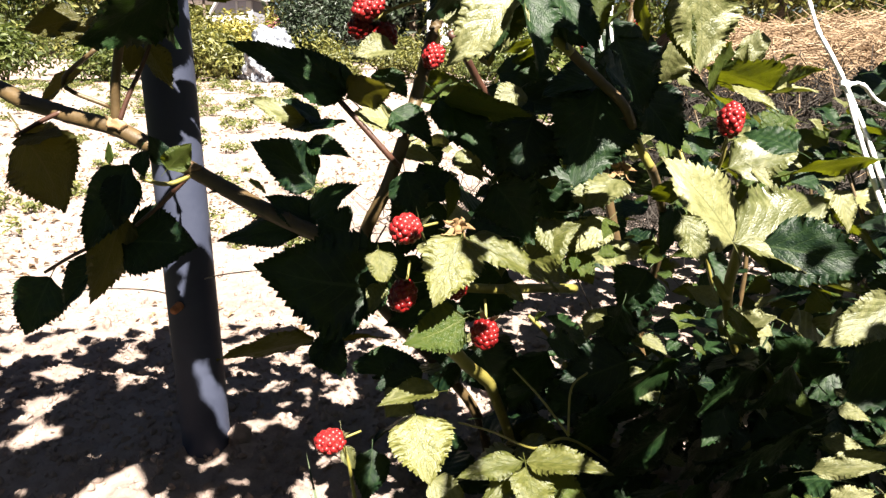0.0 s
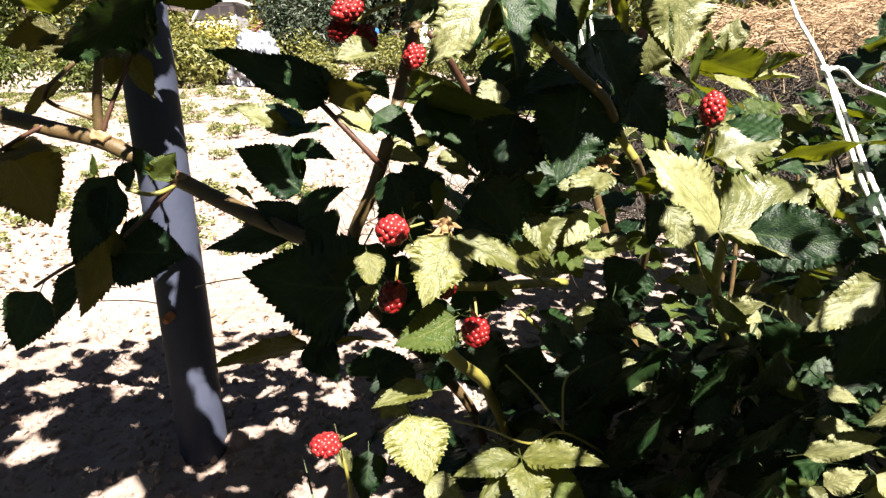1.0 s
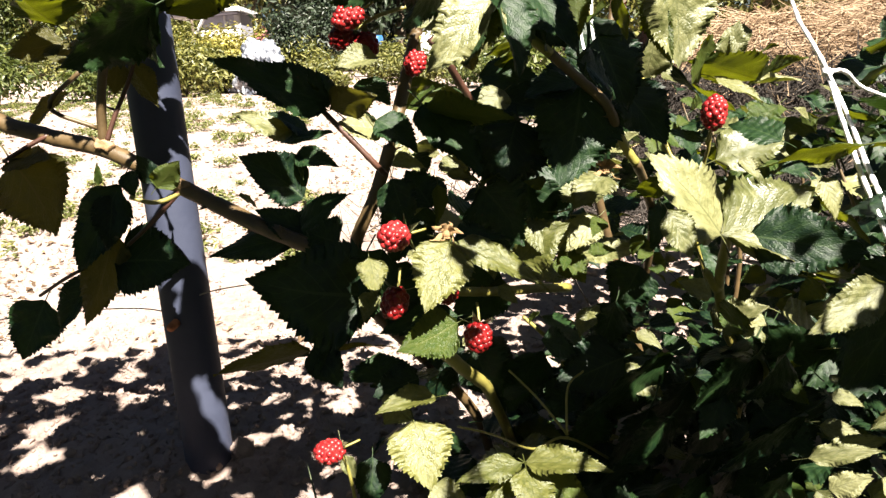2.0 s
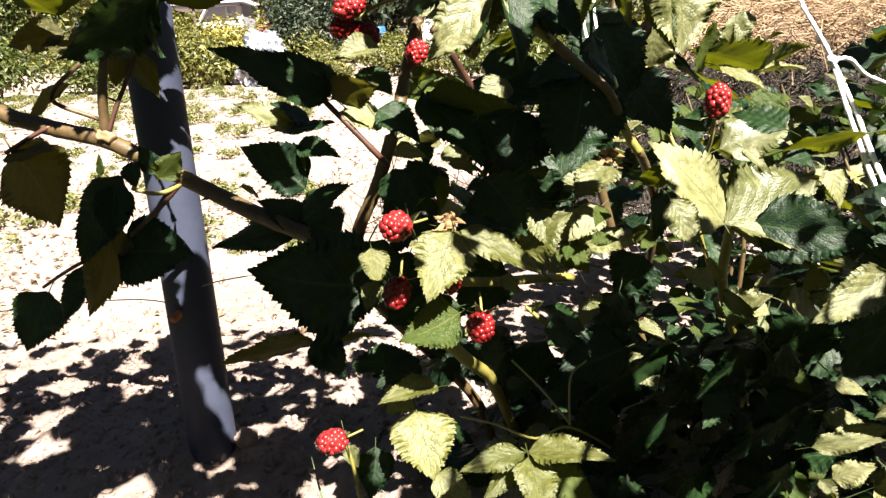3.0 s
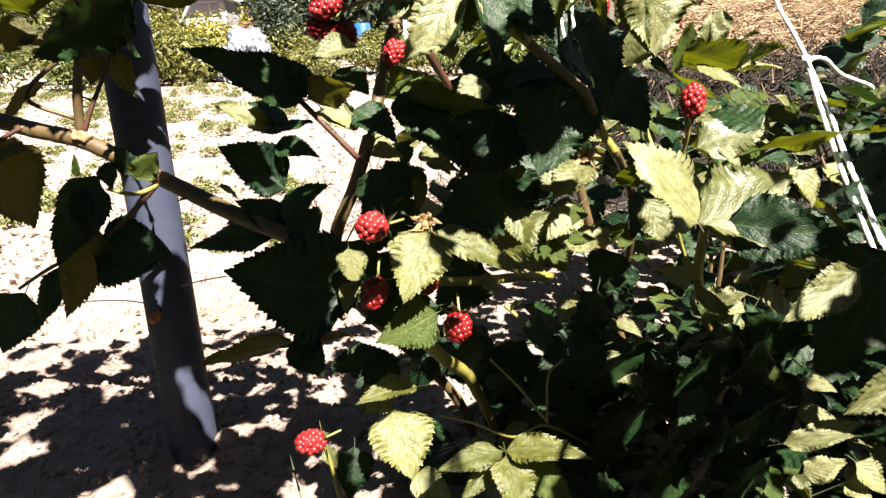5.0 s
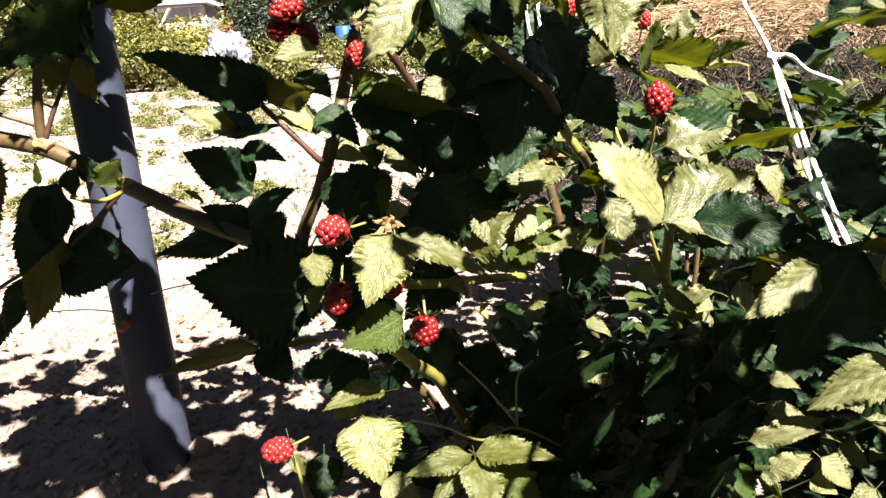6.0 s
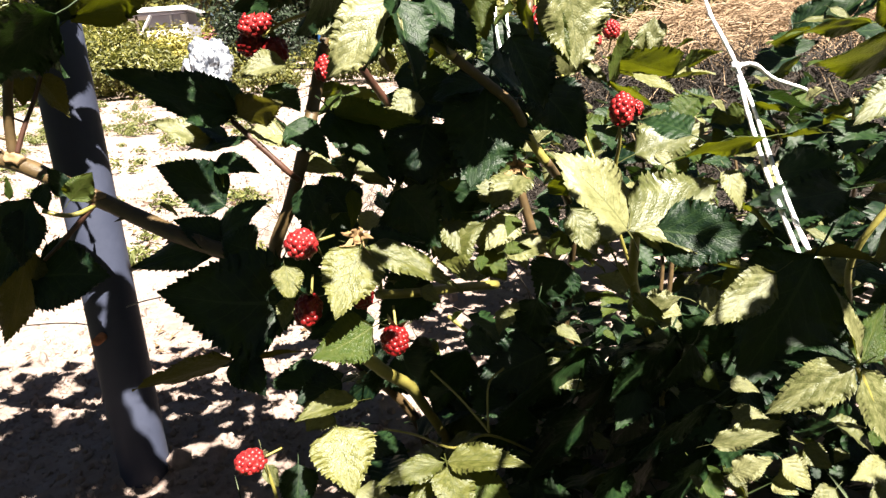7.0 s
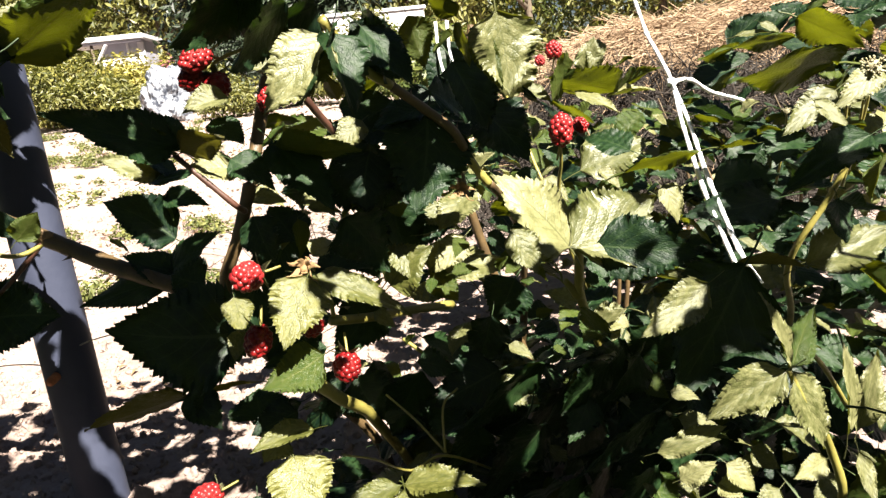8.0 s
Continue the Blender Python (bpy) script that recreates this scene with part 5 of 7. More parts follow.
leaf(bush_b, (0.1670, 0.8000, 0.6060), (0.1204, 0.7800, 0.5944), 0.0282, (0, 0.5, 0.85), "young", 6)
leaf(bush_b, (0.1142, 0.8000, 0.5774), (0.1040, 0.7800, 0.6120), 0.0212, (0, 0.5, 0.85), "bronze", 3)
leaf(bush_b, (0.2432, 0.6200, 0.6471), (0.2133, 0.6000, 0.6682), 0.0251, (0, 0.5, 0.85), "young", 6)
leaf(bush_b, (0.2425, 0.6200, 0.6408), (0.2529, 0.6000, 0.5968), 0.0246, (0.2, 0.5, 0.85), "young", 6)
leaf(bush_b, (0.2438, 0.6600, 0.6320), (0.2172, 0.6400, 0.6165), 0.0213, (0, 0.5, 0.85), "young", 3)
leaf(bush_b, (0.0858, 0.7000, 0.5298), (0.1294, 0.6800, 0.5367), 0.0250, SUNNY, "pale", 4)
leaf(bush_b, (0.2464, 0.6600, 0.5091), (0.2368, 0.6400, 0.5238), 0.0201, SUNNY, "pale", 1)
leaf(bush_b, (0.2476, 0.6600, 0.4905), (0.2706, 0.6400, 0.5091), 0.0213, SUNNY, "pale", 3)
leaf(bush_c, (0.5923, 0.5500, 0.5631), (0.4530, 0.5000, 0.5678), 0.0715, (0, 0.55, 0.85), "young", 6)
leaf(bush_c, (0.5880, 0.6000, 0.6110), (0.6430, 0.5700, 0.5790), 0.0604, (0, 0.5, 0.85), "young", 6)
leaf(bush_c, (0.6640, 0.7200, 0.5930), (0.5380, 0.6800, 0.5920), 0.0325, (0, 0.5, 0.85), "young", 6)
leaf(bush_c, (0.5050, 0.6200, 0.4450), (0.5580, 0.5800, 0.4610), 0.0566, (0, -0.4, 0.4), "green", 0)
leaf(bush_c, (0.5580, 0.5800, 0.4320), (0.4330, 0.5500, 0.4300), 0.0480, (0, -0.4, 0.3), "green", 2)
leaf(bush_c, (0.6760, 0.6600, 0.5290), (0.6020, 0.6400, 0.4910), 0.0405, SUNNY, "pale", 0)
leaf(bush_c, (0.6103, 0.5200, 0.4937), (0.5137, 0.5000, 0.4572), 0.0372, (0, -0.5, 0.4), "green", 3)
leaf(bush_c, (0.6099, 0.5400, 0.4749), (0.5376, 0.5300, 0.4528), 0.0149, (0.2, -0.6, 0.75), "pale", 4)
leaf(bush_c, (0.5640, 0.5000, 0.4419), (0.5605, 0.4800, 0.4045), 0.0359, DROOP, "green", 5)
leaf(bush_c, (0.6151, 0.5000, 0.4762), (0.5768, 0.4800, 0.4433), 0.0221, (0, 0.5, 0.85), "young", 3)
leaf(bush_c, (0.4321, 0.5800, 0.4617), (0.4431, 0.5600, 0.4264), 0.0274, SUNNY, "pale", 4)
leaf(bush_c, (0.4674, 0.5000, 0.4160), (0.5014, 0.4800, 0.3935), 0.0129, (0.1, -0.4, 0.9), "pale", 1)
leaf(bush_c, (0.4460, 0.4700, 0.4016), (0.5085, 0.4600, 0.3995), 0.0176, (0, 0.5, 0.85), "bronze", 3)
leaf(bush_c, (0.6076, 0.6000, 0.5256), (0.6319, 0.5800, 0.4922), 0.0271, SUNNY, "pale", 2)
leaf(bush_c, (0.6991, 0.6200, 0.5501), (0.6395, 0.6000, 0.5209), 0.0335, SUNNY, "pale", 4)
leaf(bush_c, (0.3517, 0.7500, 0.4553), (0.3800, 0.7300, 0.4305), 0.0266, SUNNY, "pale", 1)
leaf(bush_c, (0.4246, 0.7500, 0.4592), (0.4452, 0.7300, 0.4378), 0.0239, SUNNY, "pale", 3)
leaf(bush_c, (0.7340, 0.9800, 0.4830), (0.7740, 1.0000, 0.5100), 0.0341, SUNNY, "young", 4)
leaf(bush_c, (0.5761, 0.5000, 0.3803), (0.6226, 0.4800, 0.3384), 0.0332, (0, 0.4, 0.8), "young", 3)
leaf(bush_c, (0.5348, 0.5000, 0.3828), (0.6185, 0.4900, 0.4135), 0.0456, SUNNY, "pale", 3)
leaf(bush_c, (0.6030, 0.7500, 0.5870), (0.5390, 0.7200, 0.5830), 0.0405, (0, 0.5, 0.85), "young", 6)
leaf(bush_c, (0.8088, 1.1152, 0.5526), (0.7063, 1.0664, 0.5489), 0.0653, (0, -0.4, 0.4), "green", 4)
for spot_at, size in (((0.6890, 0.6200, 0.5510), 0.024), ((0.6880, 0.6300, 0.5280), 0.018), ((0.6910, 0.6600, 0.5200), 0.015), ((0.7070, 0.8000, 0.4980), 0.010)):
    c = part("spent_flower", SPENT, None, bush_c, "cream spent flower with dry stamens")
    c.matrix_basis = Matrix.Translation(spot_at) @ Matrix.Rotation(radians(50), 4, "X") @ Matrix.Diagonal((size, size, size, 1))
    OPEN_LEAVES.append((Vector(spot_at), size * 0.5))
    cane(bush_c, (spot_at, Vector(spot_at) + Vector((0.01, 0.02, -0.04)), Vector(spot_at) + Vector((0.02, 0.06, -0.12))), 0.0013, 0.0020, CANE_GREEN, "leaf_stalk")
leaf(bush_c, (0.3568, 0.4037, 0.2757), (0.3905, 0.3887, 0.2966), 0.0203, SUNNY, "pale", 4)
leaf(bush_c, (0.3666, 0.4043, 0.2419), (0.3873, 0.3967, 0.2603), 0.0173, SUNNY, "pale", 1)
leaf(bush_c, (0.3930, 0.4036, 0.2355), (0.4062, 0.3881, 0.2324), 0.0203, SUNNY, "pale", 3)
# pale leaves put where bits of the bush catch the sun
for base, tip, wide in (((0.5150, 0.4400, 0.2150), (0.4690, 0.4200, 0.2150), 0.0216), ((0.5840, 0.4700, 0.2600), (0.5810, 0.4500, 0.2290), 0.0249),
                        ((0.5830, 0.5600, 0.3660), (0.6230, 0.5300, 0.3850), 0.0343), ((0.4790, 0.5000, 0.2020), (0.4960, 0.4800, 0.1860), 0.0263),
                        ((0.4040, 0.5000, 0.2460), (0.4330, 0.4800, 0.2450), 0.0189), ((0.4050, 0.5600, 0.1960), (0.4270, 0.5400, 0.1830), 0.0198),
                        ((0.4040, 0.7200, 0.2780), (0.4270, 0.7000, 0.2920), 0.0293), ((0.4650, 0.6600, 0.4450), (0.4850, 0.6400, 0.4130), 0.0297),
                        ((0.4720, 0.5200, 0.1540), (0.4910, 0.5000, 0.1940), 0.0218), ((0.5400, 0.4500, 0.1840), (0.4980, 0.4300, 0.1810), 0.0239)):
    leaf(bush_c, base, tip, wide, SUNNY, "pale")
OPEN_LEAVES += [(Vector((0.0750, 0.5500, 0.3050)), 0.016), (Vector((0.1070, 0.6000, 0.2500)), 0.008), (Vector((0.1530, 0.5300, 0.5990)), 0.012), (Vector((0.3310, 0.5800, 0.3640)), 0.01),
                (Vector((-0.2770, 0.8300, 0.1480)), 0.012),
                (Vector((0.4660, 0.5200, 0.4250)), 0.012), (Vector((0.4670, 0.5700, 0.4740)), 0.012), (Vector((0.4690, 0.5100, 0.4110)), 0.012),
                (Vector((0.4000, 0.3720, 0.3280)), 0.024), (Vector((0.4490, 0.3650, 0.3110)), 0.024)]
berry(bush_c, (0.3410, 0.6190, 0.5240), 0.0255, "red", (-0.05, 0.2, -1), 2, "bright red unripe berry")
berry(bush_c, (0.4680, 0.9500, 0.5000), 0.0250, "red", (-0.4, 0.2, -1), 0)
berry(bush_c, (0.3020, 0.8400, 0.6320), 0.0250, "red", (0.1, 0.2, 1), 1)
berry(bush_c, (0.2710, 0.8600, 0.6140), 0.0250, "black", (0.1, 0.2, 1), 0, "ripe black berry")
berry(bush_c, (0.2500, 0.8800, 0.6050), 0.0230, "dark", (0.1, 0.2, 1), 0)
berry(bush_c, (0.4350, 0.9500, 0.6140), 0.0245, "red", (0.0, 0.2, -1), 0)
berry(bush_c, (0.4130, 0.9500, 0.6010), 0.0150, "red", (0.0, 0.2, -1), 0)


# spots kept sunlit: filling and shading leaves are left out above them
WIDE_GAPS = (
    (0.0290, 0.4750, 0.4490), (0.0570, 0.4700, 0.4260), (0.0510, 0.4600, 0.4050), (0.1170, 0.5100, 0.4160), (0.0990, 0.4700, 0.2330),
    (0.1670, 0.4700, 0.2400), (0.1450, 0.4600, 0.2110), (0.0360, 0.5000, 0.2400), (-0.0440, 0.5000, 0.2450), (0.2780, 0.5000, 0.4720),
    (0.3570, 0.5400, 0.4460), (0.0880, 0.4800, 0.5960), (0.0670, 0.5000, 0.6140), (-0.0070, 0.6400, 0.6210), (0.0500, 0.6370, 0.5870),
    (0.2610, 0.5000, 0.5910), (0.4540, 0.3700, 0.3120), (0.3980, 0.3700, 0.3310), (0.0540, 0.4850, 0.3510), (0.1010, 0.5000, 0.3440),
    (0.3410, 0.6200, 0.5240), (-0.2780, 0.8300, 0.3940), (0.2480, 0.6700, 0.3910), (0.3430, 0.4150, 0.3870), (0.3773, 0.4120, 0.4029))
SMALL_GAPS = (
    (-0.2670, 0.8300, 0.1390), (0.3250, 0.7900, 0.1610), (-0.6520, 1.0500, -0.0470), (0.4230, 0.3700, 0.3780), (0.4820, 0.8600, 0.4690),
    (-0.0090, 0.5900, 0.5400), (-0.2340, 0.7200, 0.4830), (-0.3040, 0.8300, 0.2630), (-0.2320, 0.7350, 0.4670), (0.0030, 0.5500, 0.3910),
    (-0.6190, 1.2500, -0.0510), (-0.2460, 1.1500, -0.0490), (0.4200, 0.5000, 0.2190), (0.4160, 0.4700, 0.2000), (0.4500, 0.4600, 0.2000),
    (0.3920, 0.4500, 0.2980), (0.5200, 0.4200, 0.2930), (0.5360, 0.4100, 0.2030), (0.5250, 0.5200, 0.5600), (0.6140, 0.5850, 0.5960),
    (-0.1510, 0.7000, 0.6810), (0.4360, 0.6200, 0.4840), (0.4400, 0.8600, 0.5560), (0.5280, 0.8900, 0.5660), (0.6900, 0.6200, 0.5390),
    (0.5760, 0.5000, 0.3930), (0.0910, 0.5400, 0.5470), (-0.1500, 0.7800, 0.5270))
SOIL_FLECKS = (
    (-0.273, 0.842, 0.133), (-0.268, 0.850, 0.101), (-0.279, 0.837, 0.162), (-0.565, 0.919, 0.024), (-0.680, 1.194, 0.006), (-0.825, 1.309, 0.000),
    (-0.258, 1.074, 0.026), (-0.189, 0.935, 0.030), (-0.407, 0.768, 0.025), (-0.380, 0.778, 0.025), (-0.609, 0.931, 0.020), (-0.110, 0.762, 0.026),
    (-0.304, 1.033, 0.030), (-0.340, 1.208, 0.030), (-0.240, 0.912, 0.030), (0.429, 1.749, 0.020), (0.568, 1.640, 0.020), (0.840, 1.612, 0.020),
    (0.740, 1.518, 0.020))
LEAF_FLECKS_A = (
    (-0.260, 0.624, 0.637), (-0.271, 0.619, 0.625), (-0.246, 0.645, 0.622), (-0.129, 0.754, 0.473), (-0.121, 0.733, 0.442), (0.177, 0.650, 0.441),
    (0.376, 0.490, 0.405), (0.259, 0.574, 0.264), (0.374, 0.402, 0.325), (0.370, 0.420, 0.382), (0.386, 0.419, 0.395), (-0.228, 0.731, 0.469),
    (-0.320, 0.748, 0.518), (-0.499, 0.785, 0.282), (-0.181, 0.709, 0.690), (-0.136, 0.724, 0.687), (0.130, 0.566, 0.494), (0.824, 0.972, 0.618),
    (0.881, 0.893, 0.532), (0.372, 0.541, 0.450), (0.369, 0.419, 0.397), (0.506, 0.786, 0.232), (0.423, 0.366, 0.383), (0.522, 0.424, 0.317),
    (0.373, 0.402, 0.325), (0.273, 0.580, 0.268), (0.269, 0.469, 0.432), (0.377, 0.595, 0.306), (0.462, 0.513, 0.255), (0.807, 0.946, 0.617),
    (0.885, 0.898, 0.532), (0.341, 0.532, 0.445), (0.455, 0.596, 0.241))
LEAF_FLECKS_B = (
    (-0.010, 0.623, 0.637), (0.006, 0.637, 0.606), (0.342, 0.400, 0.388), (0.107, 0.486, 0.237), (0.344, 0.403, 0.286), (0.333, 0.397, 0.384),
    (0.607, 0.729, 0.139), (0.887, 1.153, 0.381), (0.485, 0.753, 0.271), (0.535, 0.621, 0.197), (0.814, 0.957, 0.617), (0.266, 0.474, 0.452),
    (0.013, 0.500, 0.229), (0.546, 0.707, 0.034), (0.095, 0.501, 0.348), (0.086, 0.724, 0.542))
POST_LIGHT = ((-0.3061, 0.8330, 0.4386), (-0.2763, 0.8330, 0.4363), (-0.3052, 0.8330, 0.3974), (-0.2765, 0.8330, 0.3952), (-0.3036, 0.8330, 0.3590), (-0.2789, 0.8330, 0.3571), (-0.2980, 0.8330, 0.3336))
SUN_GAPS = [(Vector(p), 0.011) for p in POST_LIGHT] + [(Vector(p), 0.014) for p in WIDE_GAPS] + [(Vector(p), 0.009) for p in SOIL_FLECKS] + [(Vector(p), 0.006) for p in LEAF_FLECKS_A + LEAF_FLECKS_B] + [(Vector(p), 0.005) for p in SMALL_GAPS] + [(Vector(p), 0.013) for p in OPEN_TWINE] + OPEN_LEAVES


def lets_sun(p, r):
    """Whether a leaf at p, so large, leaves the sun to the spots in SUN_GAPS."""
    return all((p - g).cross(SUN_WAY).length > r + q or (p - g).dot(SUN_WAY) > 0 for g, q in SUN_GAPS)


# thin places in the row, where the soil behind it shows
THIN = (
    ((0.255, 0.550, 0.443), (0.536, 1.500, 0.248)),
    ((0.090, 0.550, 0.350), (0.119, 1.500, 0.013)),
    ((0.117, 0.550, 0.351), (0.187, 1.500, 0.015)),
    ((0.160, 0.550, 0.357), (0.296, 1.500, 0.030)),
    ((0.187, 0.550, 0.371), (0.364, 1.500, 0.065)),
    ((0.269, 0.550, 0.360), (0.573, 1.500, 0.037)),
    ((0.068, 0.550, 0.248), (0.064, 1.500, -0.245)),
    ((-0.001, 0.550, 0.350), (-0.112, 1.500, 0.013)),
    ((0.084, 0.550, 0.482), (0.104, 1.500, 0.347)),
    ((0.353, 0.550, 0.390), (0.784, 1.500, 0.113)),
    ((0.229, 0.550, 0.383), (0.471, 1.500, 0.096)),
    ((0.148, 0.550, 0.329), (0.267, 1.500, -0.040)),
    ((0.238, 0.550, 0.463), (0.393, 1.500, 0.280)),
    ((0.318, 0.550, 0.453), (0.591, 1.500, 0.256)),
    ((0.237, 0.550, 0.389), (0.389, 1.500, 0.097)),
    ((0.294, 0.550, 0.377), (0.533, 1.500, 0.066)))


def is_thin(p, r):
    for a, b in THIN:
        a, way = Vector(a), (Vector(b) - Vector(a)).normalized()
        if (p - a).cross(way).length < r + 0.006:
            return True
    return False


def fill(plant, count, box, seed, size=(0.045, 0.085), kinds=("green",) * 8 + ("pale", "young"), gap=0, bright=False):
    """Leaves that fill a stretch of a bush, mostly level or leaning out to the light; the wedge close before the camera
    stays clear.
    """
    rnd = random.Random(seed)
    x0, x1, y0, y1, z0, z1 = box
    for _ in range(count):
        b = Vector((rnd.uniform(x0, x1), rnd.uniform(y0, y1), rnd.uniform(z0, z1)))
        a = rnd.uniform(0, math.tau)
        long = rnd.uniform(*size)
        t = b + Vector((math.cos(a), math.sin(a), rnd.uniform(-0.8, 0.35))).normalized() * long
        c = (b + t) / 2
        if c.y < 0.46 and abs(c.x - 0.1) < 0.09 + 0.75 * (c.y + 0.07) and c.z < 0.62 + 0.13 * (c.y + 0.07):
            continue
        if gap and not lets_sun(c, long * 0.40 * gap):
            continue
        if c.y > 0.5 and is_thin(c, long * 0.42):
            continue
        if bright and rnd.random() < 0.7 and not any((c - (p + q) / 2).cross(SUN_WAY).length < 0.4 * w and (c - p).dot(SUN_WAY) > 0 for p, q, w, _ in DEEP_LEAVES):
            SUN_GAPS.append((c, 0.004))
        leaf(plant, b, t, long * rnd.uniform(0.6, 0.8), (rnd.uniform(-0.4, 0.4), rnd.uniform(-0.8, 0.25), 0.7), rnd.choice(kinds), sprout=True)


# the depth of the row, behind the leaves in front
bush_d = thing("bramble_bush", (0.75, 1.25, 0.0), "dense green bramble bush deeper in the row", "bramble", "brambles in the row")
bush_e = thing("bramble_bush", (0.75, 0.30, 0.0), "unseen tall bramble bush added at the near end for shade", "bramble", "brambles in the row")
for plant, x, y, h in ((bush_d, 0.6, 1.2, 0.5), (bush_d, 0.9, 1.3, 0.5), (bush_d, 0.75, 1.05, 0.45), (bush_e, 0.7, 0.25, 0.8), (bush_e, 0.6, 0.32, 0.75)):
    cane(plant, ((x, y, -0.05), (x + 0.02, y - 0.02, h * 0.5), (x - 0.04, y + 0.03, h)), 0.0065, 0.0016, CANE_BROWN)
fill(bush_b, 92, (0.03, 0.34, 0.66, 0.98, 0.06, 0.54), 41, gap=0.5)
fill(bush_b, 60, (0.10, 0.38, 0.57, 0.80, 0.05, 0.32), 42, gap=0.5)
fill(bush_c, 80, (0.34, 0.80, 0.66, 1.05, 0.05, 0.54), 43, gap=0.5)
fill(bush_c, 75, (0.32, 0.70, 0.50, 0.75, 0.04, 0.36), 44, gap=0.5)
fill(bush_c, 14, (0.28, 0.75, 0.85, 1.15, 0.40, 0.58), 56, kinds=("green", "green", "young"), gap=0.5)
fill(bush_c, 20, (0.50, 0.80, 0.55, 0.90, 0.40, 0.60), 45, gap=0.5)
inner = Vector((0.4280, 0.7400, 0.1650))
fill(bush_c, 46, (inner.x - 0.10, inner.x + 0.10, 0.70, 0.86, inner.z - 0.08, inner.z + 0.09), 58, kinds=("green",), gap=0.5)
inner = Vector((0.6640, 0.6600, 0.1220))
fill(bush_c, 50, (inner.x - 0.12, inner.x + 0.16, 0.60, 0.76, inner.z - 0.12, inner.z + 0.12), 59, kinds=("green",), gap=0.5)
bush_m = thing("bramble_bush", (0.85, 1.35, 0.0), "low dense dark green bramble growth behind the tied bush", "bramble", "brambles in the row")
for x, y in ((0.6, 1.25), (0.95, 1.4), (1.2, 1.2)):
    cane(bush_m, ((x, y, -0.05), (x + 0.02, y - 0.02, 0.2), (x - 0.04, y + 0.03, 0.42)), 0.006, 0.0016, CANE_BROWN)
fill(bush_m, 215, (0.35, 1.25, 1.05, 1.60, 0.08, 0.46), 61, size=(0.06, 0.10), kinds=("green",) * 4 + ("young", "pale"))
fill(bush_m, 70, (0.62, 1.15, 0.80, 1.05, 0.06, 0.34), 62, size=(0.06, 0.10), kinds=("green",))
inner = Vector((0.8940, 0.9500, 0.5830))
fill(bush_c, 34, (inner.x - 0.07, inner.x + 0.16, 0.88, 1.02, inner.z - 0.08, inner.z + 0.08), 63, kinds=("green", "green", "young"))
inner = Vector((0.4560, 0.5000, 0.2190))
# tiny lightened leaves scattered for the sparkle of sun flecks
fill(bush_c, 34, (inner.x - 0.10, inner.x + 0.14, 0.47, 0.60, inner.z - 0.08, inner.z + 0.08), 64, size=(0.014, 0.030), kinds=("pale", "pale", "young"), bright=True)
fill(bush_b, 60, (0.04, 0.36, 0.56, 0.70, 0.30, 0.50), 65, size=(0.014, 0.030), kinds=("pale", "pale", "young"), bright=True)
fill(bush_d, 225, (0.32, 1.35, 1.0, 1.55, 0.05, 0.50), 48, kinds=("green", "green", "pale", "young"))
bush_g = thing("bramble_bush", (0.95, 1.7, 0.0), "dense green bramble bush at the far end of the row", "bramble", "brambles in the row")
for x, y in ((0.7, 1.6), (1.0, 1.75), (1.3, 1.7)):
    cane(bush_g, ((x, y, -0.05), (x + 0.02, y - 0.02, 0.25), (x - 0.04, y + 0.03, 0.48)), 0.0065, 0.0016, CANE_BROWN)
fill(bush_g, 180, (0.30, 1.7, 1.35, 2.0, 0.06, 0.50), 50, kinds=("green", "green", "pale", "young"))
fill(bush_g, 110, (0.95, 1.8, 0.95, 1.5, 0.30, 0.74), 57, kinds=("green", "green", "green", "young", "pale"))
# growth added out of view, above and at the near end, to shade the row
fill(bush_a, 275, (-0.75, 0.20, 0.06, 0.68, 0.74, 1.02), 46, gap=1)
fill(bush_b, 150, (-0.02, 0.34, 0.28, 0.56, 0.68, 0.86), 47, gap=1)
fill(bush_e, 420, (0.46, 0.95, 0.02, 0.46, 0.10, 0.80), 49, gap=1)
bush_f = thing("bramble_bush", (-0.15, 0.10, 0.0), "unseen tall bramble added above the post to shade it", "bramble", "brambles in the row")
for x, y, h, q in ((-0.20, 0.08, 0.95, 0.5), (-0.12, 0.02, 0.9, 0.36), (0.42, 0.0, 0.7, 0.14)):
    cane(bush_f, ((x - 0.25, y - 0.25, -0.05), (x - 0.2, y - 0.2, h * 0.7), (x - 0.05, y + 0.1, h + 0.02), (x + 0.02, q + 0.05, h - 0.08)), 0.0065, 0.0016, CANE_BROWN)
fill(bush_f, 34, (-0.27, -0.13, 0.52, 0.68, 0.76, 0.90), 51, gap=1)
fill(bush_f, 60, (-0.16, 0.06, 0.28, 0.48, 0.72, 0.84), 52, gap=1)
bush_h = thing("bramble_bush", (0.50, -0.20, 0.0), "unseen tall bramble added above the near end to shade it", "bramble", "brambles in the row")
for x, y, h in ((0.45, -0.22, 0.8), (0.55, -0.15, 0.85)):
    cane(bush_h, ((x, y, -0.05), (x - 0.02, y, h * 0.7), (x - 0.02, y + 0.15, h + 0.02), (x - 0.03, y + 0.33, h - 0.04)), 0.0065, 0.0016, CANE_BROWN)
fill(bush_h, 230, (0.12, 0.42, 0.0, 0.28, 0.70, 0.90), 54, gap=1)
fill(bush_h, 200, (0.36, 0.48, -0.05, 0.20, 0.28, 0.80), 53, gap=1)


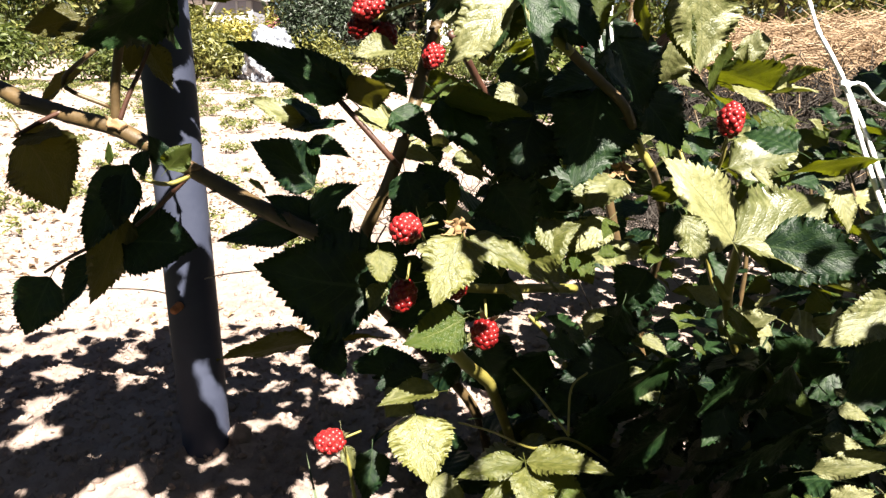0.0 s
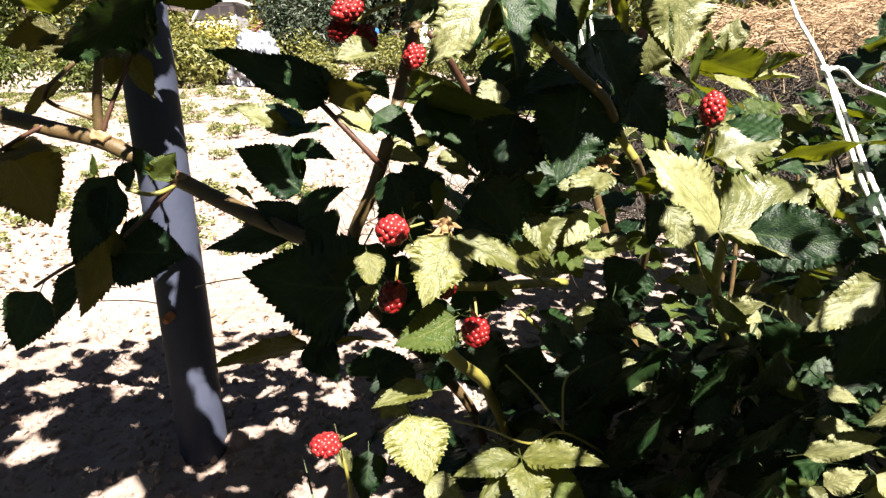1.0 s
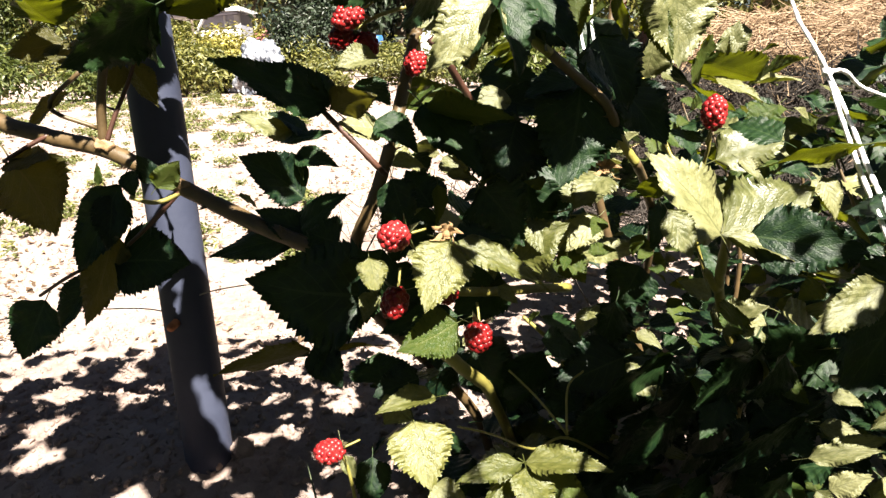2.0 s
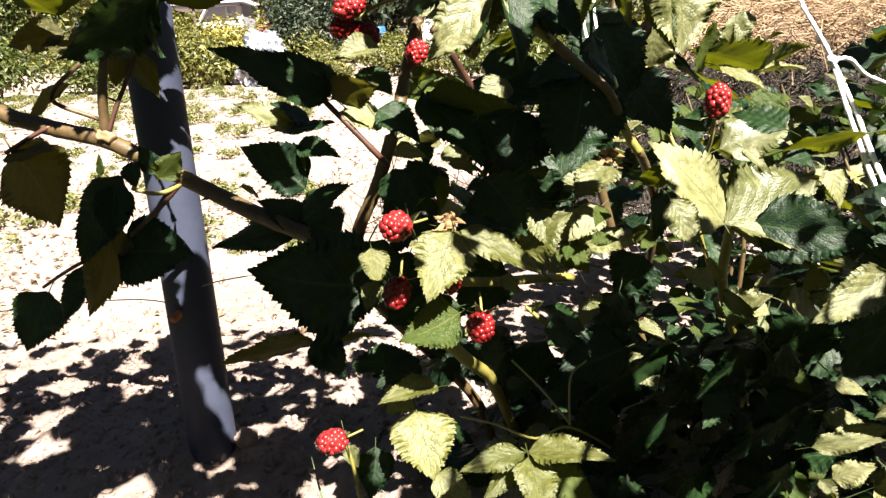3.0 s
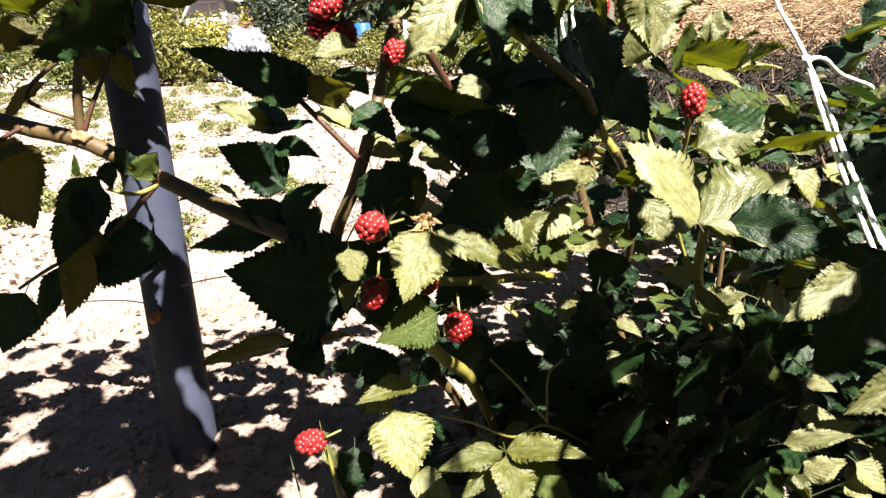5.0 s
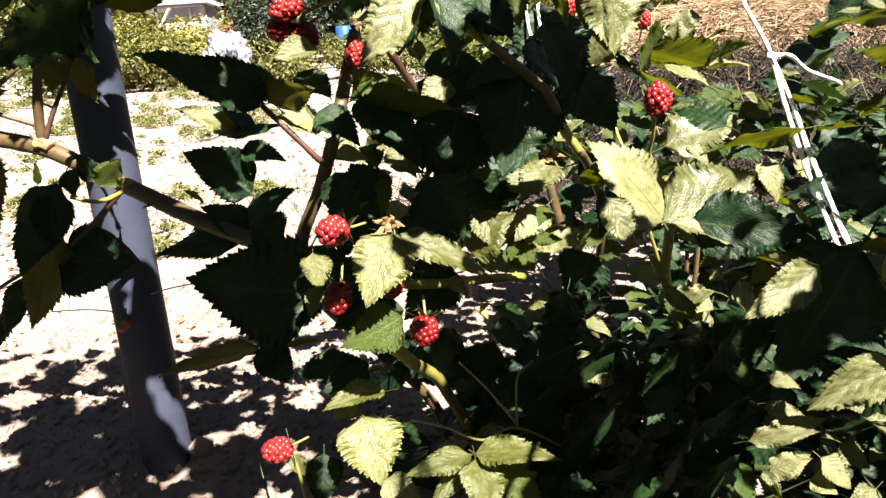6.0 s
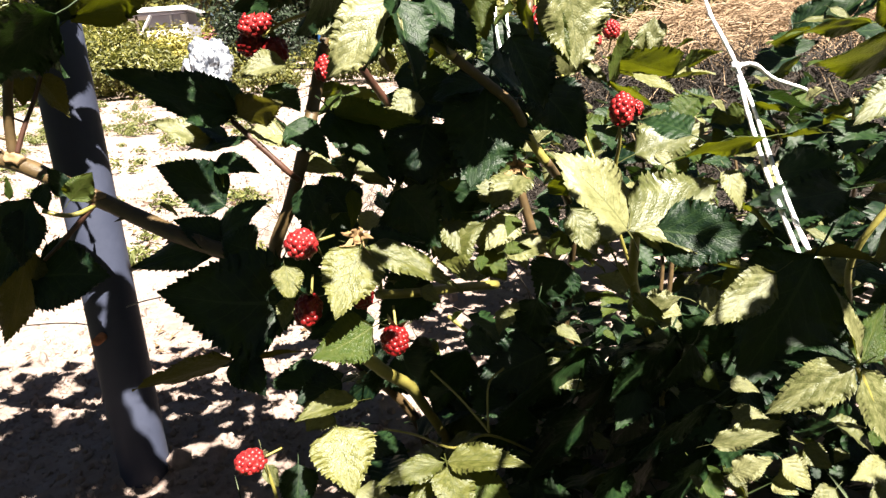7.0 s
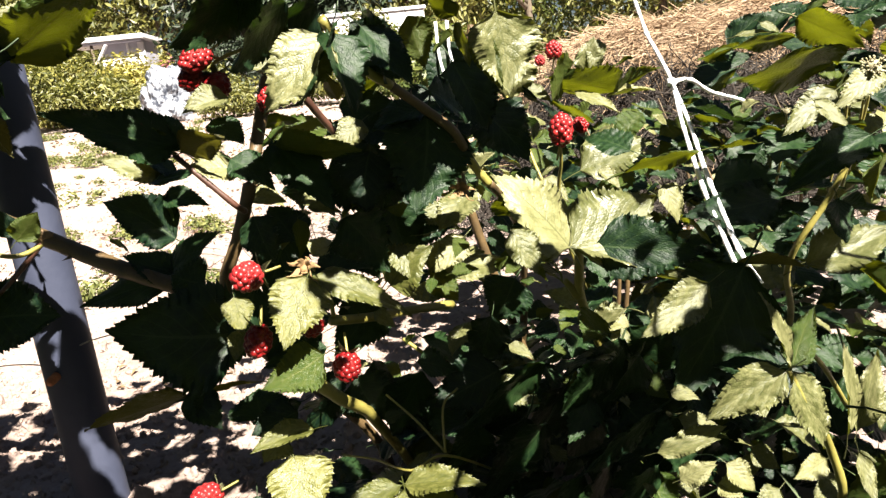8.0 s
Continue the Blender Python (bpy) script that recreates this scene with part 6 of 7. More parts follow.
# spots to be kept in shade by added leaves out of view
SHADED_A = (
    (0.182, 0.623, 0.299), (-0.690, 1.022, 0.015), (-0.426, 1.447, -0.003), (-0.338, 1.414, 0.004), (0.069, 0.470, 0.643), (0.072, 0.479, 0.623),
    (0.103, 0.480, 0.599), (0.105, 0.484, 0.581), (0.176, 0.525, 0.629), (0.205, 0.559, 0.496), (0.366, 0.503, 0.420), (0.095, 0.504, 0.334),
    (0.022, 0.496, 0.394), (-0.493, 0.788, 0.288), (0.134, 0.584, 0.427), (0.026, 0.490, 0.389), (-0.580, 1.040, 0.020), (-0.107, 1.301, 0.009),
    (0.164, 0.507, 0.611), (0.144, 0.493, 0.608), (0.831, 0.979, 0.347), (0.411, 0.479, 0.413), (-0.464, 0.809, 0.037), (-0.675, 1.121, 0.007),
    (-0.497, 0.932, 0.032), (-0.723, 1.352, 0.001), (-0.639, 1.392, 0.006), (-0.258, 0.768, 0.032), (-0.243, 0.647, 0.614), (-0.265, 0.635, 0.610),
    (0.185, 0.558, 0.487), (0.132, 0.589, 0.372), (0.083, 0.529, 0.515))
SHADED_B = (
    (-0.227, 0.742, 0.031), (-0.241, 0.867, 0.053), (0.552, 0.507, 0.372), (-0.716, 1.119, 0.011), (0.103, 0.489, 0.599), (0.466, 0.558, 0.441),
    (-0.285, 0.738, 0.037), (0.169, 1.454, 0.004), (0.134, 0.566, 0.489), (0.298, 0.714, 0.335), (0.186, 0.563, 0.519), (0.201, 0.610, 0.293),
    (0.297, 0.518, 0.267), (-0.751, 1.109, 0.018), (-0.322, 0.755, 0.036), (0.030, 0.493, 0.379), (-0.085, 0.523, 0.591), (-0.059, 0.712, 0.439),
    (0.248, 0.465, 0.441), (0.522, 0.679, 0.213), (0.246, 1.809, 0.005), (-0.195, 1.501, -0.005), (0.147, 1.331, 0.009), (0.195, 1.475, 0.002),
    (0.071, 0.489, 0.624), (1.277, 1.537, 0.002))


def shade_leaf(plant, below, rise, size, kind="green"):
    """An added shading leaf, out of view between the sun and a place below it, its blade turned to the light, where it
    leaves the gaps open.
    """
    c = Vector(below) - SUN_WAY * rise
    side = SUN_WAY.cross(Vector((0, 0, 1))).normalized()
    while size > 0.018:
        if lets_sun(c, size * 0.34):
            leaf(plant, c - side * size * 0.5, c + side * size * 0.5, size * 0.8, -SUN_WAY + Vector((0.1, 0.1, 0.2)), kind, 2, sprout=True)
            return
        size *= 0.8


# bush added out of view to carry the shading leaves
bush_k = thing("bramble_bush", (0.30, -0.30, 0.0), "unseen tall bramble whose broad leaves are added to shade the row", "bramble", "brambles in the row")
for x, y, h in ((0.37, -0.32, 0.85), (0.385, -0.30, 0.9)):
    cane(bush_k, ((x, y, -0.05), (x + 0.03, y - 0.02, h * 0.7), (x - 0.02, y + 0.2, h + 0.04), (x - 0.06, y + 0.5, h)), 0.0065, 0.0016, CANE_BROWN)
shade_leaf(bush_k, (0.1900, 0.5600, 0.5050), 0.26, 0.085)
shade_leaf(bush_k, (0.1740, 0.5700, 0.5300), 0.24, 0.075)
shade_leaf(bush_k, (0.0820, 0.5400, 0.5130), 0.27, 0.075)
shade_leaf(bush_k, (0.1280, 0.6000, 0.4940), 0.34, 0.085)
shade_leaf(bush_k, (0.1210, 0.6100, 0.4360), 0.44, 0.085)
shade_leaf(bush_k, (-0.0280, 0.5700, 0.3690), 0.46, 0.085)
shade_leaf(bush_k, (-0.0660, 0.5600, 0.3580), 0.46, 0.085)
shade_leaf(bush_k, (0.3880, 0.4900, 0.4310), 0.36, 0.085)
shade_leaf(bush_k, (0.3940, 0.4250, 0.3670), 0.42, 0.09)
shade_leaf(bush_k, (0.4060, 0.4200, 0.3400), 0.44, 0.09)
shade_leaf(bush_k, (0.2840, 0.7100, 0.3240), 0.52, 0.09)
# loose leaves placed out of view to shade two berries
for spot, wide in (((0.0240, 0.5020, 0.3830), 0.017), ((0.0850, 0.5090, 0.3450), 0.013)):
    c = Vector(spot) - SUN_WAY * 0.5
    leaf(bush_k, c + Vector((-wide, 0, 0)), c + Vector((wide, 0, 0)), wide * 1.5, -SUN_WAY, "green", 2, sprout=True)
# another, set to shade a leaf at the top
c = Vector((0.0520, 0.5900, 0.6690)) - SUN_WAY * 0.16
leaf(bush_k, c + Vector((-0.035, 0, 0)), c + Vector((0.035, 0, 0)), 0.06, -SUN_WAY, "green", 2, sprout=True)
for spot, size in (((0.0250, 0.4950, 0.3880), 0.030), ((0.0900, 0.5050, 0.3530), 0.024), ((0.3740, 0.4200, 0.3440), 0.060), ((0.4120, 0.4300, 0.3710), 0.060), ((0.4140, 0.4200, 0.3300), 0.055)):
    shade_leaf(bush_k, spot, 0.44, size)
shade_leaf(bush_a, (-0.2440, 0.6500, 0.6220), 0.26, 0.09)
shade_leaf(bush_a, (-0.2880, 0.8300, 0.5980), 0.42, 0.10)
shade_leaf(bush_a, (-0.2870, 0.8300, 0.5420), 0.42, 0.10)
shade_leaf(bush_a, (-0.2860, 0.7400, 0.3590), 0.50, 0.09)
shade_leaf(bush_a, (-0.0780, 0.5300, 0.5850), 0.26, 0.09)
shade_leaf(bush_a, (-0.0550, 0.5700, 0.5640), 0.28, 0.09)
shade_leaf(bush_a, (-0.2790, 0.8300, 0.2170), 0.62, 0.07)
shade_leaf(bush_a, (-0.3180, 0.8400, 0.0640), 0.80, 0.08)
for spot, rise in (((-0.2660, 0.8350, 0.2724), 0.78), ((-0.2814, 0.8350, 0.2485), 0.82), ((-0.2571, 0.8380, 0.3116), 0.73), ((-0.2681, 0.8380, 0.2127), 0.86), ((-0.3077, 0.8400, 0.0632), 1.06), ((-0.2817, 0.8400, 0.0428), 1.09), ((-0.4166, 0.7900, 0.5411), 0.43), ((-0.3794, 0.7800, 0.5295), 0.44), ((-0.2842, 0.7500, 0.4966), 0.48), ((-0.1847, 0.7250, 0.4444), 0.55), ((-0.1506, 0.7100, 0.4253), 0.58)):
    shade_leaf(bush_a, spot, rise, 0.07)
for spot in SHADED_A + SHADED_B:
    shade_leaf(bush_a if spot[0] < 0 else bush_k, spot, max(0.16, (0.80 - spot[2]) / 0.75), 0.05)
for spot in ((-0.564, 0.857, 0.000), (-0.505, 0.858, 0.000), (-0.425, 0.832, 0.000), (-0.700, 1.083, 0.000), (-0.578, 0.837, 0.000), (-0.159, 1.366, 0.000), (-0.111, 1.392, 0.000)):
    shade_leaf(bush_a, spot, 1.06, 0.085)
# unseen leaf placed to shade one dark leaf by the post
c = Vector((-0.1370, 0.7500, 0.4650)) - SUN_WAY * 0.36
leaf(bush_a, c + Vector((-0.035, 0, 0)), c + Vector((0.035, 0, 0)), 0.06, -SUN_WAY, "green", 2, sprout=True)
for spot, size in (((-0.2970, 0.8300, 0.6450), 0.085), ((-0.2880, 0.8300, 0.5980), 0.085), ((-0.2830, 0.8300, 0.5520), 0.080), ((-0.3080, 0.8300, 0.5260), 0.070)):
    shade_leaf(bush_a, spot, 0.40, size)
# shading leaves added above every dark leaf
rnd = random.Random(72)
for b, t, wide, facing in DEEP_LEAVES:
    if 0.38 < b.y < 0.95:
        side = (t - b).cross(facing).normalized() * wide
        for u, v in ((0.2, -0.15), (0.25, 0.2), (0.5, -0.3), (0.5, 0.0), (0.5, 0.3), (0.8, -0.1), (0.8, 0.15)):
            spot = b + (t - b) * u + side * v
            size = min(0.07, max(0.03, max(wide, (t - b).length) * 0.55)) * rnd.uniform(0.8, 1.1)
            shade_leaf(bush_a if spot.x < 0.05 else bush_k, spot, max(0.1, (0.74 + rnd.uniform(0, 0.16) - spot.z) / 0.75), size)
# and above the soil to the left, to darken it
rnd = random.Random(74)
for k in range(34):
    x = rnd.uniform(-0.80, -0.40)
    shade_leaf(bush_a, (x, rnd.uniform(0.72, 1.02), 0.02), rnd.uniform(1.0, 1.2), rnd.uniform(0.05, 0.09))
# and above the depth of the row
rnd = random.Random(71)
for k in range(150):
    z = rnd.uniform(0.05, 0.30)
    shade_leaf(bush_k, (rnd.uniform(0.16, 0.48), rnd.uniform(0.52, 0.76), z), (0.72 + rnd.uniform(0, 0.16) - z) / 0.75, rnd.uniform(0.04, 0.08))

# shading leaves added for the soil behind the row
for spot in ((0.205, 1.352, 0.02), (0.223, 1.251, 0.02), (0.181, 1.429, 0.02), (0.186, 1.227, 0.02), (0.271, 1.340, 0.02),
             (0.142, 1.448, 0.02), (0.179, 1.325, 0.02), (0.162, 1.562, 0.02), (0.075, 1.334, 0.02), (-0.107, 1.226, 0.02), (-0.073, 1.359, 0.02), (-0.033, 1.521, 0.02), (-0.129, 1.146, 0.02)):
    shade_leaf(bush_k, spot, 1.05, 0.06)

# bush added above the view for dappled shade on the dense growth
bush_n = thing("bramble_bush", (1.05, 0.55, 0.0), "unseen tall bramble added high up to shade the dense bush", "bramble", "brambles in the row")
for x, y in ((1.10, 0.50), (1.20, 0.70)):
    cane(bush_n, ((x, y, -0.05), (x + 0.03, y - 0.02, 0.6), (x - 0.06, y + 0.15, 0.93), (x - 0.35, y + 0.35, 0.86)), 0.0065, 0.0016, CANE_BROWN)
rnd = random.Random(73)
for k in range(52):
    spot = Vector((rnd.uniform(0.40, 1.15), rnd.uniform(0.88, 1.55), rnd.uniform(0.30, 0.48)))
    shade_leaf(bush_n, spot, (0.80 + rnd.uniform(0, 0.12) - spot.z) / 0.75, rnd.uniform(0.06, 0.095))


# ---- straw heap ----
STRAW = surface("straw", ((0.25, (0.065, 0.040, 0.024)), (0.5, (0.24, 0.160, 0.096)), (0.75, (0.40, 0.288, 0.183))), 22, 0.7, 0.2)
# brown litter, its colour darkened for the shaded hollow below the straw
HEAP = surface("darkened_litter", ((0.2, (0.006, 0.004, 0.003)), (0.7, (0.024, 0.016, 0.010))), 14, 0.95, 0.8, 60, distance=0.02)


def heap_height(x, y):
    u, v = (x - 2.15) / 1.55, (y - 3.3) / 0.9
    q = u * u * abs(u) + v * v + 0.25 * noise.noise(Vector((x * 1.3, y * 1.3, 3)))
    return 0.76 * max(0.0, 1 - q) ** 0.7 if q < 1 else 0.0


heap = thing("straw_heap", (2.1, 3.2, 0), "heap of dry pale straw and cut stems", "straw")
bm = bmesh.new()
nx, ny = 56, 36
grid = [[bm.verts.new((0.45 + 3.4 * i / nx, 2.25 + 2.1 * j / ny, heap_height(0.45 + 3.4 * i / nx, 2.25 + 2.1 * j / ny) - 0.05
                       + 0.05 * noise.noise(Vector((i * 0.4, j * 0.4, 0))))) for i in range(nx + 1)] for j in range(ny + 1)]
for j in range(ny):
    for i in range(nx):
        bm.faces.new((grid[j][i], grid[j][i + 1], grid[j + 1][i + 1], grid[j + 1][i]))
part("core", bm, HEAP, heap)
rnd = random.Random(9)
vs, fs = [], []
for _ in range(26000):
    x, y = rnd.uniform(0.5, 3.8), rnd.uniform(2.3, 4.2)
    if heap_height(x, y) == 0:
        continue
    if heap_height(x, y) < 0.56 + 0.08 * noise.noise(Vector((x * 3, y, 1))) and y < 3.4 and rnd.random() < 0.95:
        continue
    p = Vector((x, y, heap_height(x, y) + rnd.uniform(-0.02, 0.07)))
    a = rnd.gauss(-0.4, 1.3)
    way = Vector((math.cos(a), math.sin(a) * 0.6, rnd.uniform(-0.5, 0.4))).normalized()
    side = way.cross(Vector((rnd.uniform(-1, 1), rnd.uniform(-1, 1), 1))).normalized()
    up = way.cross(side)
    long, r = rnd.uniform(0.08, 0.34), rnd.uniform(0.0008, 0.0022)
    bend = rnd.uniform(-1.6, 1.6) * long
    o = len(vs)
    for k in range(5):
        u = k / 4
        c = p + way * long * (u - 0.5) + side * bend * (u - 0.5) ** 2 * 2 - Vector((0, 0, 1)) * abs(bend) * (u - 0.5) ** 2
        vs += [tuple(c + side * r), tuple(c - side * r * 0.5 + up * r * 0.87), tuple(c - side * r * 0.5 - up * r * 0.87)]
    for k in range(4):
        for q in range(3):
            fs.append((o + 3 * k + q, o + 3 * k + (q + 1) % 3, o + 3 * k + 3 + (q + 1) % 3, o + 3 * k + 3 + q))
me = bpy.data.meshes.new("straw")
me.from_pydata(vs, [], fs)
tagged(part("straw", me, STRAW, heap), kind="stuff")
# dry brown stems with the hollow's shade put into their colour
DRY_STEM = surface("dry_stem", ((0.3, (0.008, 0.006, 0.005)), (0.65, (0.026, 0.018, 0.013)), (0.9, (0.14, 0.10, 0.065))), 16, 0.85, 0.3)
vs, fs = [], []
for _ in range(6500):
    x, y = rnd.gauss(1.8, 0.75), 2.95 - abs(rnd.gauss(0, 0.42))
    h = heap_height(x, y)
    if h > 0.48:
        continue
    p = Vector((x, y, (h if h > 0 else ground_height(x, y)) + rnd.uniform(0.0, 0.09)))
    way = Vector((rnd.gauss(0, 0.7), rnd.gauss(0, 0.5), rnd.gauss(-0.1, 0.6))).normalized()
    side = way.orthogonal().normalized()
    up = way.cross(side)
    long, r = rnd.uniform(0.10, 0.36), rnd.uniform(0.0008, 0.0022)
    bend = rnd.uniform(-0.8, 0.8) * long
    o = len(vs)
    for k in range(4):
        u = k / 3
        c = p + way * long * (u - 0.5) + side * bend * (u - 0.5) ** 2
        c.z = max(c.z, 0.003)
        vs += [tuple(c + side * r), tuple(c - side * r * 0.5 + up * r * 0.87), tuple(c - side * r * 0.5 - up * r * 0.87)]
    for k in range(3):
        for q in range(3):
            fs.append((o + 3 * k + q, o + 3 * k + (q + 1) % 3, o + 3 * k + 3 + (q + 1) % 3, o + 3 * k + 3 + q))
me = bpy.data.meshes.new("dry_stem")
me.from_pydata(vs, [], fs)
tagged(part("dry_stem", me, DRY_STEM, heap, "tangle of dry brown stems, darkened for the shaded hollow"), kind="stuff")


# ---- plants of the open plot ----
def clump_mesh(seed, leaves, spread, height, size, mat, squash=1.0, bottom=0.0):
    """A crown of many small separate leaves, thinner towards its uneven rim."""
    rnd = random.Random(seed)
    vs, fs = [], []
    lobes = [(Vector((rnd.uniform(-1, 1) * spread * 0.6, rnd.uniform(-1, 1) * spread * 0.6, rnd.uniform(0.35, 0.8) * height)), rnd.uniform(0.35, 0.65)) for _ in range(7)]
    for _ in range(leaves):
        c, r = lobes[rnd.randrange(7)]
        d = Vector((rnd.gauss(0, 1), rnd.gauss(0, 1), rnd.gauss(0, 1))).normalized() * rnd.random() ** 0.45
        p = c + Vector((d.x * spread * r, d.y * spread * r * squash, d.z * height * r * 0.9))
        p.z = max(bottom, p.z)
        n = (d + Vector((rnd.uniform(-1, 1), rnd.uniform(-1, 1), rnd.uniform(0, 1.4)))).normalized()
        a = n.orthogonal().normalized()
        a = Matrix.Rotation(rnd.uniform(0, 6.3), 3, n) @ a
        b = n.cross(a)
        s = size * rnd.uniform(0.6, 1.3)
        o = len(vs)
        vs += [tuple(p - a * s), tuple(p + b * s * 0.42 + n * s * 0.1), tuple(p + a * s - n * s * 0.15), tuple(p - b * s * 0.42 + n * s * 0.1)]
        fs.append((o, o + 1, o + 2, o + 3))
    data = bpy.data.meshes.new("foliage")
    data.from_pydata(vs, [], fs)
    data.materials.append(mat)
    return data


def foliage_material(name, dark, light, glow, share=0.3):
    m, nodes, links, bsdf = material(name)
    geo = nodes.new("ShaderNodeNewGeometry")
    r = ramp(nodes, ((0.1, dark), (0.9, light)))
    links.new(geo.outputs["Random Per Island"], r.inputs["Fac"])
    links.new(r.outputs["Color"], bsdf.inputs["Base Color"])
    bsdf.inputs["Roughness"].default_value = 0.5
    tr = nodes.new("ShaderNodeBsdfTranslucent")
    tr.inputs["Color"].default_value = (*glow, 1)
    ms = nodes.new("ShaderNodeMixShader")
    ms.inputs[0].default_value = share
    links.new(bsdf.outputs[0], ms.inputs[1])
    links.new(tr.outputs[0], ms.inputs[2])
    links.new(ms.outputs[0], nodes["Material Output"].inputs["Surface"])
    return m


FOL_GREEN = foliage_material("foliage_green", (0.026, 0.041, 0.008), (0.092, 0.105, 0.024), (0.12, 0.16, 0.02))
# leaf colour darkened to carry the shrubs' and trees' own shade
FOL_SHADE = foliage_material("foliage_shade", (0.00744, 0.0136, 0.00744), (0.0217, 0.0341, 0.0155), (0.0186, 0.031, 0.0062), 0.15)
FOL_YELLOW = foliage_material("foliage_yellow", (0.13, 0.122, 0.026), (0.30, 0.255, 0.055), (0.22, 0.20, 0.02))
FOL_PINK = foliage_material("foliage_pink", (0.217, 0.062, 0.0868), (0.384, 0.174, 0.198), (0.248, 0.062, 0.0744))
FOL_WEED = foliage_material("foliage_weed", (0.055, 0.070, 0.018), (0.150, 0.150, 0.045), (0.15, 0.18, 0.02))
FOL_OLIVE = foliage_material("foliage_olive", (0.042, 0.048, 0.009), (0.145, 0.138, 0.034), (0.13, 0.14, 0.02))
BARK = surface("bark", ((0.2, (0.0434, 0.031, 0.0217)), (0.7, (0.105, 0.0806, 0.0558))), 20, 0.9, 0.6)


def shrub(name, place, spread, height, leaves, size, mat, label, category, group="", seed=1, stems=5, squash=1.0):
    ob = thing(name, place, label, category, group)
    me = clump_mesh(seed, leaves, spread, height, size, mat, squash, 0.02)
    crown = part("crown", me, None, ob)
    crown.matrix_basis = Matrix.Translation(place)
    rnd = random.Random(seed + 100)
    for _ in range(stems):
        a = rnd.uniform(0, math.tau)
        tip = Vector((math.cos(a) * spread * 0.5, math.sin(a) * spread * 0.5, height * rnd.uniform(0.5, 0.8)))
        o = Vector(place)
        part("stem", tube((o + Vector((0, 0, -0.05)), o + tip * 0.45 + Vector((0, 0, 0.05 * height)), o + tip), 0.02 * height, 0.006 * height, 4, 6), BARK, ob)
    return ob


LITTER = foliage_material("dry_litter", (0.05, 0.030, 0.016), (0.20, 0.13, 0.075), (0.10, 0.06, 0.02), 0.1)
rnd = random.Random(88)
vs, fs = [], []
for _ in range(9000):
    y = 1.4 + 11 * rnd.random() ** 1.3
    x = rnd.uniform(-0.85, 0.05) * y
    if noise.noise(Vector((x * 1.1, y * 0.8, 7))) < rnd.uniform(-0.35, 0.25):
        continue
    p = Vector((x, y, ground_height(x, y) + 0.006))
    a, q = rnd.uniform(0, 6.3), rnd.uniform(0.006, 0.02) * (0.6 + 0.12 * y)
    u = Vector((math.cos(a), math.sin(a), rnd.uniform(-0.3, 0.5))) * q
    v = Vector((-math.sin(a), math.cos(a), rnd.uniform(-0.3, 0.5))) * q * rnd.uniform(0.25, 0.6)
    up = Vector((0, 0, q * 0.5))
    o = len(vs)
    vs += [tuple(p - u), tuple(p + v + up), tuple(p + u), tuple(p - v + up)]
    fs.append((o, o + 1, o + 2, o + 3))
me = bpy.data.meshes.new("dry_litter")
me.from_pydata(vs, [], fs)
me.materials.append(LITTER)
tagged(new("dry_litter", me), "scattered dry brown leaves and bits on the sandy soil", "litter", kind="stuff")
tagged(new("soil_clods", clods(4200, -1.6, 3.2, 1.3, 1.2, 0.004, 0.022, 6)), "scattered clods of dry soil over the plot", "soil", kind="stuff")
WEEDS = []
for k in range(4):
    ob = shrub("weed", (0.0, 0.0, 0.0), (0.13, 0.09, 0.16, 0.08)[k], (0.08, 0.06, 0.11, 0.06)[k], (150, 90, 230, 70)[k], 0.017, FOL_WEED, "low green weed in the dry sandy soil", "weed", "weeds on the plot", 60 + k, 2)
    WEEDS.append(ob)
rnd = random.Random(77)
for k in range(190):
    y = 2.9 + 8.6 * rnd.random() ** 0.75 if k > 16 else rnd.uniform(2.1, 3.4)
    x = rnd.uniform(-0.72, -0.17) * y
    m = pose(x, y, ground_height(x, y), 0, 0, rnd.uniform(0, 360))
    size = rnd.uniform(0.5, 1.1) * (0.7 + 0.06 * y)
    c = WEEDS[k] if k < 4 else copy_thing(WEEDS[k % 4], m)
    c.matrix_basis = m @ Matrix.Diagonal((size, size, size, 1))

# ---- far side of the plot ----
SHRUBS = "shrubs along the plot"


def at(x, y):
    return (x, y, ground_height(x, y))


shrub("hedge_shrub", at(-7.4, 12.0), 0.9, 1.0, 3200, 0.060, FOL_GREEN, "rounded leafy green garden shrub in the sun", "shrub", SHRUBS, 201)
shrub("hedge_shrub", at(-9.0, 12.4), 0.9, 1.0, 3000, 0.060, FOL_GREEN, "rounded leafy green garden shrub in the sun", "shrub", SHRUBS, 202)
shrub("hedge_shrub", at(-6.0, 12.6), 0.7, 0.7, 2200, 0.055, FOL_GREEN, "low leafy green garden shrub in the sun", "shrub", SHRUBS, 203)
shrub("hedge_shrub", at(-4.4, 12.6), 0.8, 0.85, 2800, 0.055, FOL_OLIVE, "dry olive-green shrub beside the sandy plot", "shrub", SHRUBS, 204)
shrub("hedge_shrub", at(-5.2, 14.6), 1.1, 0.95, 3600, 0.055, FOL_YELLOW, "tall yellow-flowering shrub below the shed wall", "shrub", SHRUBS, 205)
shrub("hedge_shrub", at(-7.2, 14.8), 1.2, 0.95, 3600, 0.055, FOL_OLIVE, "dry olive-green shrub below the shed wall", "shrub", SHRUBS, 206)
shrub("hedge_shrub", at(-6.2, 17.2), 1.3, 1.0, 3600, 0.06, FOL_YELLOW, "tall yellow-flowering shrub below the shed wall", "shrub", SHRUBS, 210)
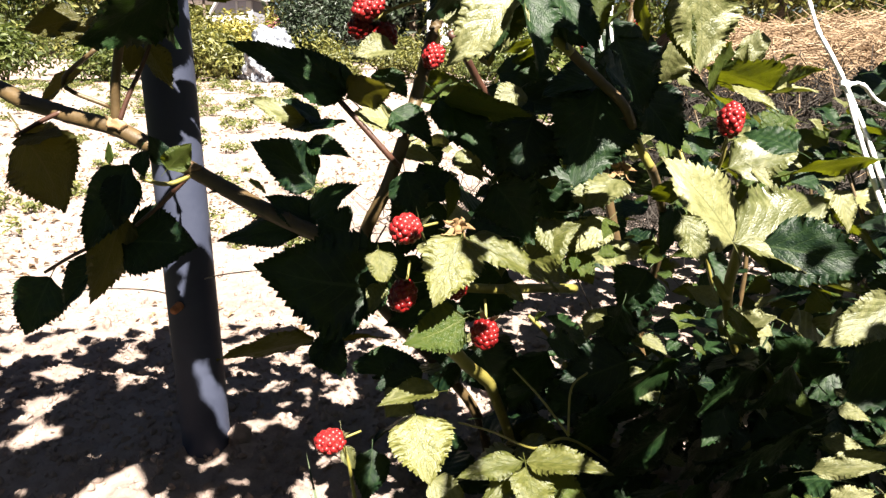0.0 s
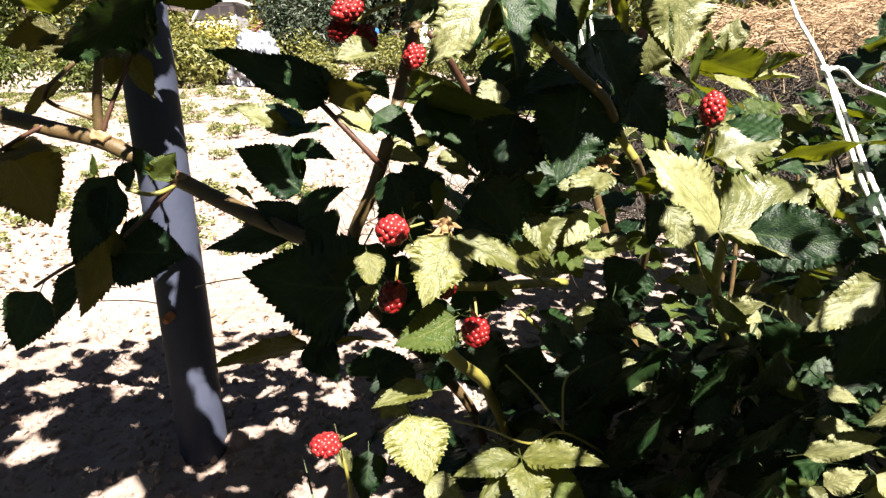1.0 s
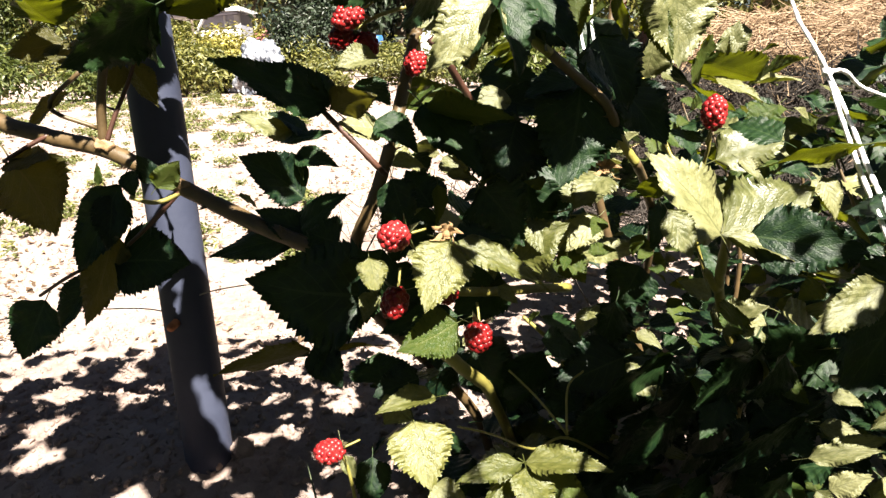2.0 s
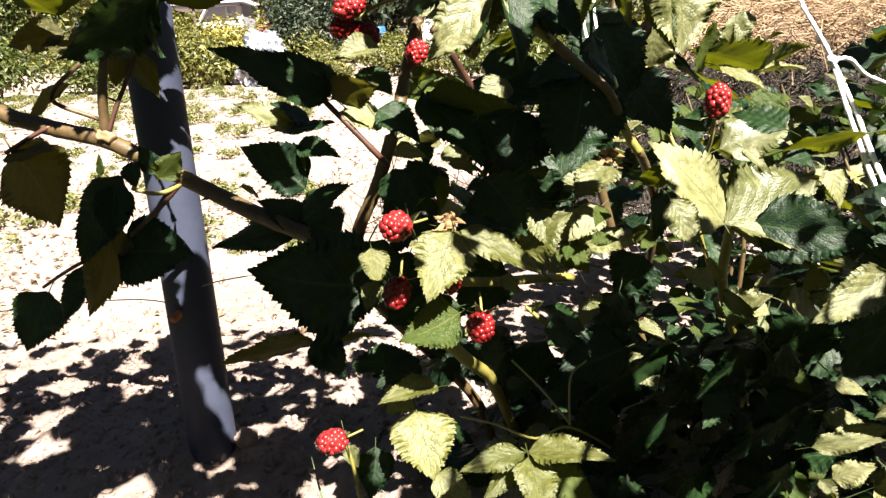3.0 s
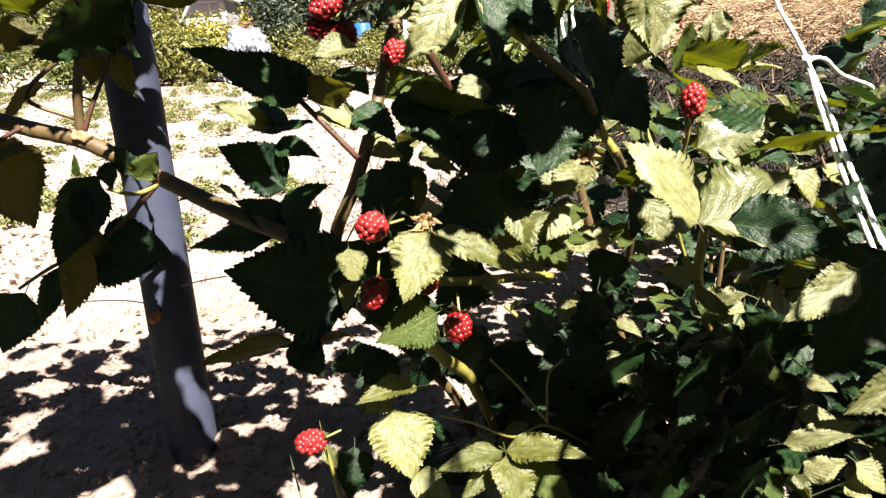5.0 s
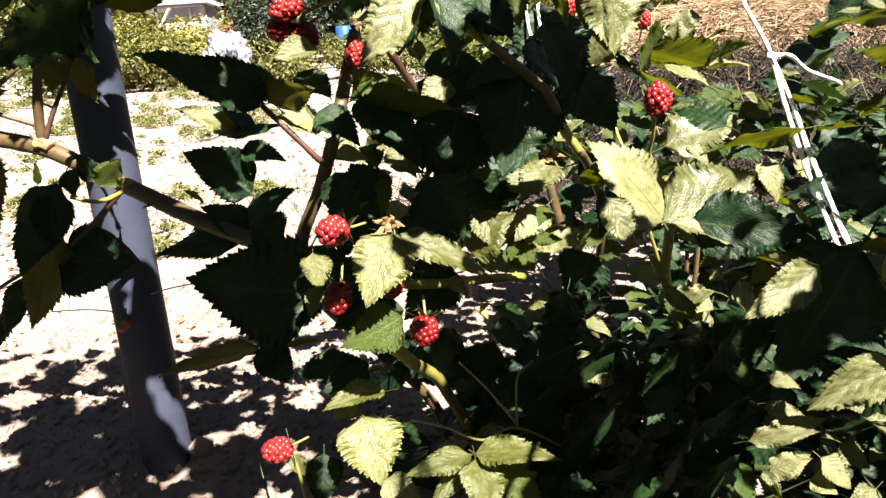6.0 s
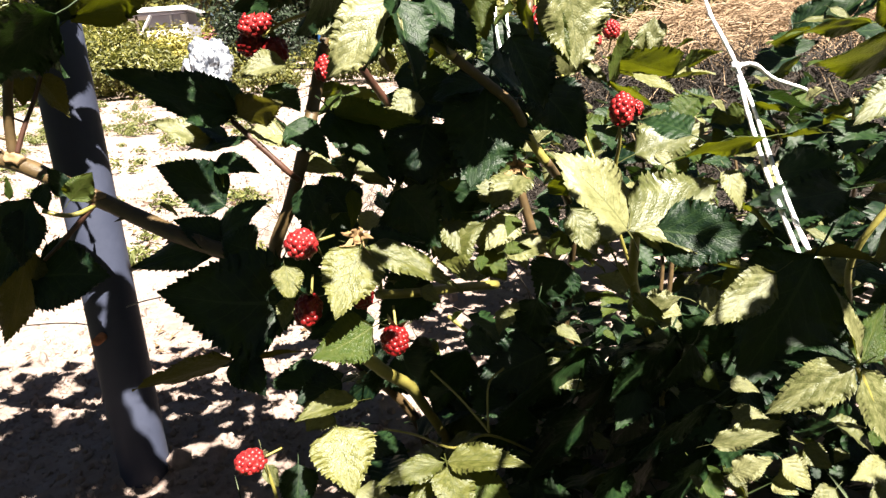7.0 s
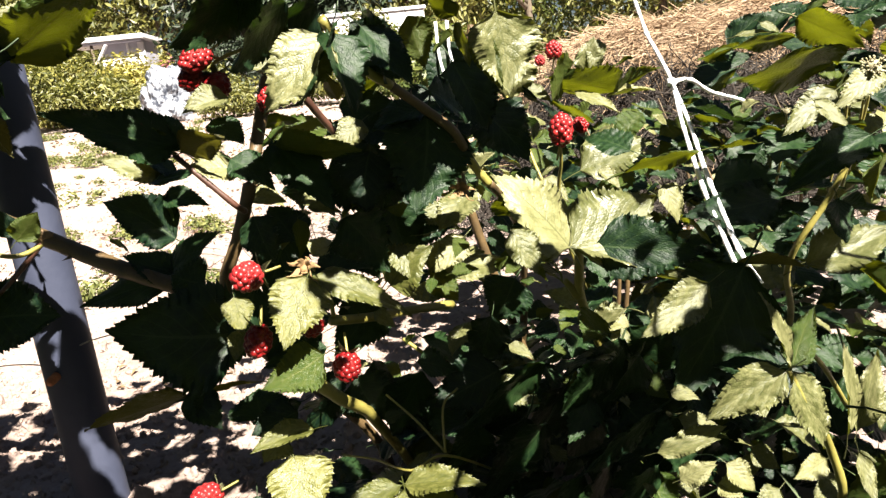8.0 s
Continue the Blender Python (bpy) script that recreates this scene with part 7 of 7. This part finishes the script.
shrub("hedge_shrub", at(-8.6, 17.6), 1.4, 1.0, 3600, 0.06, FOL_GREEN, "leafy green shrub below the shed wall", "shrub", SHRUBS, 211)
shrub("hedge_shrub", at(*(-4.2680, 15.4000, 1.2130)[:2]), 0.75, 1.15, 3600, 0.050, FOL_YELLOW, "tall yellow-flowering shrub below the shed wall", "shrub", SHRUBS, 218)
shrub("hedge_shrub", at(*(-4.4760, 14.0000, 1.2220)[:2]), 0.8, 1.0, 3600, 0.050, FOL_YELLOW, "tall yellow-flowering shrub below the shed wall", "shrub", SHRUBS, 219)
shrub("hedge_shrub", at(*(-3.7140, 12.8000, 1.1280)[:2]), 0.6, 0.7, 2600, 0.045, FOL_OLIVE, "dry olive-green shrub beside the sandy plot", "shrub", SHRUBS, 220)
shrub("hedge_shrub", at(*(-3.8330, 14.9000, 1.1620)[:2]), 0.45, 1.1, 2400, 0.045, FOL_YELLOW, "tall yellow-flowering shrub below the shed wall", "shrub", SHRUBS, 231)
shrub("hedge_shrub", at(*(-3.0780, 14.6000, 1.0780)[:2]), 0.7, 1.4, 3400, 0.050, FOL_SHADE, "evergreen shrub with shade put into its dark leaf colour", "shrub", SHRUBS, 230)
shrub("hedge_shrub", at(*(-1.6810, 11.5000, 0.7640)[:2]), 0.7, 0.45, 2200, 0.040, FOL_OLIVE, "low dry olive-green shrub at the end of the plot", "shrub", SHRUBS, 232)
shrub("hedge_shrub", at(*(-0.9630, 12.5000, 0.7040)[:2]), 0.8, 0.5, 2400, 0.040, FOL_OLIVE, "low dry olive-green shrub at the end of the plot", "shrub", SHRUBS, 233)
shrub("hedge_shrub", at(*(-0.0530, 12.0000, 0.7120)[:2]), 0.7, 0.5, 2400, 0.040, FOL_OLIVE, "low dry olive-green shrub at the end of the plot", "shrub", SHRUBS, 234)
shrub("hedge_shrub", at(*(0.8710, 11.0000, 0.6480)[:2]), 0.7, 0.55, 2400, 0.040, FOL_GREEN, "low leafy green shrub at the end of the plot", "shrub", SHRUBS, 235)
shrub("flower_shrub", at(*(-3.2480, 13.9000, 1.4830)[:2]), 0.17, 1.2, 70, 0.05, FOL_PINK, "shrub with pink flowers", "shrub", "", 207)
shrub("hedge_shrub", at(-2.5, 17.4), 1.0, 1.7, 3600, 0.07, FOL_SHADE, "evergreen shrub with shade put into its dark leaf colour", "shrub", SHRUBS, 208)
shrub("hedge_shrub", at(0.6, 15.6), 1.0, 1.5, 3400, 0.065, FOL_OLIVE, "dry olive-green shrub beside the sandy plot", "shrub", SHRUBS, 209)
shrub("hedge_shrub", at(1.2, 15.0), 1.2, 1.4, 3000, 0.065, FOL_GREEN, "leafy green shrub at the end of the plot", "shrub", SHRUBS, 212)
shrub("hedge_shrub", at(-11.0, 13.4), 1.2, 1.3, 3000, 0.065, FOL_OLIVE, "dry olive-green shrub beside the sandy plot", "shrub", SHRUBS, 213)
shrub("hedge_shrub", at(-1.25, 17.0), 0.7, 0.75, 2400, 0.06, FOL_OLIVE, "low dry olive-green shrub in front of the barrel", "shrub", SHRUBS, 214)
shrub("hedge_shrub", at(-4.9, 13.4), 1.0, 1.25, 4200, 0.050, FOL_OLIVE, "dry olive-green shrub beside the sandy plot", "shrub", SHRUBS, 215)
shrub("hedge_shrub", at(-6.3, 15.6), 1.2, 1.3, 4200, 0.055, FOL_YELLOW, "tall yellow-flowering shrub below the shed wall", "shrub", SHRUBS, 216)
shrub("hedge_shrub", at(-2.6, 14.4), 0.9, 0.8, 2600, 0.055, FOL_OLIVE, "low dry olive-green shrub at the end of the plot", "shrub", SHRUBS, 217)


def tree(place, height, spread, leaves, mat, label, seed):
    ob = thing("tree", place, label, "tree", "trees behind the shed")
    o = Vector(place)
    part("trunk", tube((o + Vector((0, 0, -0.1)), o + Vector((0.1, 0, height * 0.3)), o + Vector((0, 0.1, height * 0.8))), 0.05 * height * 0.6, 0.012 * height, 5, 9), BARK, ob)
    rnd = random.Random(seed)
    for k in range(5):
        a = rnd.uniform(0, math.tau)
        s = o + Vector((0.05, 0, height * rnd.uniform(0.25, 0.5)))
        part("limb", tube((s, s + Vector((math.cos(a), math.sin(a), 0.7)) * spread * 0.4, s + Vector((math.cos(a) * 1.2, math.sin(a) * 1.2, 1.3)) * spread * 0.55), 0.016 * height, 0.004 * height, 4, 6), BARK, ob)
    crown = part("crown", clump_mesh(seed, leaves, spread, height, 0.15, mat, 1.0, height * 0.12), None, ob)
    crown.matrix_basis = Matrix.Translation(o)


tree(at(-2.9, 21.0), 5.5, 2.6, 9000, FOL_SHADE, "leafy tree with its own shade put into the dark leaf colour", 301)
tree(at(-1.0, 22.0), 5.5, 2.8, 9000, FOL_SHADE, "leafy tree with its own shade put into the dark leaf colour", 308)
tree(at(2.4, 24.0), 6.0, 3.2, 8000, FOL_OLIVE, "olive-green leafy tree at the edge of the garden", 302)
tree(at(-7.5, 31.0), 7.0, 3.6, 9000, FOL_OLIVE, "olive-green leafy tree behind the shed", 303)
tree(at(-12.0, 31.0), 7.0, 3.8, 9000, FOL_OLIVE, "olive-green leafy tree behind the shed", 309)
tree(at(-16.5, 30.0), 7.0, 4.0, 8000, FOL_GREEN, "green leafy tree behind the shed", 304)
tree(at(6.5, 25.0), 6.0, 3.4, 8000, FOL_GREEN, "green leafy tree at the edge of the garden", 305)
tree(at(11.0, 24.0), 6.0, 3.4, 8000, FOL_OLIVE, "olive-green leafy tree at the edge of the garden", 306)
tree(at(15.5, 22.0), 6.0, 3.4, 7000, FOL_GREEN, "green leafy tree at the edge of the garden", 307)
for k, (x, y) in enumerate(((2.3, 5.6), (3.3, 5.4), (4.3, 5.2), (5.3, 4.8), (1.2, 6.0))):
    shrub("grass_tussock", at(x, y), 0.8, 0.75, 1700, 0.05, FOL_GREEN, "tall green grass behind the straw heap", "grass", "tussocks behind the heap", 220 + k, 3)

rnd = random.Random(55)
vs, fs = [], []
for _ in range(16000):
    x = rnd.uniform(-45, 45)
    p = Vector((x, rnd.uniform(36, 40), 0.8 + rnd.random() ** 0.8 * (7.5 + 1.5 * math.sin(x * 0.5) + math.sin(x * 1.7))))
    n = Vector((rnd.uniform(-1, 1), rnd.uniform(-1, 0.3), rnd.uniform(-0.2, 1))).normalized()
    a = Matrix.Rotation(rnd.uniform(0, 6.3), 3, n) @ n.orthogonal().normalized()
    b, q = n.cross(a), rnd.uniform(0.22, 0.5)
    o = len(vs)
    vs += [tuple(p - a * q), tuple(p + b * q * 0.5), tuple(p + a * q), tuple(p - b * q * 0.5)]
    fs.append((o, o + 1, o + 2, o + 3))
me = bpy.data.meshes.new("far_wood")
me.from_pydata(vs, [], fs)
me.materials.append(FOL_OLIVE)
tagged(new("far_wood", me), "olive-green wood far behind the garden", "wood", kind="stuff")

# ---- shed ----
PLASTER = surface("plaster_white", ((0.2, (0.341, 0.335, 0.36)), (0.7, (0.446, 0.44, 0.459))), 2.0, 0.85, 0.3, 30)
ROOFING = surface("roof_sheet", ((0.2, (0.384, 0.384, 0.409)), (0.7, (0.496, 0.496, 0.508))), 3.0, 0.5, 0.2)


def box_mesh(x0, x1, y0, y1, z0, z1, bevel=0.02):
    bm = bmesh.new()
    bmesh.ops.create_cube(bm, size=1, matrix=Matrix.Translation(((x0 + x1) / 2, (y0 + y1) / 2, (z0 + z1) / 2)) @ Matrix.Diagonal((x1 - x0, y1 - y0, z1 - z0, 1)))
    bmesh.ops.bevel(bm, geom=bm.edges[:], offset=bevel, segments=2, affect="EDGES")
    return bm


shed = thing("shed", (-7.6, 25.0, 0.9), "low lavender-walled garden shed with a white flat roof edge", "shed")
SHED_WALL = surface("wall_lavender", ((0.2, (0.19, 0.19, 0.24)), (0.7, (0.27, 0.27, 0.32))), 2.0, 0.85, 0.3, 30)
part("wall", box_mesh(-7.76, -6.46, 24.62, 26.2, 0.6, 2.99), SHED_WALL, shed, "", False)
part("roof", box_mesh(-9.05, -6.30, 24.1, 26.5, 3.0, 3.16), ROOFING, shed, "white sheet roof with a thick edge", False)
part("soffit", box_mesh(-8.95, -6.40, 24.16, 24.6, 2.94, 2.995, 0.01), SHED_WALL, shed, "", False)
part("plinth", box_mesh(-7.80, -6.42, 24.42, 24.61, 0.6, 2.46), PLASTER, shed, "white ledge along the foot of the wall", False)
part("corner_post", box_mesh(-6.63, -6.44, 24.44, 24.60, 2.47, 2.93), PLASTER, shed, "white corner post", False)
part("pilaster", box_mesh(-7.02, -6.95, 24.56, 24.61, 2.47, 2.93, 0.01), PLASTER, shed, "", False)
for x in (-8.9, -8.0):
    part("pole", tube(((x, 24.3, 0.6), (x + 0.01, 24.3, 1.8), (x, 24.3, 2.95)), 0.05, 0.045, 3, 10), BARK, shed, "", True)

foot = Vector((-7.933, 23.9, 2.12))
head = Vector((-7.408, 23.9, 2.88))
board = thing("board", (foot.x - 0.75, foot.y, 0.9), "white board leaning against the shed roof", "board")
bm = box_mesh(-0.11, 0.11, -0.03, 0.03, -1.5, (head - foot).length)
ob = part("plank", bm, PLASTER, board, "", False)
ob.matrix_basis = Matrix.Translation(foot) @ (head - foot).to_track_quat("Z", "Y").to_matrix().to_4x4()

# low white wall behind the shrubs
garden_wall = thing("garden_wall", (1.1, 20.2, 0.75), "low white plastered garden wall with a grey coping", "wall")
part("wall", box_mesh(-0.45, 2.35, 20.0, 20.25, 0.6, 2.62), PLASTER, garden_wall, "", False)
part("coping", box_mesh(-0.50, 2.40, 19.95, 20.30, 2.624, 2.72, 0.015), ROOFING, garden_wall, "", False)

# ---- loose things on the plot ----
# dark blotches in the colour stand for shade in the folds
SHEET = surface("white_sheet", ((0.43, (0.03, 0.035, 0.05)), (0.5, (0.15, 0.16, 0.19)), (0.62, (0.36, 0.37, 0.40))), 7.0, 0.5, 0.4)


def plastic_sheet(place, wide, deep, high, label, seed):
    """Crumpled plastic sheet, folded over itself."""
    ob = thing("plastic_sheet", place, label, "sheet")
    bm = bmesh.new()
    bmesh.ops.create_icosphere(bm, subdivisions=5, radius=1.0)
    off = Vector((seed, 0, seed))
    for v in bm.verts:
        n = v.co.normalized()
        f = 0.88 + 0.45 * noise.noise(n * 1.9 + off) + 0.3 * abs(noise.noise(n * 3.7 + off)) + 0.14 * abs(noise.noise(n * 9 + off))
        v.co = Vector((n.x * wide * f, n.y * deep * f, max(-0.05, n.z * high * 0.62 * f + high * 0.4)))
    sheet = part("sheet", bm, SHEET, ob, "", False)
    sheet.matrix_basis = Matrix.Translation(ob.location)
    return ob


plastic_sheet(at(-3.45, 12.7), 0.17, 0.16, 0.26, "small crumpled white plastic bag on the soil", 0)
plastic_sheet(at(-2.93, 12.0), 0.37, 0.32, 0.86, "heap covered with crumpled white plastic sheet", 5)
BLUE = surface("blue_plastic", ((0.2, (0.012, 0.060, 0.19)), (0.7, (0.022, 0.095, 0.27))), 5.0, 0.4, 0.1)
barrel = thing("barrel", at(-1.5, 19.0), "narrow blue plastic water barrel at the edge of the plot", "barrel")
bm = bmesh.new()
prof = ((0.0, 0.26), (0.04, 0.29), (0.3, 0.30), (0.33, 0.31), (0.36, 0.30), (0.62, 0.30), (0.65, 0.31), (0.68, 0.30), (0.9, 0.29), (0.95, 0.26), (0.93, 0.22))
rings = [[bm.verts.new((-1.5 + 0.75 * r * math.cos(a), 19.0 + 0.75 * r * math.sin(a), z + barrel.location.z)) for a in (math.tau * k / 28 for k in range(28))] for z, r in prof]
for p, q in zip(rings, rings[1:]):
    for k in range(28):
        bm.faces.new((p[k], p[(k + 1) % 28], q[(k + 1) % 28], q[k]))
bm.faces.new(rings[-1])
part("drum", bm, BLUE, barrel)
